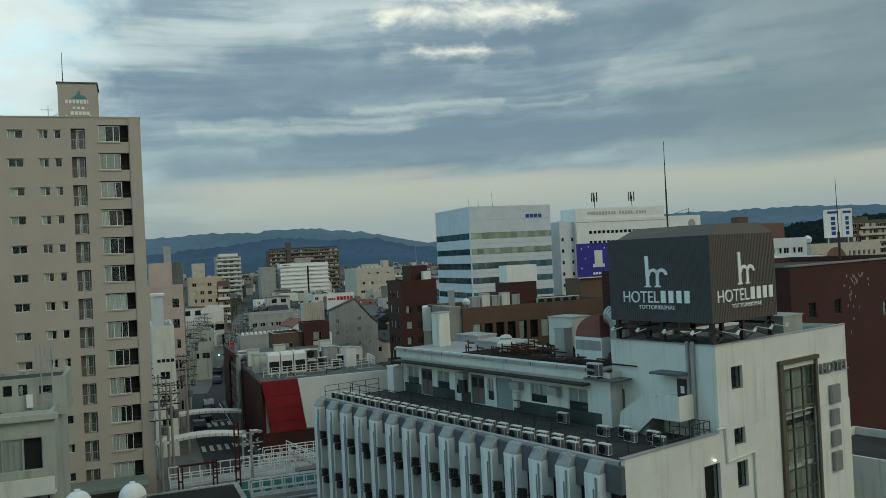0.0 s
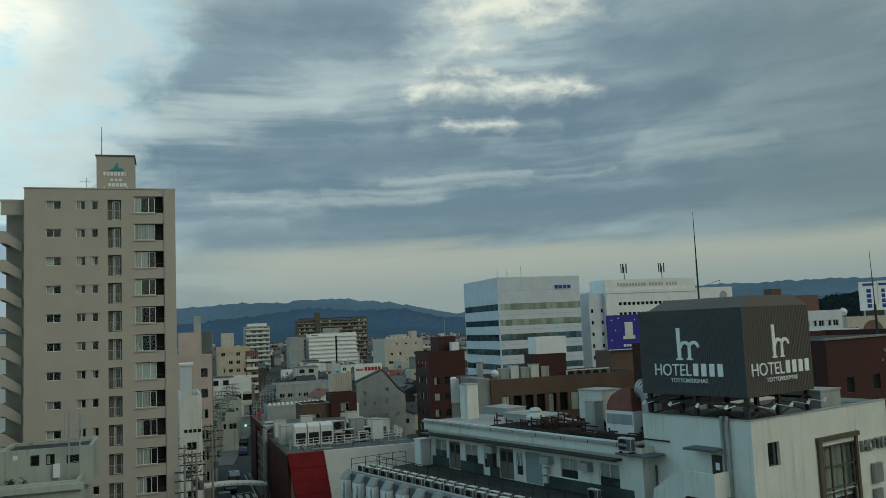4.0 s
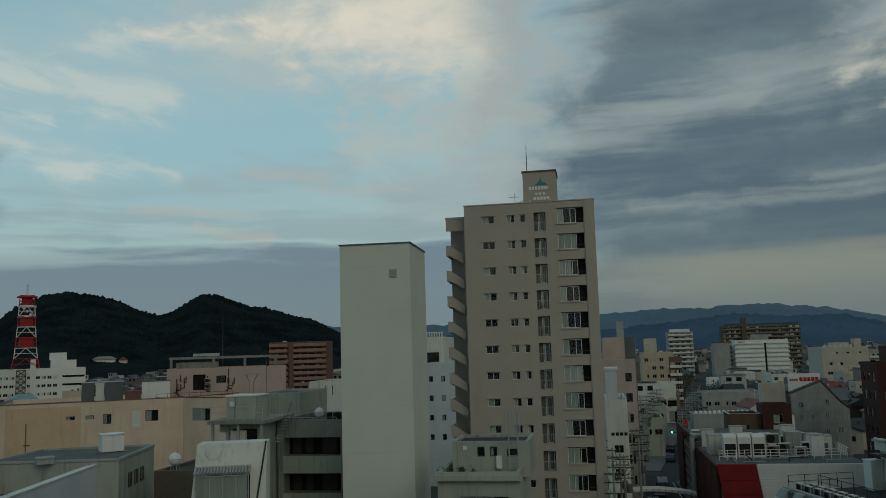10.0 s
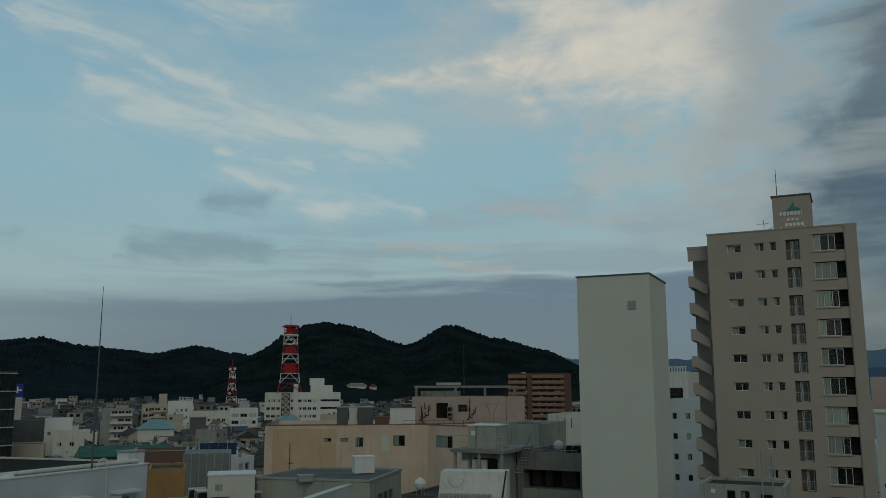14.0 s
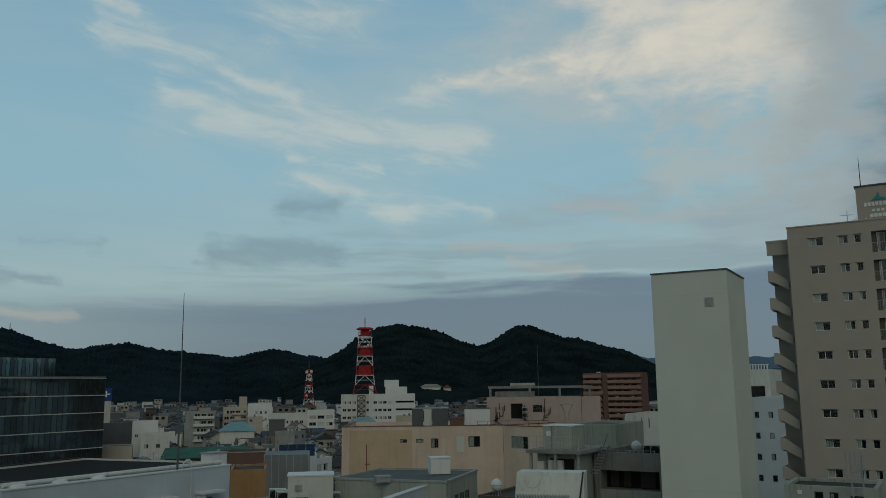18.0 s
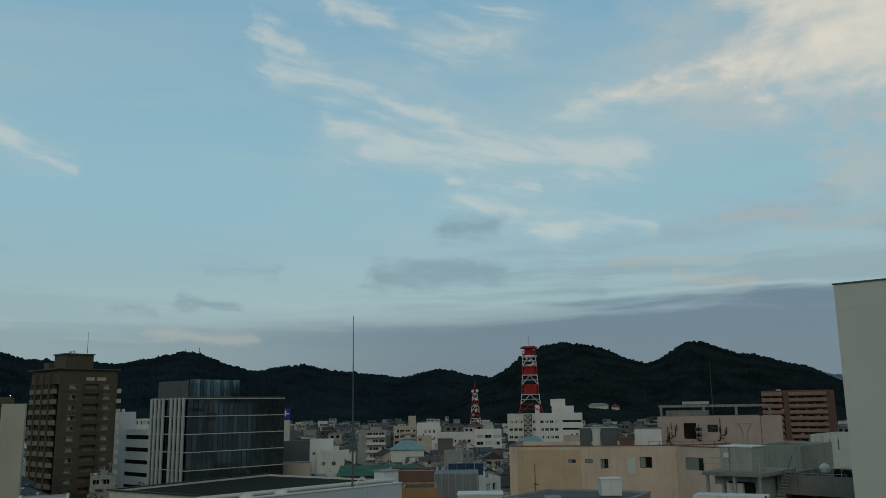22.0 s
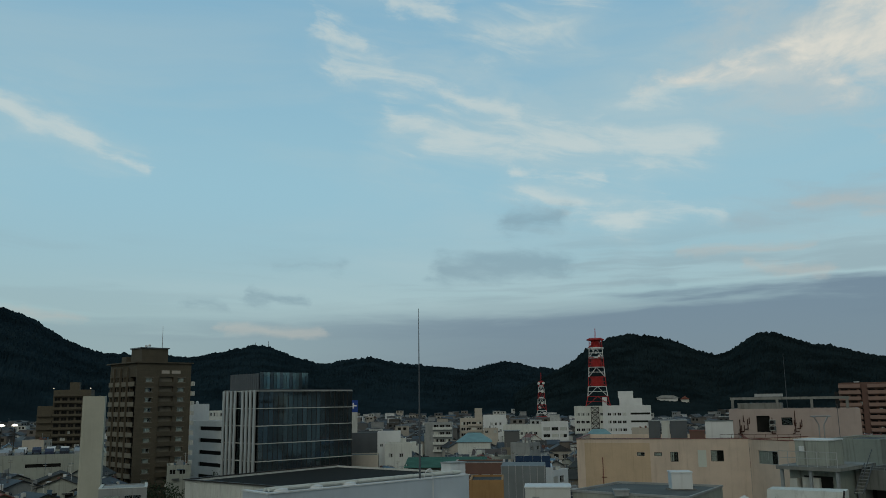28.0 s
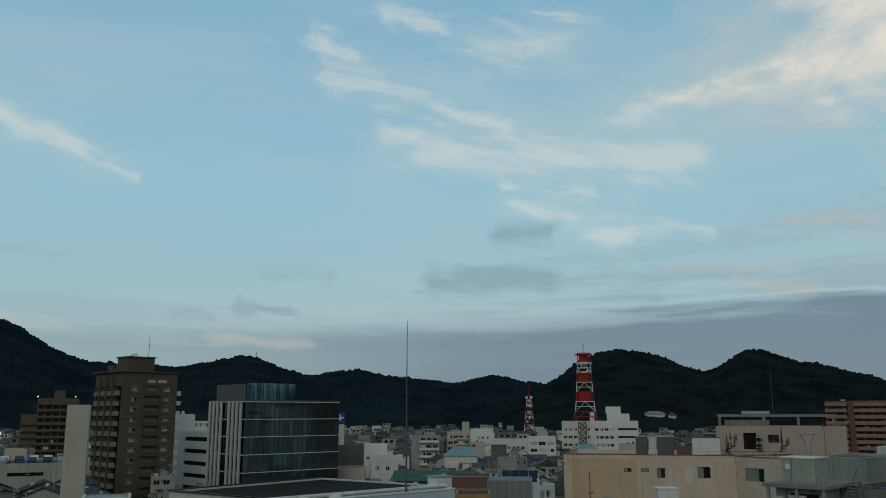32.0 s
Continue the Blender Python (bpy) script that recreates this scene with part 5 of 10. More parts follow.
    rod(g, (0, 0, 2.6), (0, 0, 5.6), 0.04, 0.015)
    part("pole", g, M_FRAME, mast)
    # machines on the terrace
    for k in range(24):
        for q in (0, 1):
            p = place(1.1 + k * 1.16 + 0.45 * q, 0.62 + 0.72 * q + RNG.uniform(-0.04, 0.04), TER)
            ac_unit(p.x, p.y, p.z, HR + RNG.uniform(-3, 3), 0.9)
    tk = place(0.9, 5.6, TER)
    roof_box("roof_cabinet", tk.x, tk.y, tk.z, HR, 0.9, 0.9, 2.0, M_WHITE2, "white water cabinet at the end of the terrace", "roof cabinet", M_WHITE2)
    for k in range(5):
        p = place(25.3 + k * 1.0, 4.4 + (k % 2) * 0.7, TER)
        ac_unit(p.x, p.y, p.z, HR, 0.95)
    p = place(23.0, pv - 0.2, 16.15)
    ac_unit(p.x, p.y, p.z, HR, 1.25)
    p = place(20.9, 5.6, TER)
    ac_unit(p.x, p.y, p.z, HR, 1.0)
    railing("terrace_rail", [place(0.2, 2.5)[:2], place(30.2, 2.5)[:2]], 1.0, M_IRON, "thin dark iron rail along the terrace", 1.4, TER)
    railing("terrace_rail", [place(-0.3, 0.5)[:2], place(-0.3, 5.5)[:2]], 1.0, M_IRON, "thin dark iron rail along the terrace", 1.2, TER)
    railing("terrace_rail", [place(30.3, 2.2)[:2], place(30.3, 7.4)[:2], place(28.0, 6.9)[:2]], 1.1, M_IRON, "thin dark iron rail along the terrace", 0.5, TER)
    # machines on the penthouse roof
    for u, v, w, d, h, mt, lb in ((2.7, 9.0, 1.0, 1.1, 2.7, M_WHITE, "stained white chimney stack"), (1.0, 12.6, 3.2, 2.0, 0.5, M_ROOFL, "low concrete roof upstand"),
                                  (7.0, 10.0, 4.5, 2.4, 0.55, M_ROOFL, "low concrete roof upstand"), (14.9, 10.5, 2.3, 1.8, 2.6, M_UNIT, "white louvred machine cabinet"),
                                  (17.0, 9.0, 0.9, 0.8, 2.0, M_STEEL, "grey steel control cabinet")):
        p = place(u, v, pz + 0.12)
        roof_box("roof_cabinet", p.x, p.y, p.z, HR, w, d, h, mt, lb, "roof cabinet")
    p = place(18.6, 9.3, pz + 0.12)
    du = thing("roof_duct", p.x, p.y, p.z, HR, "white air handler with a rusty red curved duct", "duct")
    boxes("casing", M_WHITE2, du, (0, 2.4, 0, 1.8, 0, 1.55))
    boxes("louvre", M_GREY, du, (0.1, 2.3, -0.03, -0.004, 0.7, 1.35))
    g = bmesh.new()
    arc = [(2.3 - 2.2 * math.cos(math.pi * 0.5 * k / 8), 1.56 + 1.5 * math.sin(math.pi * 0.5 * k / 8)) for k in range(9)]
    side_prism(g, arc + [(2.3, 1.56)], 0.0, 1.8)
    part("red_hood", g, M_TILER, du, "faded red curved hood")
    g = bmesh.new()
    for k in range(8):
        a, b = math.pi / 2 * k / 8, math.pi / 2 * (k + 1) / 8
        rod(g, (2.35 + 0.9 * math.sin(a) * 0.9, 0.9, 2.2 + 0.75 * math.cos(a)), (2.35 + 0.9 * math.sin(b) * 0.9, 0.9, 2.2 + 0.75 * math.cos(b)), 0.62, sides=12)
    rod(g, (3.15, 0.9, 2.2), (3.15, 0.9, 0.0), 0.62, sides=12)
    part("elbow", g, M_STEEL, du)
    p = place(11.2, 9.6, pz + 0.12)
    cooling_tower(p.x, p.y, p.z, 0.7, 1.3)
    pr = thing("roof_pipework", *place(9.0, 8.5, pz + 0.12), HR, "rust-red pipes and valves on the penthouse roof", "pipes")
    rp = random.Random(3)
    for k in range(70):
        g = bmesh.new()
        u, v = rp.uniform(0, 13), rp.uniform(-1.2, 2.6)
        ln = rp.uniform(1.0, 4.0)
        z = rp.uniform(0.08, 0.5)
        if k % 2:
            rod(g, (u, v, z), (u + ln, v + rp.uniform(-0.1, 0.1), z), 0.05)
            rod(g, (u, v, 0), (u, v, z), 0.04)
        else:
            rod(g, (u, v, 0), (u, v, z + 0.5), 0.05)
            rod(g, (u, v, z + 0.3), (u + 0.6, v + 0.1, z + 0.3), 0.06)
        part("pipe", g, M_RUST, pr)
    p = place(26.0, 17.2, zt - 0.25)
    roof_box("roof_cabinet", p.x, p.y, p.z, HR, 3.0, 2.2, 1.0, M_GREY, "grey sloped vent box on the tower roof", "roof cabinet", M_STEEL)


hotel_block()


# ---------------------------------------------------------------- the blank white tower
def blank_tower():
    t = thing("blank_tower", 9.2, 61.3, 0, -24, "tall blank pale grey-white tower clad in smooth panels", "tower")
    w, d, top = 5.3, 6.5, 31.8
    z = 0.0
    while z < top - 0.5:
        h = min(3.35, top - z)
        boxes("panel", M_SLAB, t, (0, w, 0, d, z + 0.006, z + h))
        z += h
    boxes("coping", M_DGREY, t, (-0.06, w + 0.06, -0.06, d + 0.06, top + 0.002, top + 0.1))
    boxes("vent_frame", M_ALU, t, (3.72, 4.32, -0.05, -0.002, 29.3, 29.95))
    boxes("vent_slat", M_STEEL, t, *[(3.77, 4.27, -0.075, -0.052, 29.35 + 0.11 * k, 29.43 + 0.11 * k) for k in range(5)])


blank_tower()


# ---------------------------------------------------------------- blocks along the main street
def balcony_rows(t, face, w, d, a0, a1, z0, step, n, material, out=0.9, high=1.0):
    """Balcony fronts on a face, one part each."""
    bm = bmesh.new()
    bx(bm, 0, a1 - a0, -out, -out + 0.12, 0, high)
    bx(bm, 0, a1 - a0, -out + 0.121, -0.003, 0, 0.12)
    me = mesh_of("balcony", bm, material)
    for k in range(n):
        part("balcony", me, None, t, place=face_place(face, w, d, a0, 0, z0 + k * step))


t = building("pink_office", 59.8, 121.1, GRID, 4.9, 16, 25.0, M_PINK, "tall pink-beige office block beside the street", [("R", 2, 4, 3, 3, 3.3, 6, 1.0, 1.2, "fixed")], M_ROOFL)
# the right flank's shade is put in as a thin darker grey slab
boxes("side_cladding", M_CONC, t, (4.903, 4.98, 0.0, 1.6, 0, 25.0))
boxes("grey_bay", M_ROOF, t, (3.35, 4.9, -0.08, -0.004, 0, 25.0))
boxes("roof_panel", M_ROOFL, t, (2.3, 3.4, 3.0, 3.3, 24.4, 27.6))
building("pink_annex", 57.6, 117.6, GRID, 5.1, 3.9, 21.6, M_PINK, "lower pink-beige office front with small dark windows", [("F", 3.5, 2, 1, 3, 3.05, 6, 0.95, 1.3, "fixed"), ("F", 1.2, 2, 1, 18.6, 3, 1, 1.0, 1.6, "fixed")], M_ROOFL, sash=M_FRAME)
t = building("clinic_building", 49.6, 100.5, GRID, 2.7, 14, 16.8, M_WHITE, "narrow white building with a glazed stair tower", [("R", 1.0, 2.5, 5, 2.5, 3.0, 5, 1.1, 1.3, "slide"), ("F", 0.8, 1, 1, 4.0, 3.0, 3, 1.2, 1.0, "slide")], M_ROOFL)
boxes("stair_tower", M_COOL, t, (0.1, 1.6, 1.0, 5.0, 16.2, 20.6))
boxes("stair_tower_cap", M_WHITE2, t, (0.0, 1.75, 0.85, 5.2, 20.603, 20.9))
boxes("stair_glass", M_GLASSB, t, (1.603, 1.65, 2.0, 2.6, 16.3, 20.4))
boxes("sign_bar", M_BLACK, t, *[(0.5 + k * 0.55, 0.9 + k * 0.55, -0.04, -0.004, 12.2, 12.6) for k in range(4)])
t = building("shop_hall", 125.1, 227.9, GRID, 9.4, 14, 11.9, M_WHITE, "low white hall with shallow arched fascias", [("F", 0.6, 3.1, 3, 5.0, 3, 1, 2.6, 1.8, "open"), ("F", 0.8, 3.1, 3, 0.4, 3, 1, 2.4, 3.2, "bars2")], M_ROOFL)
for k in range(3):
    b = bmesh.new()
    side_prism(b, [(0.4 + k * 3.1 + 1.5 - 1.4 * math.cos(math.pi * q / 10), 6.8 + 0.9 * math.sin(math.pi * q / 10)) for q in range(11)], -0.25, -0.01)
    part("arch", b, M_SAND, t)
t = building("yellow_apartments", 153.9, 280.5, GRID, 11.5, 14, 20.4, M_YELLOW, "yellow rendered apartment block", [("F", 0.9, 2.7, 4, 5.0, 3.0, 5, 1.5, 1.4, "far")], M_ROOFL)
building("yellow_stair_head", 157.4, 284.3, GRID, 4.5, 5, 25.6, M_SAND, "cream stair head block on the yellow apartments", [("F", 0.5, 2, 2, 21.8, 2, 1, 0.9, 0.9, "far")], M_ROOFL, base=18)
t = building("terracotta_flats", 162.6, 276.2, GRID, 4.6, 12, 18.6, M_TERRA, "narrow red-brown flats with pale balconies", [("F", 0.5, 2.0, 2, 3.2, 2.9, 5, 1.5, 1.9, "far")])
balcony_rows(t, "F", 4.6, 12, 0.2, 4.4, 3.0, 2.9, 5, M_WHITE)
t = building("grey_apartment_tower", 284.2, 482.5, GRID, 15.8, 15, 30.4, M_GREY, "distant grey-white apartment tower with a slatted crown", [("F", 0.8, 3.7, 4, 2.5, 2.85, 10, 2.4, 1.9, "far")], M_ROOFL)
balcony_rows(t, "F", 15.8, 15, 0.2, 15.6, 2.3, 2.85, 10, M_WHITE, 1.2, 1.1)
boxes("crown", M_WHITE2, t, (2, 14, 1, 12, 30.41, 32.2))
t = building("corner_shop", 96.3, 175.3, GRID, 4.8, 10, 9.6, M_GRIME, "small stained grey-white corner shop", [("F", 0.5, 2.1, 2, 3.6, 3.0, 2, 1.5, 1.2, "slide"), ("R", 1, 2.4, 3, 3.6, 3.0, 2, 1.3, 1.2, "slide")], M_ROOFD)
building("white_shop_house", 88.3, 162.6, GRID, 4.6, 9, 8.2, M_GRIME, "small grey-white shop house with a flat roof", [("F", 0.5, 2.2, 2, 4.6, 3, 1, 1.6, 1.2, "slide"), ("R", 1, 2.4, 3, 4.4, 3.0, 1, 1.3, 1.2, "slide")], M_ROOFD)
building("brown_shop_house", 100.5, 188.0, GRID, 6.0, 12, 8.8, M_SAND, "sand-coloured shop house by the street", [("F", 0.7, 1.8, 3, 4.8, 3, 1, 1.2, 1.2, "slide")], M_TILER)
t = building("long_brown_apartments", 346.1, 514.4, GRID, 52.1, 14, 34.0, M_UMBER, "long umber apartment block with pale balcony bands", [("F", 0.8, 3.7, 14, 3.0, 2.85, 11, 2.6, 1.9, "far")])
balcony_rows(t, "F", 52.1, 14, 0.3, 12.5, 2.6, 2.85, 11, M_UMBERL, 1.3, 1.05)
balcony_rows(t, "F", 52.1, 14, 16.5, 51.6, 2.6, 2.85, 11, M_UMBERL, 1.3, 1.05)
boxes("lift_tower", M_UMBER, t, (12.8, 16.2, -2.0, 3.0, 0, 39.2))
boxes("roof_rail", M_FRAME, t, (17, 51, 0.1, 0.25, 34.4, 35.2), (1, 12, 0.1, 0.25, 34.4, 35.2))
t = building("white_slab_hotel", 293.0, 423.5, GRID, 29.2, 12, 23.9, M_WHITE2, "white slab hotel with projecting floor bands and a dark slot", [("F", 16.0, 1, 1, 2.0, 30, 1, 1.1, 20.0, "open")], M_ROOFL)
for k in range(9):
    boxes("floor_band", M_WHITE2, t, (-0.6, 15.6, -0.7, -0.004, 1.6 + k * 2.5, 2.3 + k * 2.5), (17.4, 29.8, -0.7, -0.004, 1.6 + k * 2.5, 2.3 + k * 2.5))
boxes("name_bar", M_DGREY, t, (1.5, 4.0, -0.1, -0.004, 22.6, 23.1), (4.2, 5.6, -0.1, -0.004, 22.6, 23.1))
boxes("plant_room", M_GREY, t, (10, 19, 2, 8, 23.4, 27.0))
building("grey_side_block", 283.0, 430.0, GRID, 9.0, 12, 22.5, M_GREY, "plain grey block behind the white slab hotel", [], M_ROOF)
t = building("beige_hospital", 268.5, 323.0, GRID, 20.0, 25, 19.6, M_SAND, "wide beige block with roof machines", [("F", 2.0, 4.4, 4, 3.0, 4.2, 3, 2.4, 1.4, "far"), ("F", 4.0, 5.0, 3, 16.5, 4.2, 1, 3.0, 0.9, "far")], M_ROOFL)
boxes("plant_room", M_SAND, t, (6, 13, 4, 12, 19.3, 21.6), (15, 18, 3, 8, 19.3, 23.2))
for k in range(6):
    boxes("vent", M_UNIT, t, (1.5 + k * 2.2, 2.5 + k * 2.2, 1.0, 2.5, 19.0, 20.6))
t = building("striped_flats", 303.0, 332.7, GRID, 13, 14, 17.9, M_GREY, "grey flats with pale balcony bands", [("F", 0.6, 3.1, 4, 2.6, 2.9, 5, 2.2, 1.6, "far")])
balcony_rows(t, "F", 13, 14, 0.2, 12.8, 2.2, 2.9, 5, M_WHITE, 1.0)
building("small_white_flats", 206.5, 319.0, GRID, 8.2, 9, 8.3, M_WHITE2, "two-storey white flats beyond the shed", [("F", 0.8, 2.5, 3, 3.5, 2.8, 2, 1.4, 1.2, "far")], M_ROOFL)
building("small_white_flats", 216.0, 312.0, GRID, 7.0, 9, 10.5, M_WHITE, "three-storey white flats beyond the shed", [("F", 0.8, 2.2, 3, 3.5, 2.8, 2, 1.4, 1.2, "far")], M_ROOFL)
building("long_grey_shop", 134.1, 211.0, GRID, 16.1, 12, 9.6, M_GREY, "long low grey building with roof cabins", [("F", 0.9, 2.3, 6, 5.8, 2.8, 1, 1.5, 1.2, "far")], M_ROOFL)
t = building("brick_stair_house", 88.2, 121.3, GRID, 4.6, 5, 13.3, M_BRICK, "red-brown brick stair house on a lower roof", [("F", 1.7, 1, 1, 10.2, 3, 1, 1.5, 1.4, "slide")], M_ROOFD)
boxes("notice", M_SAND, t, (1.6, 3.6, -0.1, -0.004, 8.0, 9.9))
building("brown_low_block", 83.9, 124.4, GRID, 5.2, 6, 11.7, M_BROWN, "dark brown low block with a pale gutter", [("F", 1.2, 1, 1, 8.2, 2, 1, 2.2, 1.7, "slide")], M_ROOFD, coping=M_STEEL)
t = thing("roof_screen", 111.9, 153.5, 0, GRID, "ribbed beige metal screen round a roof plant", "screen")
for k in range(12):
    boxes("rib", M_SAND, t, (k * 0.385, k * 0.385 + 0.33, 0, 0.25, 6.0, 14.9))
boxes("body", M_SAND, t, (0, 4.6, 0.27, 4.0, 0, 14.7))


def gable_house():
    t = thing("gable_factory", 116.4, 150.2, 0, GRID, "grey sheet-clad factory with an uneven gable and white sign wall", "factory")
    out = [(0, 0), (11.2, 0), (11.2, 9.3), (9.6, 10.6), (6.0, 15.0), (0, 12.6)]
    b = bmesh.new()
    side_prism(b, out, 0, 14)
    part("wall", b, M_GREY, t)
    b = bmesh.new()
    side_prism(b, [(-0.2, 12.7), (6.0, 15.12), (9.75, 10.7), (11.4, 9.4), (11.4, 9.6), (9.8, 10.95), (6.02, 15.4), (-0.2, 12.95)], -0.2, 14.2)
    part("roof", b, M_ROOF, t)
    for k in range(22):
        boxes("rib", M_GREY, t, (0.2 + k * 0.5, 0.3 + k * 0.5, -0.06, -0.003, 0.2, 9.2))
    for u, z in ((1.4, 7.2), (3.6, 7.2), (6.4, 7.6), (1.4, 4.2), (3.6, 4.2), (6.4, 4.4), (8.8, 4.6), (1.4, 9.8), (6.6, 10.2)):
        window(t, Matrix.Translation((u, -0.14, z)), 0.8, 1.1, "slide", None, M_ALU)
    boxes("sign_wall", M_WHITE2, t, (-0.1, 6.3, 1.2, 1.5, 12.0, 16.7))
    for k in range(4):
        boxes("sign_bar", M_TRED, t, (0.25 + k * 0.42, 0.55 + k * 0.42, 1.12, 1.198, 15.2, 15.6))
    for k in range(5):
        boxes("sign_bar", M_TRED, t, (2.2 + k * 0.78, 2.8 + k * 0.78, 1.12, 1.198, 15.1, 15.9))


gable_house()
t = building("scalloped_shed", 97.5, 157.2, GRID, 13.5, 8, 8.9, M_GREY, "grey shed with a row of white roof cowls", [], M_ROOFL)
for k in range(14):
    b = bmesh.new()
    lathe(b, [(0.34, 0), (0.34, 0.35), (0.2, 0.6), (0.03, 0.66)], 0.6 + k * 0.94, 0.5, 8.9, 10)
    part("cowl", b, M_WHITE2, t)
t = building("brown_office", 115.3, 124.9, GRID, 7.8, 9.5, 19.3, M_BRICK, "dark red-brown brick office block", [("L", 1.4, 2.6, 3, 3.0, 3.2, 5, 1.2, 1.5, "fixed"), ("F", 1.0, 2.2, 3, 3, 3.2, 4, 1.2, 1.5, "fixed")], M_ROOFD, sash=M_FRAME)
boxes("stair_head", M_BRICK, t, (3.2, 7.0, 3, 8.5, 18.7, 22.2))
boxes("roof_hut", M_WHITE2, t, (5.4, 7.0, 1.0, 2.4, 18.7, 21.0))
b = bmesh.new()
rod(b, (5.0, 4, 22.2), (5.0, 4, 26.5), 0.06, 0.03)
part("aerial", b, M_STEEL, t)


def sign_house():
    t = thing("narrow_sign_building", 73.4, 75.6, 0, GRID - 20, "narrow building with a white sign panel above a tan wall", "building")
    boxes("wall", M_SAND, t, (0, 2.9, 0, 4, 0, 14.6))
    boxes("sign_panel", M_WHITE2, t, (-0.05, 2.95, -0.12, 4.0, 14.603, 17.6))
    # near-black plate on the flat wall stands for a recess in shade
    boxes("shop_recess", M_DARK, t, (1.9, 2.8, -0.03, -0.004, 12.0, 14.4))
    boxes("sign_bar", M_BLACK, t, (1.25, 1.5, -0.17, -0.122, 15.2, 16.7))
    face = Matrix.Translation((0, -0.122, 0))
    for k, ch in enumerate("ビル"):
        text(t, ch, 2.05, 15.45 - k * 0.62, 0.62, M_BLACK, face, 0.03)
    boxes("sign_bar", M_BLACK, t, (2.1, 2.6, -0.17, -0.122, 16.85, 17.2), (2.1, 2.6, -0.17, -0.122, 16.2, 16.55))
    boxes("roof_stack", M_WHITE, t, (3.3, 4.8, 1.0, 2.5, 0, 15.8))
    b = bmesh.new()
    lathe(b, [(0.5, 0), (0.42, 3.6), (0.6, 3.7), (0.3, 4.1)], 3.7, 1.8, 15.8, 14)
    part("flue", b, M_STEEL, t)


sign_house()


# ---------------------------------------------------------------- bank and big hotel beyond the roofs
def bank():
    w, d, top = 25.8, 28.0, 37.5
    bands = [(28.2, 30.0), (23.8, 25.5), (19.6, 21.4), (15.5, 17.2), (11.3, 13.0), (7.1, 8.8), (2.9, 4.6)]
    t = thing("bank_building", 174.4, 159.0, 0, GRID, "pale grey bank building with long ribbon windows", "office building")
    bm, back = bmesh.new(), bmesh.new()
    wall_face(bm, back, "F", w, d, 0, top, [(0.35, w - 0.1, a, b) for a, b in bands], 0.4)
    wall_face(bm, back, "L", w, d, 0, top, [(0.1, d - 0.35, a, b) for a, b in bands], 0.4)
    wall_face(bm, back, "R", w, d, 0, top, [], 0.4)
    wall_face(bm, back, "B", w, d, 0, top, [], 0.4)
    bm.faces.new([bm.verts.new(p) for p in ((0, 0, top), (w, 0, top), (w, d, top), (0, d, top))])
    part("wall", bm, M_COOL, t)
    part("room", back, M_DARK, t)
    for a, b in bands:
        n = 14
        for k in range(n):
            boxes("pane", M_COAT, t, (0.4 + k * 25.2 / n, 0.34 + (k + 1) * 25.2 / n, 0.12, 0.15, a + 0.04, b - 0.04))
            boxes("pane", M_COAT, t, (0.12, 0.15, 0.4 + k * 27.4 / n, 0.3 + (k + 1) * 27.4 / n, a + 0.04, b - 0.04))
    for z in (33.6, 26.8, 22.6, 18.4, 14.2):
        boxes("panel_joint", M_GREY, t, (0, w, -0.012, -0.002, z, z + 0.06))
    for k in range(4):
        boxes("sign_bar", M_NAVY, t, (17.8 + k * 1.35, 18.8 + k * 1.35, -0.15, -0.004, 33.9, 34.9))
    for x, y, h in ((1.5, 3, 2.6), (4.2, 2.4, 2.2), (8.4, 2, 4.8)):
        b = bmesh.new()
        rod(b, (x, y, top), (x - 0.25, y, top + h), 0.08, 0.03)
        part("aerial", b, M_STEEL, t)


bank()


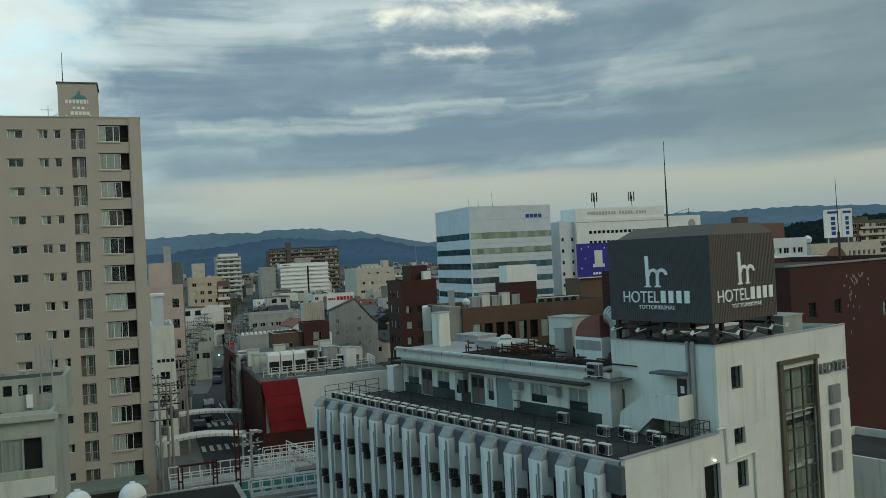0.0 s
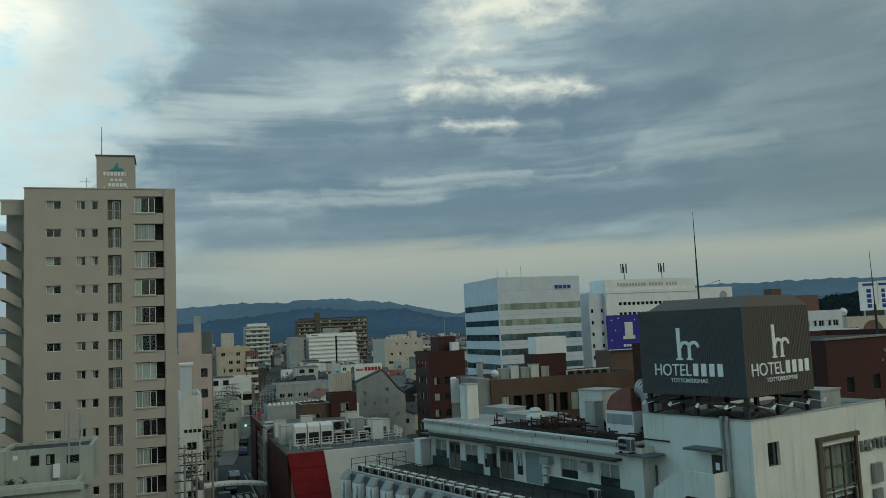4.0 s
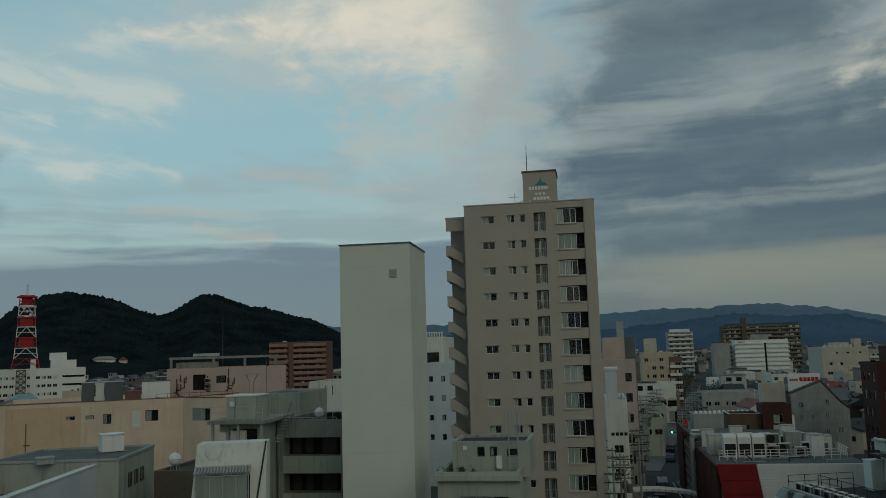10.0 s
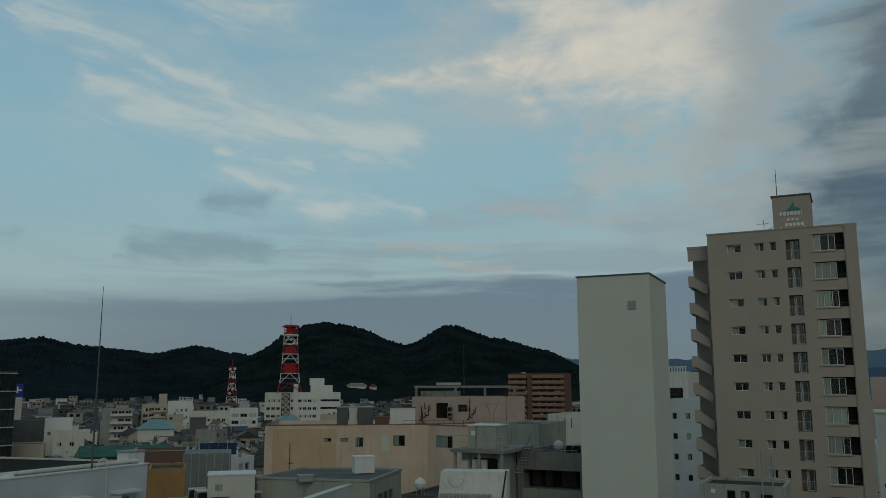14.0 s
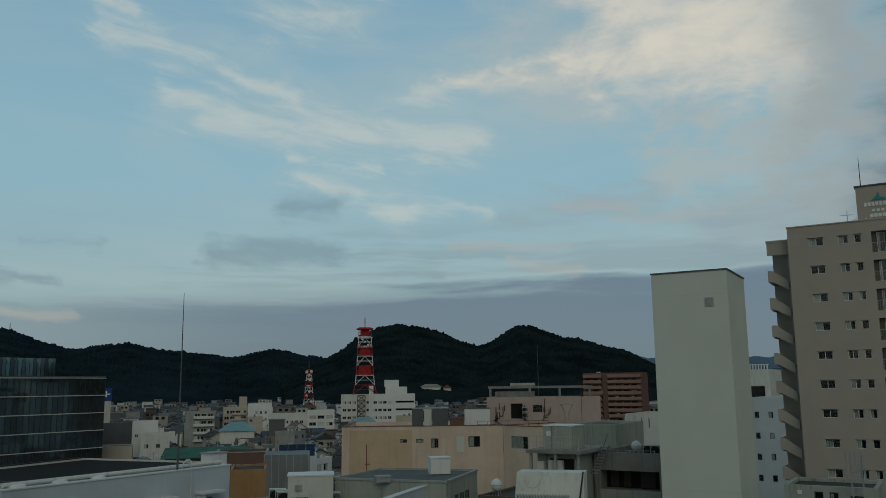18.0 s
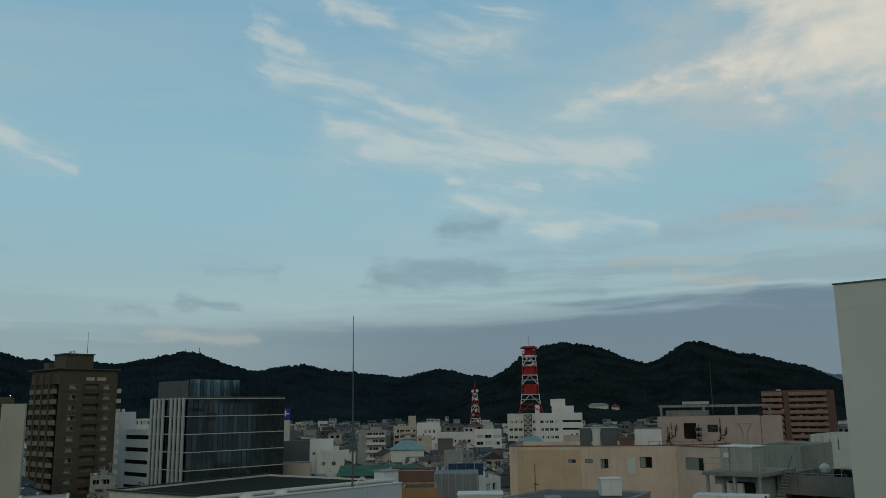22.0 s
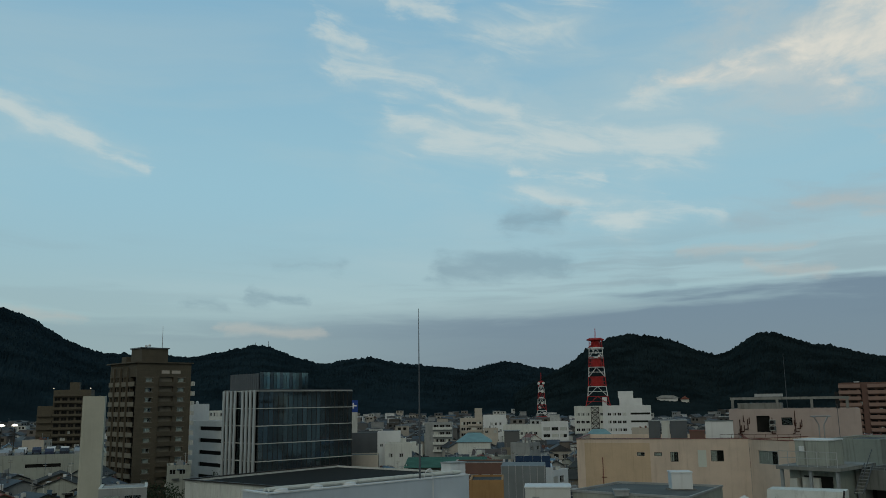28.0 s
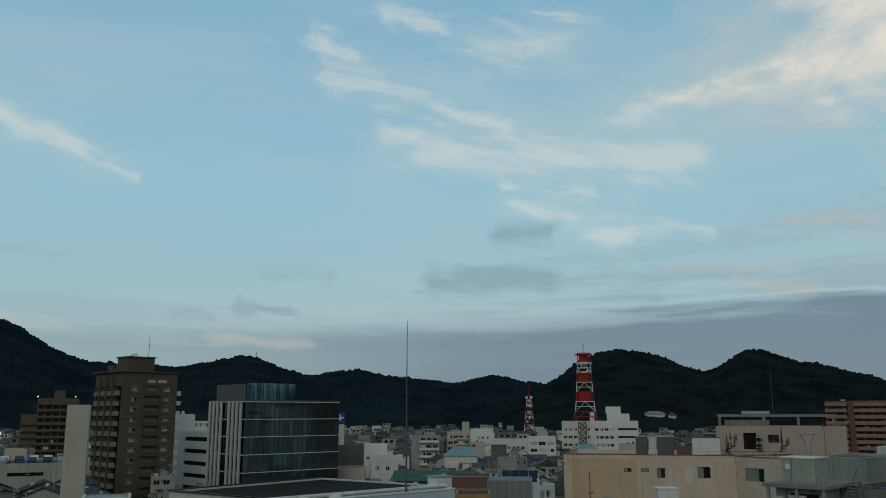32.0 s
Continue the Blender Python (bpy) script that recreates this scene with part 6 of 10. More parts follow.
def plaza_hotel():
    w, d = 47.0, 16.0
    t = thing("plaza_hotel", 216.8, 152.3, 0, GRID, "large white hotel with rows of small windows and a roof sign", "hotel")
    holes = []
    for z in (28.6, 25.4, 22.2, 19.0, 15.8, 12.6):
        holes += [(4.5 + k * 1.6, 5.7 + k * 1.6, z, z + 0.95) for k in range(22)]
    bm, back = bmesh.new(), bmesh.new()
    wall_face(bm, back, "F", w, d, 0, 33.4, holes, 0.35)
    for f in "LRB":
        wall_face(bm, back, f, w, d, 0, 33.4, [], 0.3)
    bm.faces.new([bm.verts.new(p) for p in ((0, 0, 33.4), (w, 0, 33.4), (w, d, 33.4), (0, d, 33.4))])
    part("wall", bm, M_WHITE2, t)
    part("room", back, M_DARK, t)
    boxes("sign_storey", M_WHITE2, t, (0.0, 33.0, 0.3, 10, 33.41, 36.7))
    boxes("band", M_GREY, t, (0, 33, -0.05, -0.003, 32.2, 32.4))
    for k in range(21):
        if k not in (10, 16):
            boxes("sign_bar", M_SAND, t, (4.5 + k * 1.05, 5.2 + k * 1.05, 0.18, 0.298, 34.6, 35.6))
    b = bmesh.new()
    side_prism(b, [(43.4 + 1.4 * math.cos(q * math.tau / 18), 30.6 + 1.5 * math.sin(q * math.tau / 18)) for q in range(18)], -0.12, -0.004)
    part("round_emblem", b, M_GREY, t)
    bl = bmesh.new()
    rod(bl, (36.0, 4, 33.4), (45.5, 4, 35.8), 0.06)
    rod(bl, (45.5, 4, 33.4), (45.5, 4, 35.9), 0.08)
    part("roof_frame", bl, M_IRON, t)
    boxes("wing", M_COOL, t, (-5.2, -0.01, 1.5, 10, 0, 32.6))
    for k in range(7):
        for x in (-4.6, -1.2):
            boxes("wing_window", M_DARK, t, (x, x + 0.7, 1.44, 1.497, 5 + k * 3.6, 6.1 + k * 3.6))
    for x in (10.0, 24.0):
        b = bmesh.new()
        rod(b, (x, 5, 36.7), (x, 5, 41.0), 0.12)
        for k in range(5):
            a = k * math.tau / 5
            rod(b, (x + 0.9 * math.cos(a), 5 + 0.9 * math.sin(a), 39.0), (x + 0.9 * math.cos(a), 5 + 0.9 * math.sin(a), 42.0), 0.16)
            rod(b, (x, 5, 40.0), (x + 0.9 * math.cos(a), 5 + 0.9 * math.sin(a), 40.0), 0.05)
        part("phone_aerial", b, M_IRON, t)


plaza_hotel()
t = thing("blue_billboard", 122.7, 86.2, 0, GRID, "deep blue billboard with pale spots on a brown roof house", "billboard")
boxes("board", M_BLUE, t, (0, 11.5, 0, 0.4, 18.9, 24.9))
boxes("edge", M_WHITE, t, (-0.05, 11.5, -0.06, 0.0, 18.75, 18.9))
for x, z in ((0.8, 24.0), (1.5, 22.2), (0.7, 20.5), (5.5, 24.0), (6.6, 23.2), (2.2, 24.3)):
    b = bmesh.new()
    side_prism(b, [(x + 0.17 * math.cos(k * math.tau / 8) * (1 if k % 2 else 0.45), z + 0.17 * math.sin(k * math.tau / 8) * (1 if k % 2 else 0.45)) for k in range(8)], -0.02, -0.003)
    part("pale_spot", b, M_LETTER, t)
boxes("pale_shape", M_WHITE, t, (3.0, 5.4, -0.03, -0.004, 20.6, 21.2), (3.4, 5.0, -0.031, -0.005, 21.2, 23.6))
boxes("sign_bar", M_LETTER, t, *[(3.0 + k * 0.55, 3.4 + k * 0.55, -0.03, -0.004, 19.3, 19.7) for k in range(5)])
boxes("roof_house", M_BROWN, t, (0.5, 11.0, 0.5, 6, 0, 18.7))

t = building("brown_long_office", 69.3, 64.9, GRID, 19.5, 12, 17.9, M_BROWN, "long dark brown office with tall bronze windows", [("F", 1.2, 1.45, 11, 13.9, 3, 1, 1.05, 2.1, "fixed"), ("F", 1.2, 1.45, 11, 10.4, 3, 1, 1.05, 2.1, "fixed")], M_ROOFD, sash=M_FRAME)
boxes("end_pier", M_CONC, t, (-1.5, -0.01, 0.3, 6, 0, 18.1))
building("roof_brick_room", 76.6, 64.2, GRID, 3.9, 3.5, 20.4, M_BRICK, "brick roof room carrying a white panel", [], M_ROOFD, base=17)
t = thing("white_roof_panel", 76.5, 64.1, 20.42, GRID, "blank white board on a brick roof room", "panel")
boxes("panel", M_WHITE2, t, (0, 4.0, 0.0, 2.2, 0, 2.0))
p = (71.2, 66.0)
sphere_tank(p[0], p[1], 17.6, 0.45)
for k in range(5):
    q = town(45.6 + k * 1.1, 90.2)
    ac_unit(q[0], q[1], 17.3, GRID, 1.5, "machines on the brown office roof")
for k in range(5):
    q = town(36.8 + k * 1.3, 90.8)
    roof_box("roof_cabinet", q[0], q[1], 17.3, GRID, 1.0, 0.9, 1.6 + 0.3 * (k % 2), M_UNIT if k % 2 else M_GREY, "pale machine cabinet on a dark roof", "roof cabinet")
t = building("red_brown_flats", 345.0, 159.3, GRID, 25.7, 14, 31.2, M_TERRA, "distant red-brown apartment block with balcony bands", [("F", 1.0, 4.0, 4, 4.0, 2.9, 9, 2.8, 1.8, "far")])
balcony_rows(t, "F", 25.7, 14, 0.3, 17.0, 3.4, 2.9, 9, M_TERRA, 1.2)
boxes("roof_room", M_BROWN, t, (3, 8, 2, 7, 30.5, 34.4))
building("white_banded_office", 156.9, 65.4, GRID, 12, 14, 20.4, M_WHITE2, "white office with dark window bands under a deep eave", [("F", 0.4, 2.3, 5, 16.6, 3.6, 1, 2.1, 1.7, "bars2"), ("F", 0.4, 2.3, 5, 12.8, 3.6, 1, 2.1, 1.7, "bars2"), ("F", 0.4, 2.3, 5, 9.0, 3.6, 1, 2.1, 1.7, "bars2")], M_ROOFL, coping=M_WHITE2)
building("pale_roof_cabin", 190.0, 84.0, GRID, 16, 10, 24.2, M_COOL, "pale block with roof rails and a sign board", [("F", 0.6, 2.1, 7, 20.5, 3.6, 1, 1.6, 1.4, "far")], M_ROOFL)


def arch_office():
    t = building("arched_office", 243.7, 90.7, GRID, 26.0, 14, 22.0, M_SAND, "sand-coloured office with a large arched recess", [("F", 13.5, 1.9, 6, 18.2, 3.2, 1, 1.0, 1.5, "far"), ("F", 13.5, 1.9, 6, 14.6, 3.2, 1, 1.0, 1.5, "far"), ("F", 1.0, 1.9, 2, 17.0, 3, 1, 1.0, 2.2, "far")], M_ROOFL)
    b = bmesh.new()
    side_prism(b, [(5.2, 8)] + [(8.9 - 3.7 * math.cos(math.pi * k / 14), 17.2 + 3.7 * math.sin(math.pi * k / 14)) for k in range(15)] + [(12.6, 8)], -0.3, -0.004)
    part("arch", b, M_TERRA, t)
    for k in range(3):
        boxes("arch_balcony", M_SAND, t, (5.6, 12.2, -0.8, -0.31, 10 + k * 3.2, 11 + k * 3.2))
    sphere_tank(247.5, 93.0, 21.4, 1.1)


arch_office()
t = thing("hotel_sign_tower", 263.8, 93.8, 0, GRID - 12, "tall white two-sided sign tower with dark blue markings", "sign")
boxes("board", M_WHITE2, t, (0, 5.6, 0, 0.6, 23.6, 32.2))
boxes("board", M_WHITE2, t, (5.75, 9.2, 0.0, 0.6, 23.6, 32.4), place=None)
boxes("sign_bar", M_NAVY, t, *[(2.1, 3.5, -0.06, -0.004, 24.4 + k * 1.5, 25.5 + k * 1.5) for k in range(4)], (1.0, 4.6, -0.06, -0.004, 31.0, 31.7))
boxes("sign_bar", M_NAVY, t, *[(6.9, 8.0, -0.06, -0.004, 24.4 + k * 1.5, 25.5 + k * 1.5) for k in range(4)], (6.1, 8.8, -0.06, -0.004, 31.0, 31.7))
boxes("stand", M_STEEL, t, (1, 1.3, 0.1, 0.4, 0, 23.6), (7.6, 7.9, 0.1, 0.4, 0, 23.6))
t = building("brown_flats", 380.2, 124.4, GRID, 22, 14, 30.5, M_UMBER, "distant brown apartment block with balconies", [("F", 1.0, 3.6, 6, 4.0, 2.9, 9, 2.4, 1.8, "far")])
balcony_rows(t, "F", 22, 14, 4.3, 21.6, 3.4, 2.9, 9, M_SAND, 1.2)
boxes("roof_room", M_UMBER, t, (8, 12, 2, 7, 30.0, 32.0))


def brick_block():
    t = building("brick_wall_block", 66.9, 26.7, -9.0, 34, 20, 21.7, M_BRICK, "large dark red-brown brick block with flaking patches", [("F", 2.6, 4.0, 2, 17.4, 3, 1, 1.1, 1.3, "fixed"), ("F", 15.0, 4.0, 3, 16.6, 3, 1, 1.1, 1.3, "fixed")], M_ROOFD, sash=M_FRAME)
    rr = random.Random(5)
    for k in range(30):
        u, z = 10.3 + rr.gauss(0, 0.9), 20.7 - abs(rr.gauss(0, 1.6))
        b = bmesh.new()
        n = 7
        side_prism(b, [(u + rr.uniform(0.03, 0.16) * math.cos(q * math.tau / n), z + rr.uniform(0.05, 0.22) * math.sin(q * math.tau / n)) for q in range(n)], -0.006, -0.002)
        part("flaked_patch", b, M_CONC, t)
    b = bmesh.new()
    rod(b, (13.6, 3.0, 21.3), (13.6, 3.0, 24.4), 0.12)
    rod(b, (13.6, 3.0, 24.4), (13.45, 3.0, 29.4), 0.05, 0.02)
    part("mast", b, M_IRON, t)
    boxes("roof_ledge", M_CONC, t, (-0.2, 34, -0.15, 0.3, 21.703, 21.85))


brick_block()
t = building("white_low_annex", 60.5, 17.2, -9.0, 9, 8, 8.7, M_WHITE, "low white annex with a window beside the brick block", [("F", 3.4, 3, 1, 7.2, 3, 1, 1.6, 1.4, "slide")], M_ROOFD)


# ---------------------------------------------------------------- the red shop building and its roof plant
def red_building():
    ox, oy = town(13.8, 104.0)
    t = thing("red_shop_building", ox, oy, 0, GRID, "dark red shop building with white siding and roof machines", "building")
    w, d, top = 17.5, 46.0, 9.3
    boxes("wall", M_GREY, t, (0.4, w, 0.4, d, 0, top - 0.3))
    boxes("roof", M_ROOF, t, (0.3, w, 0.3, d, top - 0.299, top - 0.1))
    rf = bmesh.new()
    side_prism(rf, [(1.0, 3.2), (5.3, 3.2), (4.4, top + 0.3), (0.0, top + 0.3)], 0.0, 0.38)
    part("red_facade", rf, M_RED, t)
    for k in range(3):
        boxes("facade_rail", M_RED, t, (0.75 - k * 0.25, 5.0 - k * 0.25, -0.07, -0.003, 4.6 + k * 1.6, 4.75 + k * 1.6))
    for k in range(18):
        boxes("siding_board", M_WHITE2, t, (5.32 - 0.9 * k / 18, w, 0.0, 0.36, 3.4 + k * 0.345, 3.73 + k * 0.345))
    boxes("facade_base", M_BRICK, t, (0, w, 0.1, 0.39, 0, 3.18))
    boxes("flank", M_MAROON, t, (0.0, 0.38, 0.4, 20, 0, top))
    fl = bmesh.new()
    for k in range(14):
        bx(fl, -0.06, -0.002, 22 + k * 1.3, 22.15 + k * 1.3, 1.0, top - 0.4)
    for k in range(6):
        bx(fl, -0.07, -0.001, 22, 39.5, 1.2 + k * 1.4, 1.3 + k * 1.4)
    part("flank_grid", fl, M_STEEL, t)
    boxes("flank_glass", M_GLASSB, t, (0.05, 0.1, 22, 39.4, 1, top - 0.4))
    boxes("red_portal", M_MAROON, t, (-0.25, 0.3, 36.0, 44.8, 0, top + 1.2), (-0.25, 0.2, 21.61, 35.99, top + 0.5, top + 1.2))
    for k in range(4):
        boxes("portal_seam", M_DGREY, t, (-0.27, -0.252, 41.1 + k * 0.9, 41.16 + k * 0.9, 0.2, top + 1.1))
    pb = bmesh.new()
    rod(pb, (-0.4, 21.0, 0), (-0.4, 21.0, top + 1.2), 0.36, sides=10)
    rod(pb, (-0.4, 21.0, top + 1.2), (2.4, 24.5, top + 1.3), 0.36, sides=10)
    rod(pb, (0.2, 27.0, top + 0.2), (0.2, 27.0, top + 1.5), 0.22, sides=8)
    rod(pb, (0.2, 27.0, top + 1.5), (3.0, 27.5, top + 1.5), 0.22, sides=8)
    part("duct", pb, M_STEEL, t)
    # roof plant
    rr = random.Random(11)
    for k in range(3):
        q = Matrix.Translation((ox, oy, 0)) @ pose(0, 0, 0, 0, 0, GRID) @ Vector((2.2 + k * 1.75, 9.0, top - 0.1))
        m = thing("roof_cabinet", q.x, q.y, q.z, GRID, "white rounded machine cabinet with dark intake", "roof cabinet", "cabinets on the red shop roof")
        b = bmesh.new()
        side = [(0, 0), (2.0, 0), (2.0, 2.5), (1.6, 2.85), (0.4, 2.85), (0, 2.5)]
        a_ = [b.verts.new((0, y, z)) for y, z in side]
        c_ = [b.verts.new((1.6, y, z)) for y, z in side]
        b.faces.new(a_)
        b.faces.new(c_[::-1])
        for i in range(6):
            b.faces.new((a_[i], a_[(i + 1) % 6], c_[(i + 1) % 6], c_[i]))
        part("casing", b, M_WHITE2, m)
        boxes("intake", M_BLACK, m, (0.15, 1.45, -0.03, -0.003, 0.3, 1.7))
    for k, (u, v, s) in enumerate(((8.2, 9.5, 2.0), (8.2, 9.5, 2.0), (10.0, 12.0, 2.0), (13.2, 13.0, 2.0), (14.8, 12.6, 2.0), (6.0, 14.0, 2.0), (11.5, 9.2, 1.8))):
        q = Matrix.Translation((ox, oy, 0)) @ pose(0, 0, 0, 0, 0, GRID) @ Vector((u, v, top - 0.1 + (1.5 if k == 1 else 0)))
        ac_unit(q.x, q.y, q.z, GRID, s, "machines on the red shop roof")
    for u, v, ww, dd, h, mt in ((13.0, 9.8, 1.5, 1.3, 2.6, M_WHITE2), (0.8, 12.0, 3.0, 3.0, 2.4, M_WHITE), (4.4, 13.0, 1.6, 1.6, 2.2, M_UNIT), (15.0, 16.0, 2.0, 2.0, 1.8, M_UNIT), (7.5, 18.0, 3.5, 2.0, 1.6, M_WHITE), (11.5, 17.0, 2.0, 2.0, 2.2, M_GREY)):
        q = Matrix.Translation((ox, oy, 0)) @ pose(0, 0, 0, 0, 0, GRID) @ Vector((u, v, top - 0.1))
        roof_box("roof_cabinet", q.x, q.y, q.z, GRID, ww, dd, h, mt, "pale machine cabinet on the red shop roof", "roof cabinet")
    for k in range(14):
        q = Matrix.Translation((ox, oy, 0)) @ pose(0, 0, 0, 0, 0, GRID) @ Vector((1.0 + (k % 7) * 2.3 + rr.uniform(-0.4, 0.4), 20.5 + (k // 7) * 5.0 + rr.uniform(-1, 1), top - 0.1))
        if k % 3:
            ac_unit(q.x, q.y, q.z, GRID + rr.uniform(-4, 4), 1.9, "machines on the red shop roof")
        else:
            roof_box("roof_cabinet", q.x, q.y, q.z, GRID, 1.7, 1.4, rr.uniform(1.4, 2.4), M_UNIT, "cream machine cabinet on the red shop roof", "roof cabinet")
    pw = thing("roof_pipework", *(Matrix.Translation((ox, oy, 0)) @ pose(0, 0, 0, 0, 0, GRID) @ Vector((0.6, 3.0, top - 0.1))), GRID, "grey pipes and cable trays across the shop roof", "pipes")
    for k in range(26):
        b = bmesh.new()
        u, v, z = rr.uniform(0.5, 13), rr.uniform(0.5, 14), rr.uniform(0.12, 0.5)
        if k % 2:
            rod(b, (u, v, z), (u + rr.uniform(1.5, 4), v + rr.uniform(-0.2, 0.2), z), 0.09)
        else:
            rod(b, (u, v, z), (u + rr.uniform(-0.2, 0.2), v + rr.uniform(2, 6), z), 0.09)
        rod(b, (u, v, 0), (u, v, z), 0.07)
        part("pipe", b, M_STEEL if k % 3 else M_IRON, pw)
    G_ = Matrix.Translation((ox, oy, 0)) @ pose(0, 0, 0, 0, 0, GRID)
    railing("roof_rail", [(G_ @ Vector(p))[:2] for p in ((1.2, 6.5, 0), (16.8, 8.0, 0), (17.2, 14.0, 0))], 1.2, M_TWHITE, "white tube railing round a roof plant", 1.0, top - 0.1, 3, thick=0.05)


red_building()


# ---------------------------------------------------------------- arcade hoops, walkways and poles on the street
def hoop(r0, r1, s, z, wide=2.2):
    x, y = town(r0, s)
    t = thing("arcade_canopy", x, y, 0, GRID, "white curved canopy arching over the street", "canopy", "canopies over the street")
    n = 14
    L = r1 - r0
    b = bmesh.new()
    top = [(L * k / n, z + 0.55 * math.sin(math.pi * k / n)) for k in range(n + 1)]
    bot = [(x_, z_ - 0.3) for x_, z_ in top[::-1]]
    side_prism(b, top + bot, -wide / 2, wide / 2)
    part("roof_shell", b, M_TWHITE, t)
    for k in range(n):
        boxes("rib", M_STEEL, t, (L * k / n + 0.1, L * k / n + 0.2, -wide / 2 - 0.08, -wide / 2 - 0.004, z - 0.3 + 0.55 * math.sin(math.pi * k / n), z + 0.05 + 0.55 * math.sin(math.pi * k / n)))
    for u in (0.2, L - 0.4):
        boxes("post", M_STEEL, t, (u, u + 0.2, -0.2, 0.2, 0, z + 0.2))
    return t


hoop(1.2, 12.6, 117.0, 4.3, 2.4)
hoop(1.2, 11.2, 101.0, 4.3, 2.4)


def utility_pole(r, s, h=11.0, lamp=False):
    x, y = town(r, s)
    t = thing("utility_pole", x, y, 0, GRID, "concrete utility pole with cross arms and a transformer", "utility pole", "poles along the street")
    b = bmesh.new()
    rod(b, (0, 0, 0), (0, 0, h), 0.17, 0.11, 8)
    part("pole", b, M_CONC, t)
    for z in (h - 0.4, h - 1.3, h - 2.4):
        boxes("cross_arm", M_IRON, t, (-1.0, 1.0, -0.06, 0.06, z, z + 0.1))
        for x_ in (-0.9, -0.4, 0.4, 0.9):
            b = bmesh.new()
            lathe(b, [(0.05, 0), (0.07, 0.08), (0.04, 0.2)], x_, 0, z + 0.1, 6)
            part("insulator", b, M_GREY, t)
    b = bmesh.new()
    lathe(b, [(0.28, 0), (0.32, 0.1), (0.32, 0.8), (0.2, 0.95)], 0.45, 0, h - 3.9, 10)
    part("transformer", b, M_DGREY, t)
    return t


POLES = [(1.6, 90.0), (2.9, 95.0), (2.6, 100.0), (1.9, 106.0), (2.0, 113.0), (2.9, 120.0), (2.4, 128.0), (2.1, 137.0), (2.9, 141.0), (2.4, 146.0), (2.2, 156.0), (2.4, 166.0), (2.1, 178.0), (2.4, 190.0), (2.3, 203.0), (2.4, 216.0), (2.2, 231.0), (2.4, 246.0), (2.4, 280.0),
         (13.9, 166.0), (13.9, 179.0), (13.9, 192.0), (13.9, 206.0), (13.9, 220.0), (13.9, 250.0)]
KERB_POLES = [(5.4, 112.0), (6.2, 119.0), (5.1, 125.0), (6.1, 130.0), (6.4, 136.0), (5.6, 141.0), (6.3, 147.0), (6.0, 163.5), (5.2, 171.0), (6.2, 177.0), (5.6, 184.0), (6.1, 193.0), (5.5, 202.0), (6.1, 212.0)]
POLES = [(r + bend(s), s) for r, s in POLES + KERB_POLES]
for r, s in POLES:
    utility_pole(r, s, 11.0 + (s % 3) * 0.4)


def cables():
    t = thing("overhead_cables", *town(2.4, 128), 0, 0, "thin black cables slung between the poles", "cable")
    o = Vector((*town(2.4, 128), 0))
    for (ra, sa), (rb, sb) in [*zip(POLES[:18], POLES[1:19]), *zip(POLES[19:24], POLES[20:25]), *zip(POLES[25:38], POLES[26:39])]:
        for dr in (-0.9, -0.4, 0.0, 0.4, 0.9):
            b = bmesh.new()
            last = None
            for k in range(7):
                f = k / 6
                p = Vector((*town(ra + (rb - ra) * f + dr, sa + (sb - sa) * f), 10.6 - (2.4 if dr == 0.0 else 0.0) - 1.6 * f * (1 - f))) - o
                if last is not None:
                    rod(b, last, p, 0.032, sides=4)
                last = p
            part("cable", b, M_BLACK, t)


cables()


def traffic_signal(r, s, lens, z=6.0, rz=GRID):
    x, y = town(r, s)
    t = thing("traffic_signal", x, y, 0, rz, "traffic signal on a grey arm with one lens lit", "traffic signal")
    b = bmesh.new()
    rod(b, (0, 0, 0), (0, 0, z), 0.1)
    rod(b, (0, 0, z), (-1.8, 0, z + 0.2), 0.06)
    part("post", b, M_STEEL, t)
    boxes("housing", M_GREY, t, (-2.4, -1.2, -0.15, 0.1, z - 0.1, z + 0.35))
    for k in range(3):
        b = bmesh.new()
        side_prism(b, [(-2.2 + k * 0.4 + 0.15 * math.cos(q * math.tau / 10), z + 0.13 + 0.15 * math.sin(q * math.tau / 10)) for q in range(10)], -0.2, -0.152)
        on = (lens is L_GREEN and k == 0) or (lens is L_RED and k == 2)
        part("lens", b, lens if on else M_BLACK, t, "lit lens" if on else "")


traffic_signal(17.2, 175.1, L_GREEN)
traffic_signal(20.5, 192.6, L_GREEN)
traffic_signal(73.0, 236.0, L_RED)
traffic_signal(76.5, 236.0, L_RED)
x, y = town(4.2, 132.0)
t = thing("lit_shop_sign", x, y, 0, GRID, "upright glowing white shop sign with a red foot", "sign")
boxes("white_panel", L_SIGN, t, (0, 0.55, 0, 0.3, 5.0, 7.4))
boxes("red_panel", L_RED, t, (0, 0.55, 0, 0.3, 4.2, 4.98))
boxes("post", M_STEEL, t, (0.2, 0.35, 0.1, 0.2, 0, 4.19))


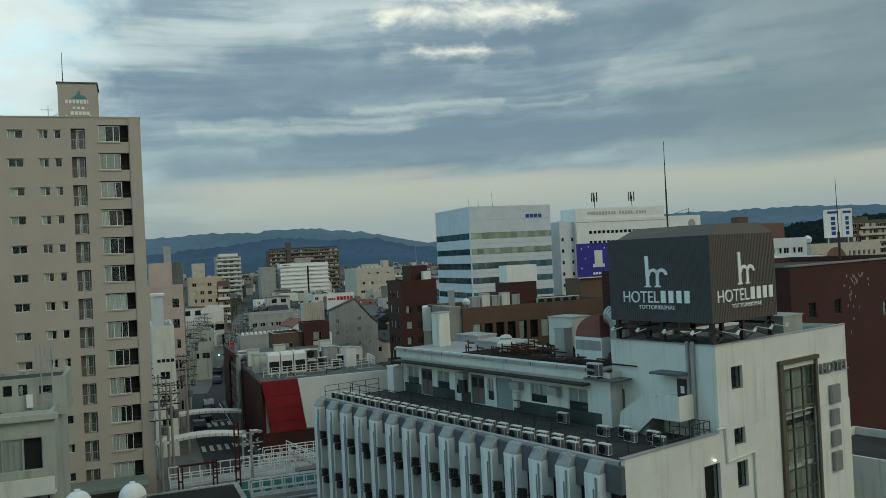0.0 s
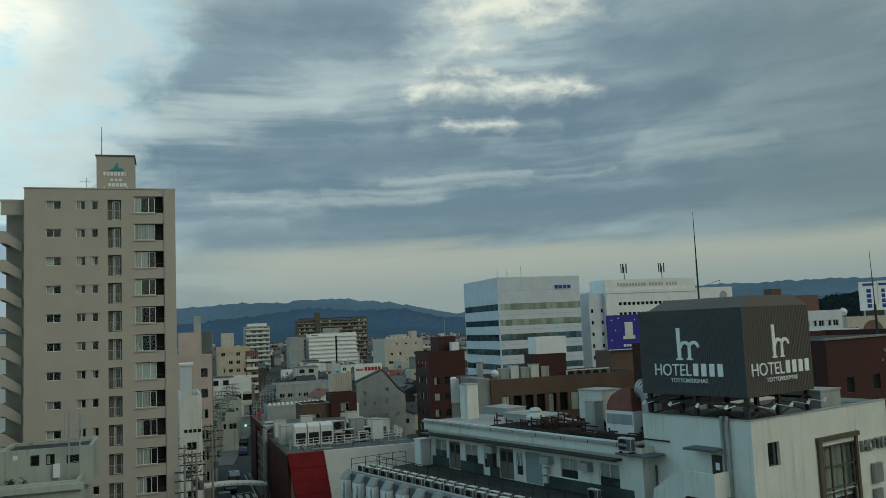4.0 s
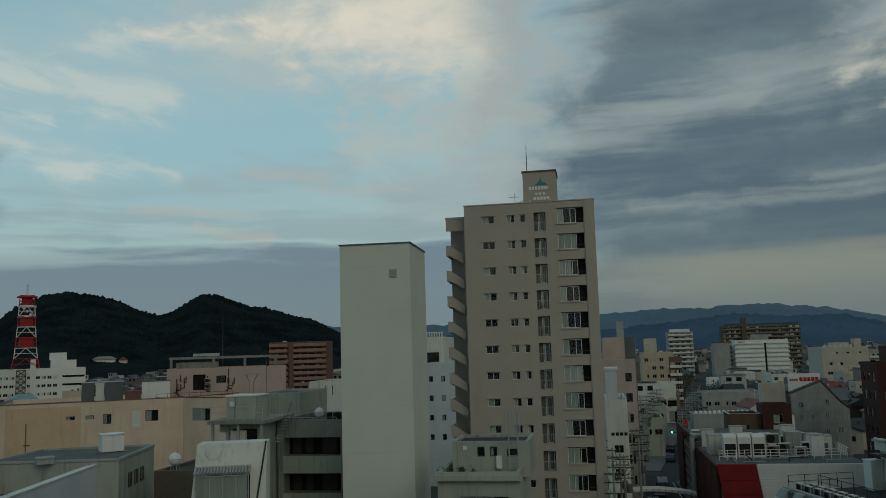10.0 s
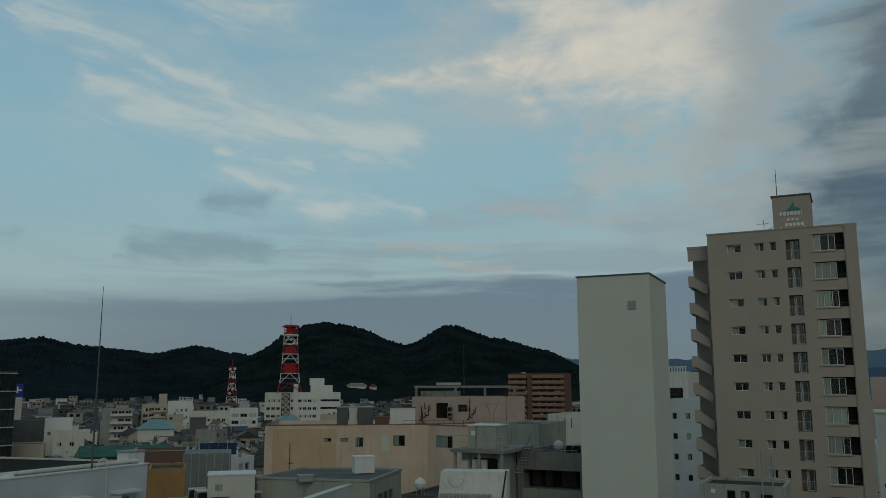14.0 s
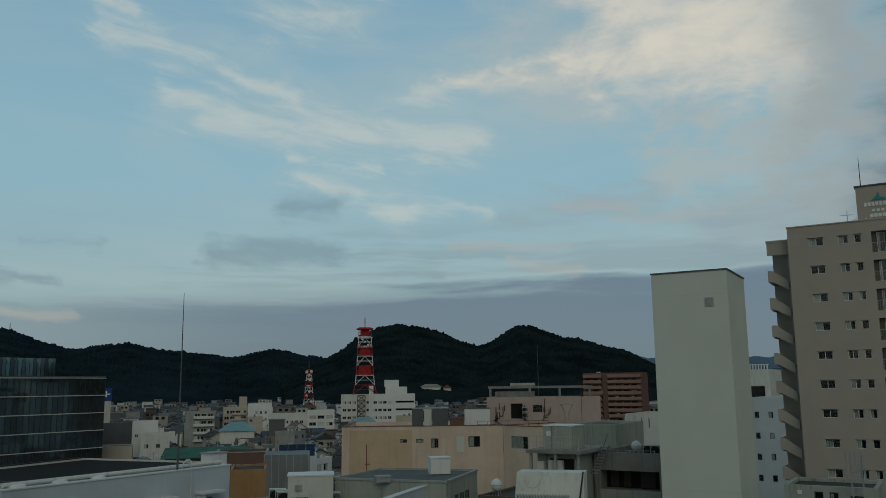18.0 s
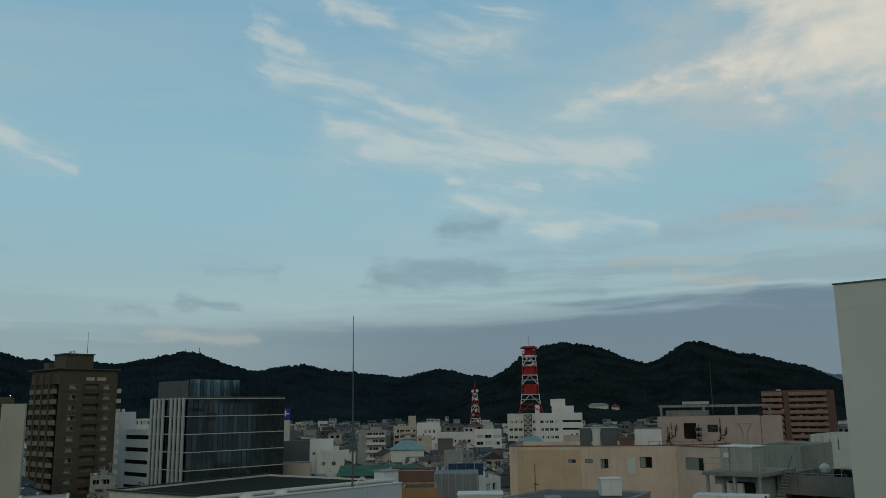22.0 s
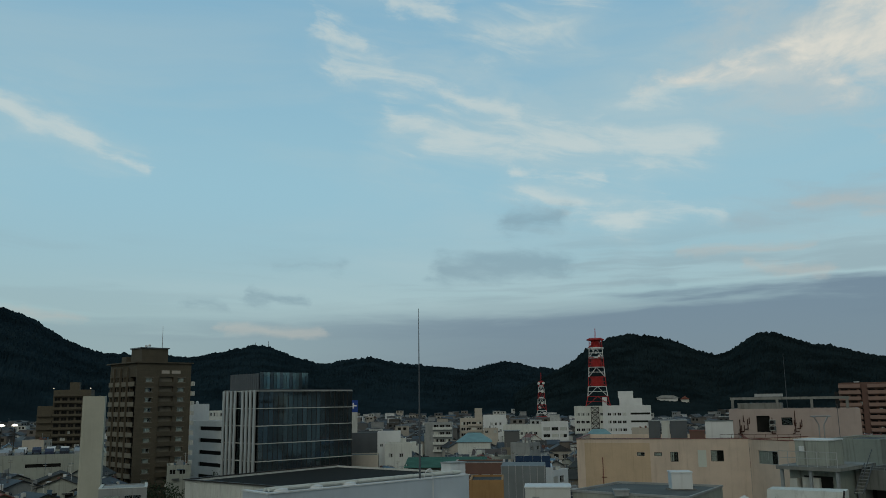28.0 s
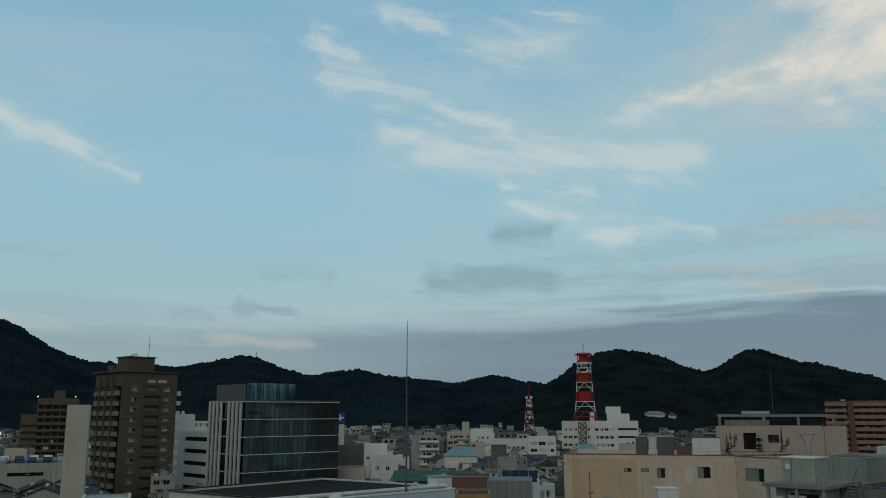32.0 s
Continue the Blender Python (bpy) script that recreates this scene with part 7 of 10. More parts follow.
def walkway(r0, r1, s0, s1, z, wall, label):
    x, y = town(r0, s0)
    t = thing("raised_walkway", x, y, 0, GRID, label, "walkway")
    w, d = r1 - r0, s1 - s0
    boxes("deck", M_ROOFL, t, (0, w, 0, d, z - 0.35, z))
    for a in (0.3, w - 0.6):
        boxes("post", M_STEEL, t, (a, a + 0.3, 0.4, 0.7, 0, z - 0.351), (a, a + 0.3, d - 0.7, d - 0.4, 0, z - 0.351))
    for yy in (0.02, d - 0.1):
        n = int(w / 0.9)
        for k in range(n + 1):
            boxes("rail_post", M_TWHITE, t, (w * k / n - 0.04, w * k / n + 0.04, yy, yy + 0.07, z + 0.003, z + 1.15))
        boxes("rail_bar", M_TWHITE, t, (0, w, yy - 0.004, yy + 0.075, z + 1.151, z + 1.23), (0, w, yy + 0.01, yy + 0.06, z + 0.25, z + 0.32))
        if wall:
            boxes("rail_panel", wall, t, (0.05, w - 0.05, yy + 0.022, yy + 0.045, z + 0.33, z + 1.12))
    return t


M_TURQ = surface("turquoise_panel", (0.10, 0.30, 0.32), 0.5, 0.1, 0.2)
walkway(2.0, 13.0, 78.0, 81.0, 4.6, None, "raised white-railed walkway across the street end")
walkway(3.5, 15.0, 71.0, 74.0, 4.2, M_TURQ, "raised walkway with turquoise rail panels")
walkway(9.0, 26.0, 84.5, 87.0, 3.4, None, "white-railed ramp in front of the red building")
walkway(9.0, 27.0, 76.0, 78.2, 2.6, None, "white-railed ramp in front of the red building")
walkway(7.0, 26.0, 66.0, 68.0, 3.6, None, "white-railed ramp near the hotel")
walkway(6.0, 24.0, 61.0, 62.6, 4.0, None, "white-railed ramp near the hotel")
walkway(12.0, 24.0, 90.5, 92.0, 3.0, None, "white-railed ramp in front of the red building")
walkway(8.0, 17.0, 69.2, 70.4, 5.2, None, "white-railed upper landing near the hotel")


def red_gantry(r, s, h, wide=0.35, rungs=True):
    x, y = town(r, s)
    t = thing("red_lattice_pole", x, y, 0, GRID, "dark red lattice pole with rungs and fittings", "pole")
    boxes("leg", M_MAROON, t, (0, 0.12, 0, 0.12, 0, h))
    boxes("leg", M_MAROON, t, (wide, wide + 0.12, 0, 0.12, 0, h))
    for k in range(int(h / 0.9)):
        boxes("rung", M_MAROON, t, (0.121, wide - 0.001, 0.02, 0.09, 0.5 + k * 0.9, 0.62 + k * 0.9))
    return t


red_gantry(7.1, 72.5, 10.8)
red_gantry(5.1, 70.5, 8.4, 0.3)
red_gantry(2.4, 70.5, 8.0, 0.3)
x, y = town(2.5, 70.6)
t = thing("red_cross_beam", x, y, 8.02, GRID, "dark red beam between two lattice poles", "beam")
boxes("beam", M_MAROON, t, (0, 3.0, 0, 0.16, 0, 0.16))
x, y = town(7.6, 73.2)
t = thing("pole_fittings", x, y, 8.6, GRID, "cluster of white insulators and cable boxes on a pole", "insulators")
rr = random.Random(21)
for k in range(22):
    b = bmesh.new()
    p = Vector((rr.uniform(0.2, 1.7), rr.uniform(-0.3, 0.3), rr.uniform(-0.6, 1.4)))
    rod(b, p, p + Vector((rr.uniform(0.12, 0.3), 0, rr.uniform(-0.12, 0.12))), rr.uniform(0.05, 0.09))
    part("insulator", b, M_TWHITE if k % 3 else M_STEEL, t)
boxes("arm", M_STEEL, t, (-0.5, 2.0, -0.05, 0.05, 0.1, 0.2), (-0.5, 2.0, -0.05, 0.05, 1.0, 1.1), (0.9, 1.1, -0.08, 0.12, -8.6, 1.3))


x, y = town(13.0, 80.5)
t = thing("white_footbridge_stair", x, y, 0, GRID, "white-railed steel stair running down between the ramps", "stair")
for k in range(16):
    boxes("step", M_ROOFL, t, (0.42 * k, 0.42 * k + 0.4, -0.5 * k, -0.5 * k + 1.6, 5.6 - 0.18 * k, 5.68 - 0.18 * k))
for dv in (0.0, 1.6):
    b = bmesh.new()
    for zz in (0.5, 1.1):
        rod(b, (0, dv, 5.6 + zz), (6.7, dv - 8.0, 2.75 + zz), 0.05, sides=5)
    part("handrail", b, M_TWHITE, t)
    for k in range(9):
        b = bmesh.new()
        rod(b, (0.84 * k, dv - 1.0 * k, 5.6 - 0.36 * k), (0.84 * k, dv - 1.0 * k, 6.7 - 0.36 * k), 0.04, sides=5)
        part("baluster", b, M_TWHITE, t)
b = bmesh.new()
rod(b, (3.3, -3.2, 0), (3.3, -3.2, 4.15), 0.15)
part("post", b, M_STEEL, t)
# low roof under the window with two ball tanks
t = building("near_low_roof", 8.5, 37.0, -24.0, 13, 8, 12.6, M_CONC, "low stained concrete building with a dark roof", [], M_ROOFK, 0.05)
for a in (-24.66, -21.44):
    d_ = 41.0
    sphere_tank(-math.sin(radians(a)) * d_, math.cos(radians(a)) * d_, 12.56, 0.6)


# ---------------------------------------------------------------- grey house in front of the apartment tower
def grey_house():
    t = building("grey_corner_house", 14.1, 53.2, GRID, 5.3, 9, 16.1, M_GRIME, "pale grey three-storey house with a roof room and planted ledge", [("F", 1.4, 3, 1, 12.7, 3, 1, 3.2, 1.9, "bars2"), ("F", 0.3, 3, 1, 9.3, 3, 1, 4.6, 2.0, "bars3"), ("F", 0.3, 3, 1, 5.9, 3, 1, 3.6, 2.4, "open"), ("F", 0.3, 3, 1, 2.2, 3, 1, 3.6, 2.6, "open")], M_ROOFD, 0.35, curtains=1.0)
    boxes("roof_ledge", M_GRIME, t, (-0.25, 5.5, -0.35, -0.004, 15.6, 15.95))
    boxes("balcony_panel", M_WHITE, t, (0.05, 5.25, -0.9, -0.78, 11.4, 12.4), (0.05, 5.25, -0.779, -0.004, 11.35, 11.45))
    r = building("grey_roof_room", 15.75, 55.3, GRID, 5.2, 4.5, 17.75, M_GRIME, "pale grey roof room with three small windows", [("F", 1.7, 0.85, 2, 16.75, 3, 1, 0.5, 0.65, "fixed"), ("F", 3.7, 0.85, 1, 16.75, 3, 1, 0.75, 0.5, "fixed")], M_ROOFD, 0.2, base=15.4, sash=M_FRAME)
    boxes("vent_plate", M_WHITE2, r, (0.75, 1.0, -0.05, -0.004, 17.2, 17.45))
    b = bmesh.new()
    for x_ in (3.9, 4.5):
        for y_ in (-0.7, -0.3):
            rod(b, (x_, y_, 15.8), (x_, y_, 19.7), 0.03)
    for k in range(9):
        rod(b, (3.9, -0.7, 16.0 + k * 0.45), (4.5, -0.7, 16.0 + k * 0.45), 0.02)
        rod(b, (4.5, -0.7, 16.0 + k * 0.45), (4.5, -0.3, 16.3 + k * 0.4), 0.02)
    part("lattice_mast", b, M_STEEL, r)
    b = bmesh.new()
    for k in range(5):
        rod(b, (3.7 + k * 0.25, -0.9, 18.2), (3.7 + k * 0.25, -0.9, 19.9), 0.035)
    part("phone_aerial", b, M_STEEL, r)
    boxes("wall_box", M_WHITE2, r, (3.0, 3.35, -0.3, -0.004, 16.0, 16.8))
    rr = random.Random(31)
    for k in range(7):
        x_, y_ = 14.6 + rr.uniform(0, 4.2), 54.4 - rr.uniform(0, 0.6) - 0.25 * k * 0.5
        p = thing("potted_plant", x_, y_, 15.75, 0, "small shrub in a clay pot on the roof ledge", "plant", "pots on the ledge")
        b = bmesh.new()
        lathe(b, [(0.1, 0), (0.15, 0.25)], sides=8)
        part("pot", b, M_TERRA, p)
        b = bmesh.new()
        for q in range(40):
            c = Vector((rr.gauss(0, 0.12), rr.gauss(0, 0.12), 0.35 + rr.gauss(0, 0.1)))
            v = [b.verts.new(c + Vector((rr.uniform(-0.07, 0.07), rr.uniform(-0.07, 0.07), rr.uniform(-0.07, 0.07)))) for _ in range(3)]
            b.faces.new(v)
        part("leaves", b, M_LEAF, p)


grey_house()
building("blue_white_flats", 36.6, 146.5, GRID, 6.5, 14, 21.5, M_PALEBLUE, "pale blue-white block with small windows", [("F", 1.2, 2.2, 2, 8, 3.4, 4, 0.7, 1.0, "fixed"), ("R", 1, 2.5, 3, 8, 3.4, 4, 0.9, 1.1, "fixed")], M_ROOFL, sash=M_FRAME)
t = building("balustraded_block", 36.8, 162.0, GRID, 8, 14, 26.4, M_WHITE, "white block with a balustraded roof terrace", [("F", 0.8, 3.5, 2, 20.4, 3.6, 1, 2.8, 3.0, "fixed")], M_ROOFL)
for k in range(16):
    boxes("baluster", M_WHITE2, t, (0.1 + k * 0.5, 0.3 + k * 0.5, 0.02, 0.2, 26.403, 27.2))
boxes("balustrade_rail", M_WHITE2, t, (0, 8, 0.0, 0.22, 27.203, 27.35))


# ---------------------------------------------------------------- roofs beside the blank tower
def concrete_frame_house():
    t = building("concrete_frame_house", 5.2, 69.8, GRID, 5.7, 8, 18.65, M_CONC, "raw concrete house with deep dark balconies", [("F", 0.55, 1, 1, 15.8, 2.9, 1, 4.75, 1.45, "open"), ("F", 0.55, 1, 1, 12.9, 2.9, 1, 4.75, 1.55, "open"), ("F", 0.55, 1, 1, 10.0, 2.9, 1, 4.75, 1.55, "open")], M_ROOFD, 0.35, recess=1.4)
    for k in range(3):
        boxes("balcony_panel", M_GRIME, t, (0.5, 5.4, -0.12, -0.004, 14.45 - 2.9 * k, 15.8 - 2.9 * k))
        for a, b in ((0.9, 1.6), (2.0, 2.6), (3.4, 4.6)):
            boxes("balcony_door", M_FRAME, t, (a, b, 1.25, 1.3, 15.85 - 2.9 * k, 17.1 - 2.9 * k))
    b = bmesh.new()
    rod(b, (5.55, -0.12, 0), (5.55, -0.12, 18.6), 0.05)
    part("drain_pipe", b, M_TWHITE, t)
    q = town(-20.0, 66.6)
    sphere_tank(8.6, 69.6, 18.35, 0.4)
    for k in range(2):
        ac_unit(9.6 + k * 0.5, 68.9 - k * 0.3, 18.3, GRID, 1.3, "machines on the concrete house roof")
    railing("roof_rail", [(6.2, 69.8), (9.8, 68.1)], 0.5, M_STEEL, "low steel pipe rail on a roof", 0.9, 18.3, 1)


concrete_frame_house()


def lean_to_house():
    t = thing("lean_to_house", -1.0, 49.6, 0, -8.0, "white house with a leaning upper wall and a corrugated window awning", "house")
    w = 4.1
    b = bmesh.new()
    side = [(-0.9, 0), (2.4, 0), (2.4, 19.0), (0.3, 19.05), (-0.35, 17.2), (-0.9, 15.0)]
    a_ = [b.verts.new((0.25 * (1 if z > 17 else 0), y, z)) for y, z in side]
    c_ = [b.verts.new((w, y, z)) for y, z in side]
    b.faces.new(a_)
    b.faces.new(c_[::-1])
    for i in range(6):
        b.faces.new((a_[i], a_[(i + 1) % 6], c_[(i + 1) % 6], c_[i]))
    part("wall", b, M_WHITE, t)
    aw = bmesh.new()
    for k in range(18):
        x = 0.3 + k * 0.17
        rod(aw, (x, -0.95, 17.55), (x, 0.0, 17.85), 0.075, sides=6)
    part("awning", aw, M_STEEL, t, "corrugated grey awning")
    # near-black sheet stands for the shade behind the awning window
    boxes("window_recess", M_DARK, t, (0.35, 3.25, -0.75, -0.70, 16.1, 17.45))
    window(t, Matrix.Translation((0.4, -0.96, 16.1)), 2.8, 1.35, "bars3", 0.98, M_ALU)
    b = bmesh.new()
    rod(b, (3.85, -0.3, 17.6), (4.05, 0.3, 19.1), 0.05)
    rod(b, (3.4, -0.98, 14.6), (3.85, -0.35, 17.6), 0.05)
    part("drain_pipe", b, M_IRON, t)
    c = thing("coil_cable", -0.3, 49.6, 18.2, GRID, "thin cable hanging on the white wall", "cable")
    b = bmesh.new()
    for k in range(10):
        p, q = math.pi * k / 10, math.pi * (k + 1) / 10
        rod(b, (0.5 - 0.5 * math.cos(p), 0, 0.5 - 0.5 * math.sin(p)), (0.5 - 0.5 * math.cos(q), 0, 0.5 - 0.5 * math.sin(q)), 0.012, sides=4)
    part("loop", b, M_GREY, c)
    ac_unit(0.0, 48.7, 15.35, GRID, 1.0, "machines on the lean-to house")


lean_to_house()


def stair_platform():
    t = thing("plant_platform", 0.3, 68.0, 0, GRID, "grey steel platform house with machines and an outside stair", "building")
    boxes("wall", M_GRIME, t, (0.2, 3.5, 0.5, 6, 0, 18.75))
    boxes("platform", M_CONC, t, (-0.3, 4.3, -0.6, 6, 18.75, 19.0))
    boxes("post", M_STEEL, t, (-0.1, 0.1, -0.4, -0.2, 0, 18.74), (2.0, 2.2, -0.4, -0.2, 0, 18.74), (3.9, 4.1, -0.4, -0.2, 0, 18.74))
    boxes("duct", M_UNIT, t, (0.45, 1.0, -0.15, 0.45, 15.5, 18.1))
    # near-black plate on the wall stands for the dark inside of an opening
    boxes("opening", M_DARK, t, (1.3, 3.3, 0.44, 0.495, 17.1, 18.3))
    boxes("cabinet", M_UNIT, t, (1.6, 2.2, 0.1, 0.45, 15.9, 16.9), (2.4, 2.9, 0.1, 0.45, 15.9, 16.8), (1.3, 2.5, 0.05, 0.4, 17.1, 18.2))
    boxes("meter", M_DARK, t, (1.8, 2.0, 0.03, 0.098, 16.4, 16.6))
    q = (1.25, 69.2)
    b = roof_box("machine_hut", 1.2, 68.6, 19.0, GRID, 2.5, 2.4, 1.75, M_GRIME, "pale square machine hut on the platform", "machine hut", M_WHITE2)
    boxes("vent", M_WHITE2, b, (0.35, 0.7, -0.15, -0.004, 1.0, 1.35))
    for k in range(4):
        boxes("panel_seam", M_GREY, b, (0.3 + k * 0.62, 0.32 + k * 0.62, -0.012, -0.002, 0.05, 1.7))
    railing("platform_rail", [(0.0, 67.6), (3.8, 65.8)], 1.05, M_STEEL, "grey steel rail round the platform", 0.7, 19.0, 2)
    st = thing("outside_stair", 4.3, 66.2, 0, GRID, "grey steel outside stair beside the platform", "stair")
    for k in range(9):
        boxes("step", M_GREY, st, (0.0, 0.6, 1.2 + 0.25 * k, 1.44 + 0.25 * k, 17.2 + 0.21 * k, 17.25 + 0.21 * k))
    b = bmesh.new()
    rod(b, (0, 1.2, 17.2), (0, 3.5, 19.1), 0.04)
    rod(b, (0.6, 1.2, 17.2), (0.6, 3.5, 19.1), 0.04)
    rod(b, (0.6, 1.2, 18.2), (0.6, 3.5, 20.1), 0.03)
    rod(b, (0.3, 1.15, 0), (0.3, 1.15, 17.2), 0.07)
    part("stringer", b, M_DGREY, st)


stair_platform()
building("green_grey_hall", 4.0, 80.0, GRID, 4.3, 8, 20.4, M_GRIME, "plain green-grey windowless hall", [], M_ROOF, 0.2)
t = building("white_stair_house", 10.6, 94.5, GRID, 4.2, 8, 20.8, M_WHITE, "white stair house with a dark door and tall slots", [("F", 0.9, 1, 1, 18.0, 3, 1, 0.6, 1.5, "fixed"), ("F", 1.8, 0.8, 2, 19.3, 3, 1, 0.12, 1.1, "open")], M_ROOF, sash=M_FRAME)


# ---------------------------------------------------------------- the faded orange building
def orange_building():
    ox, oy, rz = -21.6, 97.6, 6.0
    t = building("orange_building", ox, oy, rz, 18.8, 14, 19.4, M_ORANGE, "faded orange rendered building with a long blank front", [("F", 6.75, 1.9, 2, 17.55, 3, 1, 0.85, 0.4, "fixed"), ("F", 10.4, 1, 1, 16.95, 3, 1, 0.85, 1.05, "bars3"), ("F", 14.75, 1, 1, 17.0, 3, 1, 1.35, 1.2, "slide")], M_ROOF, 0.5, sash=M_FRAME, coping=M_TILER, curtains=1.0)
    boxes("shutter", M_SLAB, t, (13.35, 14.25, -0.05, -0.004, 16.4, 18.2))
    b = bmesh.new()
    rod(b, (2.9, -0.08, 12.5), (2.9, -0.08, 17.4), 0.05)
    rod(b, (2.7, -0.08, 15.2), (3.3, -0.08, 15.2), 0.05)
    part("drain_pipe", b, M_TILER, t)
    boxes("stained_bay", M_OCHRE, t, (0.9, 6.7, -0.02, -0.003, 0.2, 19.0), (6.7, 8.2, -0.02, -0.003, 0.2, 17.5), (6.7, 8.2, -0.02, -0.003, 18.0, 19.0), (7.65, 8.2, -0.021, -0.003, 17.501, 17.999))
    c, s = math.cos(radians(rz)), math.sin(radians(rz))
    bxp, byp = ox + 18.8 * c, oy + 18.8 * s
    t2 = building("orange_side_wing", bxp + 0.03, byp - 0.03, -42.0, 5.4, 9, 19.38, M_ORANGE, "angled side wing of the orange building", [("F", 1.2, 1, 1, 16.85, 3, 1, 2.6, 1.4, "slide")], M_ROOF, 0.5, coping=M_TILER, curtains=1.0)
    # roof room with portal beams
    p = building("pink_roof_room", -5.2, 109.0, -3.0, 14.4, 8, 22.5, M_PINK, "pale pink roof room with pipes and rusty fittings", [("F", 3.1, 1, 1, 19.8, 3, 1, 1.5, 1.9, "open"), ("F", 5.9, 1, 1, 20.6, 3, 1, 1.2, 0.9, "slide")], M_ROOFD, 0.3, base=18.5, sash=M_FRAME)
    boxes("portal", M_CONC, p, (0.3, 0.6, 0.5, 0.8, 22.5, 23.6), (5.4, 5.7, 0.5, 0.8, 22.5, 23.6), (9.2, 9.5, 0.5, 0.8, 22.5, 23.6), (13.0, 13.3, 0.5, 0.8, 22.5, 23.6), (0.2, 13.4, 0.45, 0.85, 23.603, 23.9), (1.0, 6, 0.9, 5, 22.5, 23.2))
    boxes("beam", M_STEEL, p, (3.0, 6.2, 1.2, 1.8, 23.95, 24.3))
    boxes("chimney", M_BLACK, p, (11.9, 12.3, 0.6, 1.0, 22.5, 24.4))
    rr = random.Random(8)
    for k in range(16):
        b = bmesh.new()
        u = rr.choice((1.2, 1.7, 2.2, 7.4, 7.8, 4.9, 8.1)) + rr.uniform(-0.15, 0.15)
        z = rr.uniform(19.2, 21.0)
        rod(b, (u, -0.1, z), (u, -0.1, z + rr.uniform(0.5, 1.8)), 0.05)
        rod(b, (u, -0.1, z), (u + rr.uniform(-0.5, 0.5), -0.12, z), 0.05)
        part("pipe", b, M_RUST, p)
    for u, z in ((4.9, 19.9), (4.9, 20.6)):
        q = Matrix.Translation((-5.2, 109.0, 0)) @ pose(0, 0, 0, 0, 0, -3) @ Vector((u, -0.3, z))
        ac_unit(q.x, q.y, q.z, -3, 0.9, "machines on the roof room")
    m = bmesh.new()
    rod(m, (6.6, 2.0, 22.4), (6.6, 2.0, 29.2), 0.045, 0.02)
    part("aerial", m, M_DGREY, p)
    roof_box("roof_hut", -7.7, 104.0, 18.9, 4, 3.1, 2.2, 2.3, M_WHITE2, "small white roof hut with a lid", "roof hut", M_ROOF)
    for x_, w_ in ((-14.1, 1.3), (-12.6, 0.9), (-11.6, 1.9)):
        roof_box("roof_cabinet", x_, 103.2, 18.9, 5, w_, 1.5, 2.4, M_DGREY if w_ > 1 else M_UNIT, "dark slatted cooling cabinet", "roof cabinet", M_STEEL)
    roof_box("roof_cabinet", -9.4, 102.6, 18.9, 5, 1.7, 1.4, 1.25, M_TERRA, "red-brown roof cabinet on the orange block", "roof cabinet", M_TILER)
    railing("roof_rail", [(-6.0, 102.0), (2.5, 102.6)], 0.9, M_RUST, "rusty pipe rail on the orange roof", 1.2, 18.9, 2)
    # lattice stand and lamp on the platform in front
    s_ = thing("funnel_stand", 4.6, 100.5, 18.9, 0, "grey steel funnel-shaped stand", "stand")
    b = bmesh.new()
    for k in range(4):
        a = k * math.tau / 4 + 0.78
        rod(b, (0.35 * math.cos(a), 0.35 * math.sin(a), 0), (0.35 * math.cos(a), 0.35 * math.sin(a), 2.0), 0.05)
        rod(b, (0.35 * math.cos(a), 0.35 * math.sin(a), 2.0), (1.0 * math.cos(a), 1.0 * math.sin(a), 2.9), 0.05)
    for k in range(12):
        a, c_ = k * math.tau / 12, (k + 1) * math.tau / 12
        rod(b, (math.cos(a), math.sin(a), 2.9), (math.cos(c_), math.sin(c_), 2.9), 0.05)
    part("frame", b, M_STEEL, s_)
    m = thing("roof_mast", 6.2, 98.5, 18.5, 0, "thin steel aerial mast", "mast")
    b = bmesh.new()
    rod(b, (0, 0, 0), (0, 0, 4.6), 0.04, 0.03)
    part("pole", b, M_DGREY, m)


orange_building()

# ---------------------------------------------------------------- roofs below the window
def flat_grey_house():
    t = thing("flat_grey_house", 0, 0, 0, 0, "pale grey house with a dark green-grey flat roof", "house")
    pts = [(-14.2, 62.1), (-5.8, 59.8), (-4.1, 68.0), (-12.0, 69.1)]
    b = bmesh.new()
    prism(b, pts, 0, 17.3)
    part("wall", b, M_GRIME, t)
    b = bmesh.new()
    prism(b, [(-13.99, 62.21), (-5.93, 60.00), (-4.30, 67.87), (-11.88, 68.93)], 17.303, 17.34)
    part("roof", b, M_ROOF, t)
    for p, q in zip(pts, pts[1:] + pts[:1]):
        p, q = Vector((*p, 17.4)), Vector((*q, 17.4))
        b = bmesh.new()
        rod(b, p, q, 0.11, sides=4)
        part("roof_rim", b, M_ROOFL, t)
    d = (Vector((*pts[2], 0)) - Vector((*pts[1], 0))).normalized()
    n = Vector((d.y, -d.x, 0))
    for k in range(3):
        o = Vector((*pts[1], 15.3)) + d * (2.0 + k * 1.4) + n * 0.14
        window(t, Matrix(((d.x, -n.x, 0, o.x), (d.y, -n.y, 0, o.y), (0, 0, 1, o.z), (0, 0, 0, 1))), 0.75, 0.95, "slide", 0.5, M_FRAME)
    TAKEN.append((-8.5, 61, 6))


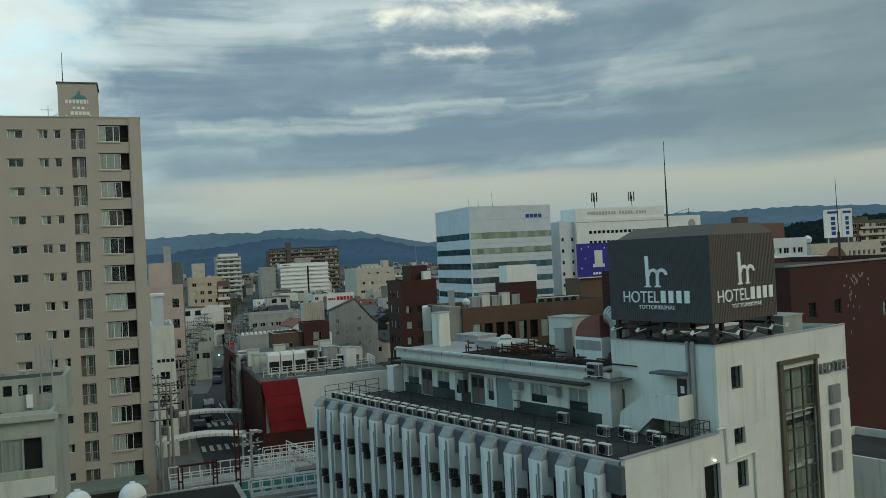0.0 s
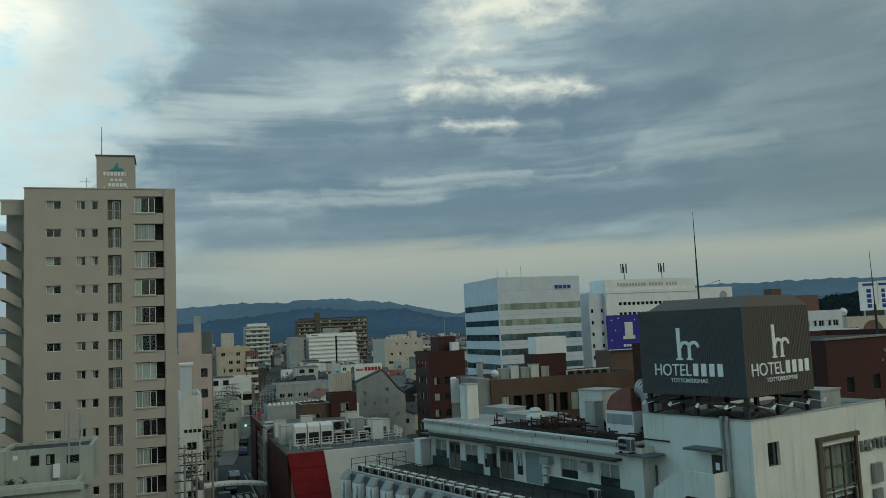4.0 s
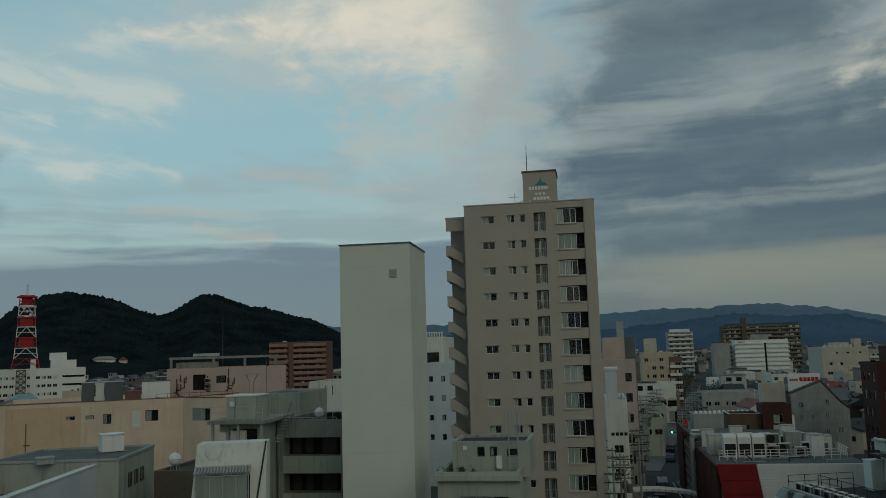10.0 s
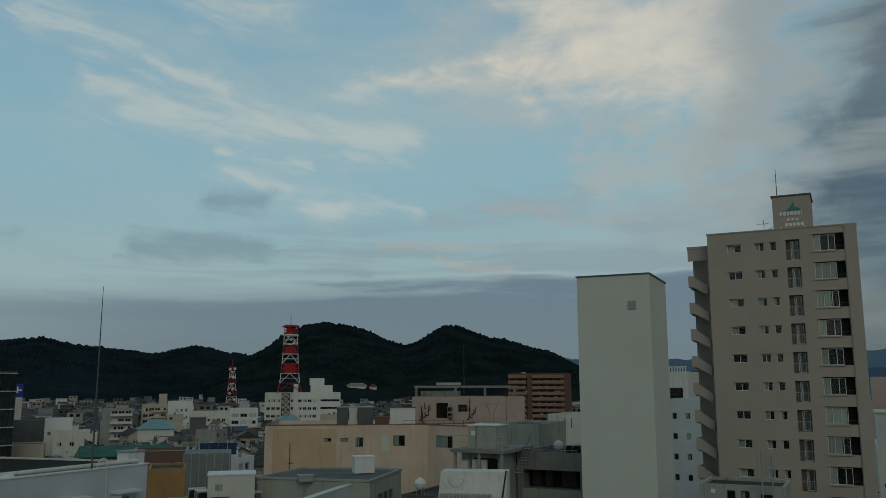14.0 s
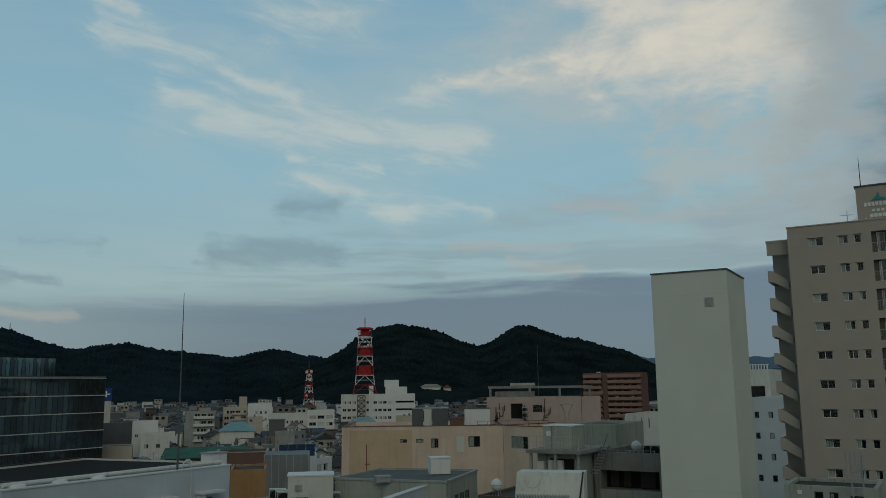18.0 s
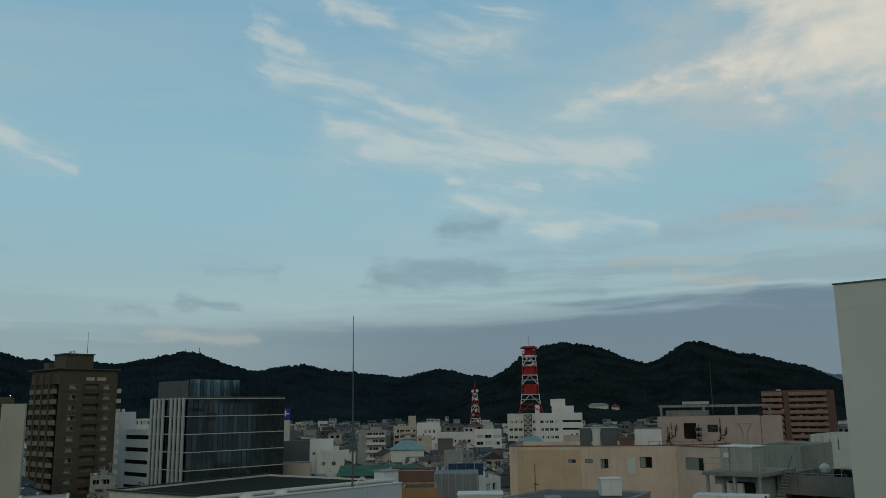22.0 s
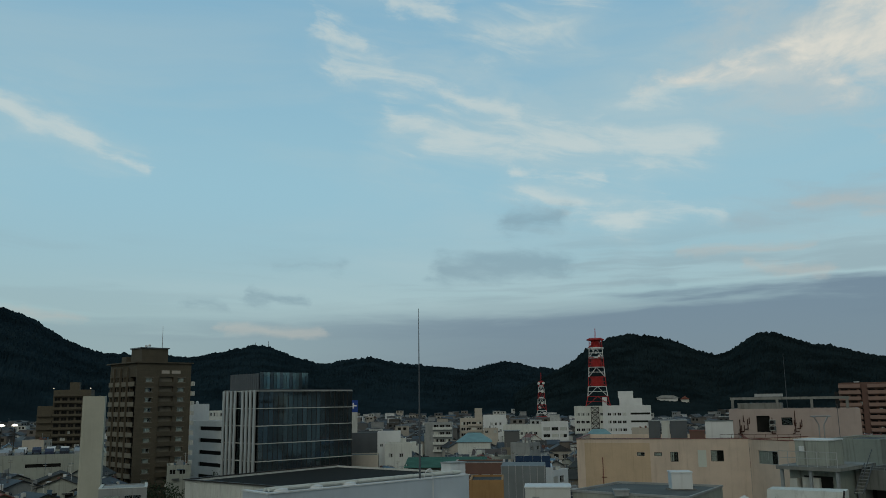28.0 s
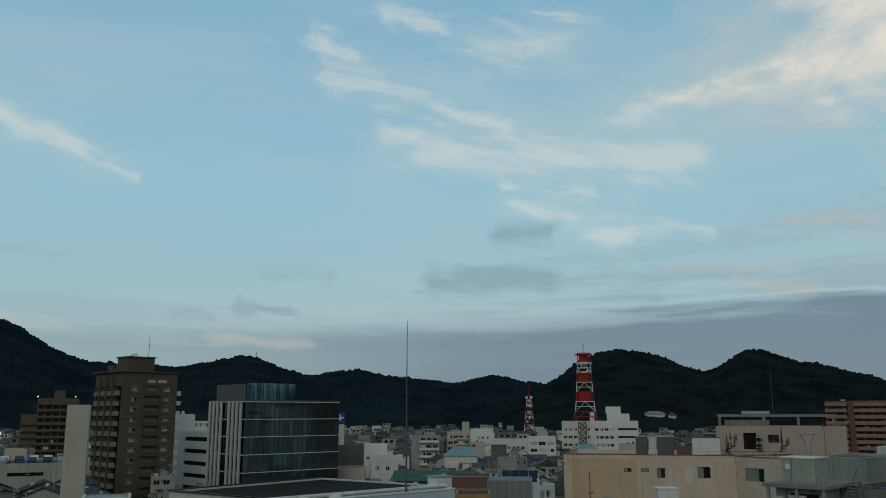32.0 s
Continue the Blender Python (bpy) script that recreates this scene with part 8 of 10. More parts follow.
flat_grey_house()
t = roof_box("water_tank_box", -7.4, 64.7, 17.41, 17, 1.5, 1.3, 1.15, M_WHITE2, "white plastic water tank on concrete blocks", "water tank", M_WHITE2)
boxes("block", M_CONC, t, (-0.3, 1.8, 0.1, 0.3, -0.06, -0.003), (-0.3, 1.8, 0.9, 1.1, -0.06, -0.003))
roof_box("roof_hatch", -10.8, 60.2, 17.3, 17, 1.0, 0.8, 0.35, M_ROOFL, "low pale roof hatch", "roof hatch", M_ROOFL)
building("pale_flank_house", -12.2, 38.4, 77.0, 23.7, 0.7, 17.07, M_COOL, "pale blue-grey walled house with a long flank below the window", [], M_ROOF, 0.3, coping=M_WHITE)
t = roof_box("machine_hut", -17.0, 59.4, 15.6, 14, 3.2, 2.4, 2.2, M_UNIT, "cream machine hut with a ribbed lid", "machine hut", M_WHITE2)
boxes("vent", M_GREY, t, (0.5, 1.0, -0.1, -0.004, 1.2, 1.6))
building("shed_roof_base", -19.5, 56.5, 14.0, 8.0, 9.0, 15.6, M_GREY, "grey low building carrying machines", [], M_ROOF, 0.2)
for x_, y_ in ((-17.8, 61.8), (-16.1, 59.3), (-15.3, 60.9), (-14.3, 61.4), (-13.4, 62.6), (-18.9, 63.4), (-18.2, 62.6)):
    ac_unit(x_, y_, 15.41, 14 + 4 * math.sin(x_ * 3), 1.55, "machines on the low roof")
sphere_tank(-2.3, 60.6, 16.3, 0.42)
building("brown_low_wall_house", -3.6, 60.0, GRID, 5.0, 6.0, 16.5, M_UMBER, "low umber house between the roofs", [], M_ROOFD, 0.2)


def white_shed():
    x, y, rz, w, d, top = -24.4, 37.8, 63.9, 14.3, 2.6, 19.4
    t = building("white_flat_building", x, y, rz, w, d, top, M_COOL, "white building with a flat roof, pipe edge and small hoods", [("F", 8.3, 3.5, 2, 16.4, 3, 1, 1.2, 1.3, "fixed"), ("F", 2.3, 3.0, 1, 16.4, 3, 1, 1.2, 1.3, "fixed")], M_ROOFD, 0.4, sash=M_FRAME, coping=M_WHITE2)
    for a in (8.1, 11.6, 2.1):
        boxes("window_hood", M_WHITE2, t, (a, a + 1.7, -0.75, -0.004, 18.0, 18.12), (a + 0.2, a + 0.3, -0.6, -0.004, 17.7, 17.99))
    b = bmesh.new()
    rod(b, (0.3, 0.5, 19.6), (14.0, 0.5, 19.6), 0.12, sides=8)
    rod(b, (0.3, 0.95, 19.55), (14.0, 0.95, 19.55), 0.1, sides=8)
    part("roof_pipe", b, M_WHITE, t)
    for k in range(3):
        q = bmesh.new()
        lathe(q, [(0.5, 0), (0.45, 0.12), (0.2, 0.2)], 1.0 + k * 2.2, 0.6, 19.45, 10)
        part("lagging_lump", q, M_WHITE2, t)
    q = bmesh.new()
    for yy in (0.2, 0.7):
        for k in range(10):
            p0, p1 = math.pi * k / 10, math.pi * (k + 1) / 10
            rod(q, (10.9 - 0.35 * math.cos(p0) + (yy - 0.2), yy - 0.25, 19.5 + 0.45 * math.sin(p0)), (10.9 - 0.35 * math.cos(p1) + (yy - 0.2), yy - 0.25, 19.5 + 0.45 * math.sin(p1)), 0.03)
    rod(q, (11.25, -0.05, 16.5), (11.25, -0.05, 19.5), 0.03)
    part("ladder_hoop", q, M_TWHITE, t)
    roof_box("roof_cabinet", -19.6, 51.4, 19.0, rz, 1.3, 0.9, 1.0, M_WHITE2, "white roof cabinet near the parapet", "roof cabinet")
    m = thing("lightning_mast", -19.95, 47.15, 12.0, rz, "tall thin steel mast bracketed to the white wall", "mast")
    b = bmesh.new()
    rod(b, (0, 0, -12.0), (0, 0, 11.5), 0.07, 0.055, 8)
    rod(b, (0, 0, 11.5), (0, 0, 17.6), 0.045, 0.015, 8)
    part("pole", b, M_DGREY, m)
    for z in (4.5, 6.2):
        boxes("bracket", M_STEEL, m, (-0.12, 0.12, -0.06, 0.35, z, z + 0.12))


white_shed()


# ---------------------------------------------------------------- glass office and its low hall
def glass_office():
    x, y, w, d, top = -105.4, 145.9, 13.7, 22.5, 26.6
    t = thing("glass_office", x, y, 0, GRID, "dark glass office block with white fins on one flank", "office building")
    boxes("core", M_DARK, t, (0.5, w - 0.5, 0.5, d - 0.5, 0, top - 0.2))
    floors = [9.6 + 3.35 * k for k in range(6)]
    for z in floors:
        boxes("floor_slab", M_DGREY, t, (0.12, w - 0.12, 0.12, d - 0.12, z - 0.55, z))
        boxes("floor_band", M_UNIT, t, (-0.15, w + 0.15, -0.15, 0.1, z - 0.09, z + 0.06), (w - 0.1, w + 0.15, 0.101, d + 0.1, z - 0.09, z + 0.06))
    n = 20
    rr = random.Random(4)
    for zi, z in enumerate(floors[:-1] + [6.25]):
        for k in range(n):
            a, b = k * d / n, (k + 1) * d / n
            boxes("pane", M_COATD, t, (w - 0.06, w - 0.03, a + 0.03, b - 0.03, z + 0.07, z + 3.25))
            if rr.random() < 0.4:
                boxes("blind", M_CURT, t, (w - 0.35, w - 0.32, a + 0.05, b - 0.05, z + rr.choice((0.2, 0.8, 1.6)), z + 2.75))
        boxes("flank_glass", M_GLASSB, t, (0.05, w - 0.07, 0.02, 0.05, z + 0.07, z + 3.25))
    for k in range(n + 1):
        boxes("mullion", M_FRAME, t, (w - 0.02, w + 0.05, k * d / n - 0.03, k * d / n + 0.03, 6.0, top))
    for k in (0, 1, 2, 3, 5, 6, 7, 8):
        u = 0.2 + k * 1.5
        boxes("fin", M_ALU, t, (u, u + 0.8, -0.4, -0.16, 7.5, top - 0.1))
    # roof screen
    for k in range(15):
        boxes("roof_screen", M_COAT if k % 3 else M_COATD, t, (w - 1.0, w - 0.9, 0.8 + k * 0.75, 1.45 + k * 0.75, top + 0.0, top + 3.4))
    for k in range(14):
        boxes("roof_screen", M_DGREY, t, (1.2 + k * 0.8, 1.9 + k * 0.8, 0.7, 0.8, top, top + 3.2))
    boxes("roof_room", M_DGREY, t, (1.6, w - 1.6, 1.4, 11.5, top - 0.2, top + 2.6))
    boxes("roof_edge", M_DGREY, t, (0.0, w + 0.05, 0.0, d, top - 0.19, top + 0.1))


glass_office()


def low_hall():
    t = building("low_hall", -88.3, 112.8, -16.5, 28, 34, 12.1, M_WHITE, "long low hall with a dark green-brown roof edge", [("F", 15.0, 3.0, 4, 9.2, 3, 1, 2.8, 1.8, "fixed")], M_ROOFK, 0.3)
    boxes("roof_edge", M_FRAME, t, (-0.3, 28.3, -0.3, 0.2, 12.103, 12.3), (-0.3, 0.2, 0.201, 34, 12.103, 12.3), (27.9, 28.3, 0.201, 34, 12.103, 12.3))
    for k in range(24):
        boxes("cladding_rib", M_WHITE, t, (0.3 + k * 0.6, 0.55 + k * 0.6, -0.05, -0.003, 0.2, 11.9))


low_hall()


# ---------------------------------------------------------------- brown tower block and neighbours
def brown_tower():
    x, y, w, d, top = -163.2, 175.9, 16.6, 14.6, 34.4
    step = 2.5
    t = thing("brown_tower_block", x, y, 0, GRID, "brown tiled apartment tower with balconies on one flank", "apartment building")
    holes_r, holes_f = [], []
    for k in range(13):
        z = 29.7 - step * k
        if z < 0.5:
            break
        holes_r += [(2.4, 4.2, z, z + 1.0), (11.0, 12.8, z, z + 1.0), (6.0, 9.8, z - 0.9, z + 1.25)]
        holes_f += [(0.6 + q * 4.05, 4.1 + q * 4.05, z - 0.9, z + 1.25) for q in range(4)]
    bm, back = bmesh.new(), bmesh.new()
    wall_face(bm, back, "R", w, d, 0, top, holes_r, 0.7)
    wall_face(bm, back, "F", w, d, 0, top, holes_f, 0.9)
    for f in "LB":
        wall_face(bm, back, f, w, d, 0, top, [], 0.5)
    bm.faces.new([bm.verts.new(p) for p in ((0, 0, top), (w, 0, top), (w, d, top), (0, d, top))])
    part("wall", bm, M_UMBER, t)
    part("room", back, M_DARK, t)
    for k in range(12):
        z = 29.7 - step * k
        if z < 0.5:
            break
        window(t, face_place("R", w, d, 2.4, 0.2, z), 1.8, 1.0, "slide", 0.98 if RNG.random() < 0.6 else 0.5, M_ALU)
        window(t, face_place("R", w, d, 11.0, 0.2, z), 1.8, 1.0, "slide", 0.98, M_ALU)
        for a_ in (2.4, 11.0):
            boxes("window_surround", M_UMBERL, t, (w + 0.002, w + 0.07, a_ - 0.25, a_ + 2.05, z - 0.22, z - 0.02), (w + 0.002, w + 0.07, a_ - 0.25, a_ + 2.05, z + 1.02, z + 1.2))
        boxes("balcony_back", M_UMBERL, t, (w - 0.66, w - 0.6, 6.05, 9.75, z - 0.85, z + 1.2))
        boxes("balcony_panel", M_UMBER, t, (w - 0.1, w + 0.45, 5.8, 10.0, z - 1.1, z + 0.05))
        for q in range(4):
            boxes("balcony_panel", M_UMBERL, t, (0.5 + q * 4.05, 4.2 + q * 4.05, -0.5, -0.38, z - 1.1, z + 0.05))
        for q in range(2):
            boxes("balcony_end", M_UNIT, t, (w - 0.6, w + 0.9, d + 0.01 + q * 0.4, d + 0.35 + q * 0.4, z - 1.0, z + 0.1))
    for q in range(3):
        boxes("pier", M_UMBER, t, (4.15 + q * 4.05, 4.5 + q * 4.05, -0.9, -0.38, 0, top - 1.0))
    boxes("pale_plate", M_SAND, t, (w + 0.003, w + 0.06, 6.5, 8.6, 31.8, 32.6), (w + 0.003, w + 0.06, 9.2, 11.6, 31.8, 32.6))
    boxes("eave", M_UMBER, t, (-0.6, w + 0.5, -0.9, d + 0.4, top + 0.003, top + 0.3))
    boxes("roof_room", M_UMBER, t, (8.0, 14.5, 2.0, 9.0, top + 0.31, 38.2))
    boxes("roof_room_cap", M_DGREY, t, (7.7, 14.8, 1.7, 9.3, 38.203, 38.5))
    boxes("roof_wall", M_UMBER, t, (2.0, 5.0, 2.0, 6.0, top + 0.31, 36.5))
    b = bmesh.new()
    rod(b, (14.0, 7.5, 38.5), (14.0, 7.5, 44.2), 0.1, 0.04)
    part("aerial", b, M_STEEL, t)
    for q in (10.0, 12.0):
        b = bmesh.new()
        lathe(b, [(0.35, 0), (0.4, 0.3), (0.1, 0.6)], q, 5, 38.9, 8)
        part("dish", b, M_WHITE2, t)


brown_tower()
t = building("dark_brown_flats", -288.0, 277.6, 38.0, 15.0, 14, 30.8, M_UMBER, "dark brown balcony flats with a stepped end", [("F", 0.6, 2.9, 5, 3.4, 2.8, 9, 2.2, 1.7, "far")], sash=M_FRAME, curtains=0.1)
balcony_rows(t, "F", 15, 14, 0.2, 14.8, 2.8, 2.8, 10, M_UMBER, 1.2)
boxes("stepped_wing", M_UMBER, t, (-6.0, -0.01, 0.5, 12, 0, 24.0))
for k in range(7):
    boxes("wing_balcony", M_UMBER, t, (-5.9, -0.1, -0.7, 0.49, 2.8 + k * 2.8, 3.8 + k * 2.8))
boxes("roof_room", M_UMBER, t, (6, 10, 2, 7, 30.2, 34.0))
boxes("obstruction_lamp", L_WARM, t, (-0.2, 0.1, -0.3, 0.0, 31.2, 31.6), (14.6, 14.9, -0.3, 0.0, 31.2, 31.6))
t = thing("blank_sign_pillar", -83.9, 85.7, 0, 38.0, "tall blank cream pillar standing on a grey foot", "pillar")
b = bmesh.new()
prism(b, [(0, 0.3), (0.3, 0), (2.75, 0), (2.75, 2.2), (0, 2.2)], 10.0, 25.2)
part("shaft", b, M_CREAM, t)
boxes("foot", M_SLAB, t, (-0.05, 2.8, -0.05, 2.2, 0, 9.99))
building("white_parking_block", -161.5, 206.0, GRID, 24, 16, 19.2, M_WHITE2, "white parking building with open dark decks", [("F", 8.0, 20, 1, 3.4, 3.3, 5, 15.5, 1.1, "open"), ("R", 0.8, 20, 1, 3.4, 3.3, 5, 14.0, 1.1, "open")], M_ROOFL)
t = building("white_parking_tower", -161.9, 206.8, GRID, 3.4, 5, 24.0, M_WHITE2, "white stair tower of the parking building", [], M_ROOFL)
sphere_tank(-159.6, 208.0, 23.4, 0.5)
building("far_white_flats", -196.0, 262.0, GRID, 26, 14, 21.5, M_WHITE, "pale flats with small windows behind the parking building", [("F", 1.0, 2.6, 9, 5.0, 2.9, 6, 1.7, 1.3, "far")], M_ROOFL)


for a_ in (48.75, 48.05):
    x_, y_ = -math.sin(radians(a_)) * 330, math.cos(radians(a_)) * 330
    t = thing("floodlight", x_, y_, 0, a_, "round lit floodlight on a tall dark post", "floodlight", "lit floodlights")
    b = bmesh.new()
    lathe(b, [(0.3, -0.35), (0.95, -0.2), (1.0, 0.1), (0.4, 0.4)], 0, 0, 17.6, 14)
    part("lamp_head", b, L_WARM, t, "glowing white lamp head")
    b = bmesh.new()
    rod(b, (0, 0, 0), (0, 0, 17.2), 0.25, 0.15)
    part("post", b, M_IRON, t)
# ---------------------------------------------------------------- exchange building with its lattice tower
def lattice_tower(x, y, z0, h, base, topw, sections, rz, label, extra, flare=0.62, core=False):
    t = thing("lattice_tower", x, y, z0, rz, label, "tower")
    for s in range(sections):
        f0, f1 = s / sections, (s + 1) / sections
        a = base + (topw - base) * f0 ** flare
        c = base + (topw - base) * f1 ** flare
        zz0, zz1 = h * f0, h * f1
        m = M_TRED if s % 2 == 0 else M_TWHITE
        g = bmesh.new()
        cs = [(-1, -1), (1, -1), (1, 1), (-1, 1)]
        r = 0.03 * base
        for k in range(4):
            p0 = Vector((cs[k][0] * a, cs[k][1] * a, zz0))
            p1 = Vector((cs[k][0] * c, cs[k][1] * c, zz1))
            n = cs[(k + 1) % 4]
            q0 = Vector((n[0] * a, n[1] * a, zz0))
            q1 = Vector((n[0] * c, n[1] * c, zz1))
            rod(g, p0, p1, r * 1.2, sides=4)
            mid = (p1 + q1) / 2
            rod(g, p0, mid, r * 0.8, sides=4)
            rod(g, q0, mid, r * 0.8, sides=4)
            rod(g, p1, q1, r, sides=4)
            rod(g, (p0 + p1) / 2, (q0 + q1) / 2, r * 0.7, sides=4)
        part("tower_section", g, m, t)
        if core and s % 2 == 0 and s:
            g = bmesh.new()
            lathe(g, [(a * 0.72, zz0 + 0.3), (c * 0.78, zz1 - 0.3)], sides=8)
            part("cabin", g, M_TRED, t, "red clad equipment cabin")
    for zf, rad in extra:
        g = bmesh.new()
        lathe(g, [(rad * 0.9, 0), (rad, 0.1), (rad, 0.7), (rad * 0.85, 0.9)], 0, 0, h * zf, 12)
        part("gallery", g, M_TRED if zf > 0.9 else M_TWHITE, t)
    g = bmesh.new()
    for k in (-0.35, 0.35):
        rod(g, (k, 0, h), (k * 0.4, 0, h * 1.16), 0.09, sides=4)
    for k in range(5):
        rod(g, (-0.35, 0, h * (1.01 + k * 0.03)), (0.3, 0, h * (1.02 + k * 0.03)), 0.05, sides=4)
    part("top_aerial", g, M_TRED, t)
    return t


t = lattice_tower(-79.0, 408.0, 20.4, 32.5, 5.8, 2.9, 7, 11, "red and white steel lattice tower on a roof", ((0.84, 3.9), (0.7, 3.7), (0.97, 4.2)), 0.5, True)
for k in range(3):
    b = bmesh.new()
    lathe(b, [(0.2, 0), (0.55, 0.2), (0.6, 0.3)], 0, 0, 0, 12)
    part("dish", b, M_TWHITE, t, place=pose(1.5 - k * 1.4, -2.6, 24.0 + k * 1.5, 90))
t = lattice_tower(-151.5, 578.0, 0.0, 36.5, 6.5, 1.5, 9, 14, "slender red and white steel lattice tower", ((0.68, 1.7), (0.8, 1.6), (0.9, 1.5), (0.97, 1.2)), 0.5)
for u, z in ((-1.6, 35.0), (1.6, 35.2), (0.6, 29.5), (0.4, 21.5), (-1.4, 18.5), (1.8, 14.5)):
    b = bmesh.new()
    lathe(b, [(0.2, 0), (0.9, 0.3), (1.0, 0.5)], 0, 0, 0, 10)
    part("dish", b, M_TWHITE, t, place=pose(u, -2.0, z, 90))
t = building("exchange_building", -89.5, 402.2, 10.0, 14.6, 14, 20.5, M_WHITE, "white exchange building with dark windows", [("F", 0.8, 2.3, 3, 5.2, 3.6, 4, 1.7, 1.3, "far"), ("F", 12.2, 2.3, 1, 5.2, 3.6, 4, 1.5, 1.3, "far")], M_ROOFL)
bb = bmesh.new()
for z in range(6):
    for p, q in (((8.0, 5 + z * 2.5), (11.6, 7.5 + z * 2.5)), ((11.6, 5 + z * 2.5), (8.0, 7.5 + z * 2.5)), ((8.0, 7.5 + z * 2.5), (11.6, 7.5 + z * 2.5))):
        rod(bb, (p[0], -0.4, p[1]), (q[0], -0.4, q[1]), 0.16, sides=4)
for u in (8.0, 11.6):
    rod(bb, (u, -0.4, 0), (u, -0.4, 20), 0.2, sides=4)
part("steel_brace", bb, M_IRON, t)
boxes("shaft", M_WHITE2, t, (13.4, 15.6, -1.0, 0.5, 0, 24.6))
t = building("exchange_annex", -74.3, 401.5, 9.0, 20.8, 14, 20.6, M_WHITE2, "white annex with open balcony floors", [("F", 0.8, 2.3, 4, 5.2, 3.6, 4, 1.7, 1.3, "far"), ("F", 11.4, 1, 1, 5.6, 3.6, 4, 9.0, 0.9, "open")], M_ROOFL)
boxes("roof_room", M_WHITE2, t, (6.5, 17.0, 2, 9, 20.0, 24.0), (6.0, 13.0, 3, 10, 24.003, 27.3))


t = building("terracotta_apartments", 28.2, 426.4, -20.0, 29.0, 14, 29.6, M_TERRA, "terracotta apartment block with deep balcony bands", [("F", 1.0, 3.8, 7, 3.0, 2.75, 9, 2.8, 1.7, "far")], sash=M_FRAME, curtains=0.08)
balcony_rows(t, "F", 29, 14, 0.2, 9.5, 2.5, 2.75, 10, M_TERRAL, 1.4, 1.6)
balcony_rows(t, "F", 29, 14, 12.5, 28.8, 2.5, 2.75, 10, M_TERRAL, 1.4, 1.6)
boxes("stair_bay", M_TERRA, t, (9.8, 12.3, -0.6, -0.004, 0, 29.0))
b = bmesh.new()
lathe(b, [(0.2, 0), (0.9, 0.5), (1.3, 1.2)], 7.0, 3.0, 29.0, 12)
part("dish", b, M_WHITE2, t)
t = thing("hillside_temple", -110.0, 880.0, 19.5, 6.0, "small pale-roofed temple halls on the wooded hillside", "temple")
boxes("hall", M_WHITE2, t, (0, 20, 0, 10, -8, 4.0))
b = bmesh.new()
side_prism(b, [(-2, 4.0), (22, 4.0), (16, 6.8), (4, 6.8)], -1.5, 11)
part("roof", b, M_ROOFL, t)
boxes("hall", M_WHITE, t, (23, 31, 0, 8, -8, 2.5))
b = bmesh.new()
side_prism(b, [(22, 2.5), (32, 2.5), (27, 6.0)], -1, 9)
part("roof", b, M_TILER, t)
for a_, h_ in ((33.05, 11.0), (33.9, 8.0)):
    x_, y_ = -math.sin(radians(a_)) * 1890, math.cos(radians(a_)) * 1890
    m = thing("hilltop_mast", x_, y_, 140.0, 0, "thin radio mast on the hilltop", "mast")
    b = bmesh.new()
    rod(b, (0, 0, -10), (0, 0, h_ + 8), 0.9, 0.5)
    rod(b, (-1.5, 0, h_), (1.5, 0, h_), 0.5)
    part("pole", b, M_IRON, m)

# ---------------------------------------------------------------- small blocks and houses of the old town
building("solar_roof_house", -36.6, 121.0, 15.0, 6.0, 8, 14.2, M_COOL, "pale blue house under a tilted roof of dark solar panels", [], M_ROOFB)
t = thing("solar_array", -36.3, 121.2, 14.09, 15.0, "dark blue solar panels on a tilted frame", "solar panels")
for i in range(4):
    for k in range(2):
        b = bmesh.new()
        x0, y0 = i * 1.3 + 0.2, k * 1.2
        vs = [b.verts.new((x0 + dx * 1.25, y0 + dy * 1.15, 0.1 + (y0 + dy * 1.15) * 0.62 + h)) for h in (0, 0.06) for dx, dy in ((0, 0), (1, 0), (1, 1), (0, 1))]
        for f in ((0, 3, 2, 1), (4, 5, 6, 7), (0, 1, 5, 4), (1, 2, 6, 5), (2, 3, 7, 6), (3, 0, 4, 7)):
            b.faces.new([vs[q] for q in f])
        part("panel", b, M_SOLAR, t)
t = thing("mesh_wrapped_building", -32.6, 103.2, 0, 15.0, "building wrapped in grey scaffold mesh", "building")
boxes("mesh", M_NET, t, (0, 5.6, 0, 7, 0, 15.8))
for k in range(7):
    boxes("scaffold_pole", M_STEEL, t, (0.0 + k * 0.9, 0.06 + k * 0.9, -0.08, -0.004, 0, 15.9))
building("ochre_block", -28.8, 80.6, 17.0, 3.4, 6, 16.2, M_AMBER, "stained amber rendered block", [], M_ROOFD, 0.2)
building("green_roof_market", -68.5, 156.0, 19.0, 14.5, 16, 10.9, M_UMBERL, "low market hall under a green sheet roof", [("F", 0.6, 2.4, 5, 8.2, 3, 1, 1.8, 1.4, "far")], M_ROOFG, 0.05)
t = thing("green_sheet_roof", -68.5, 156.0, 12.62, 19.0, "long sloping green sheet roof over the market hall", "roof")
b = bmesh.new()
for k in range(30):
    vs = [b.verts.new(p) for p in ((-0.8 + k * 0.55, -1.2, -1.6), (-0.26 + k * 0.55, -1.2, -1.6), (-0.26 + k * 0.55, 9.5, -0.3), (-0.8 + k * 0.55, 9.5, -0.3), (-0.8 + k * 0.55, -1.2, -1.5), (-0.26 + k * 0.55, -1.2, -1.5), (-0.26 + k * 0.55, 9.5, -0.2), (-0.8 + k * 0.55, 9.5, -0.2))]
    for f in ((0, 3, 2, 1), (4, 5, 6, 7), (0, 1, 5, 4), (1, 2, 6, 5), (2, 3, 7, 6), (3, 0, 4, 7)):
        b.faces.new([vs[q] for q in f])
part("sheet", b, M_ROOFG, t)
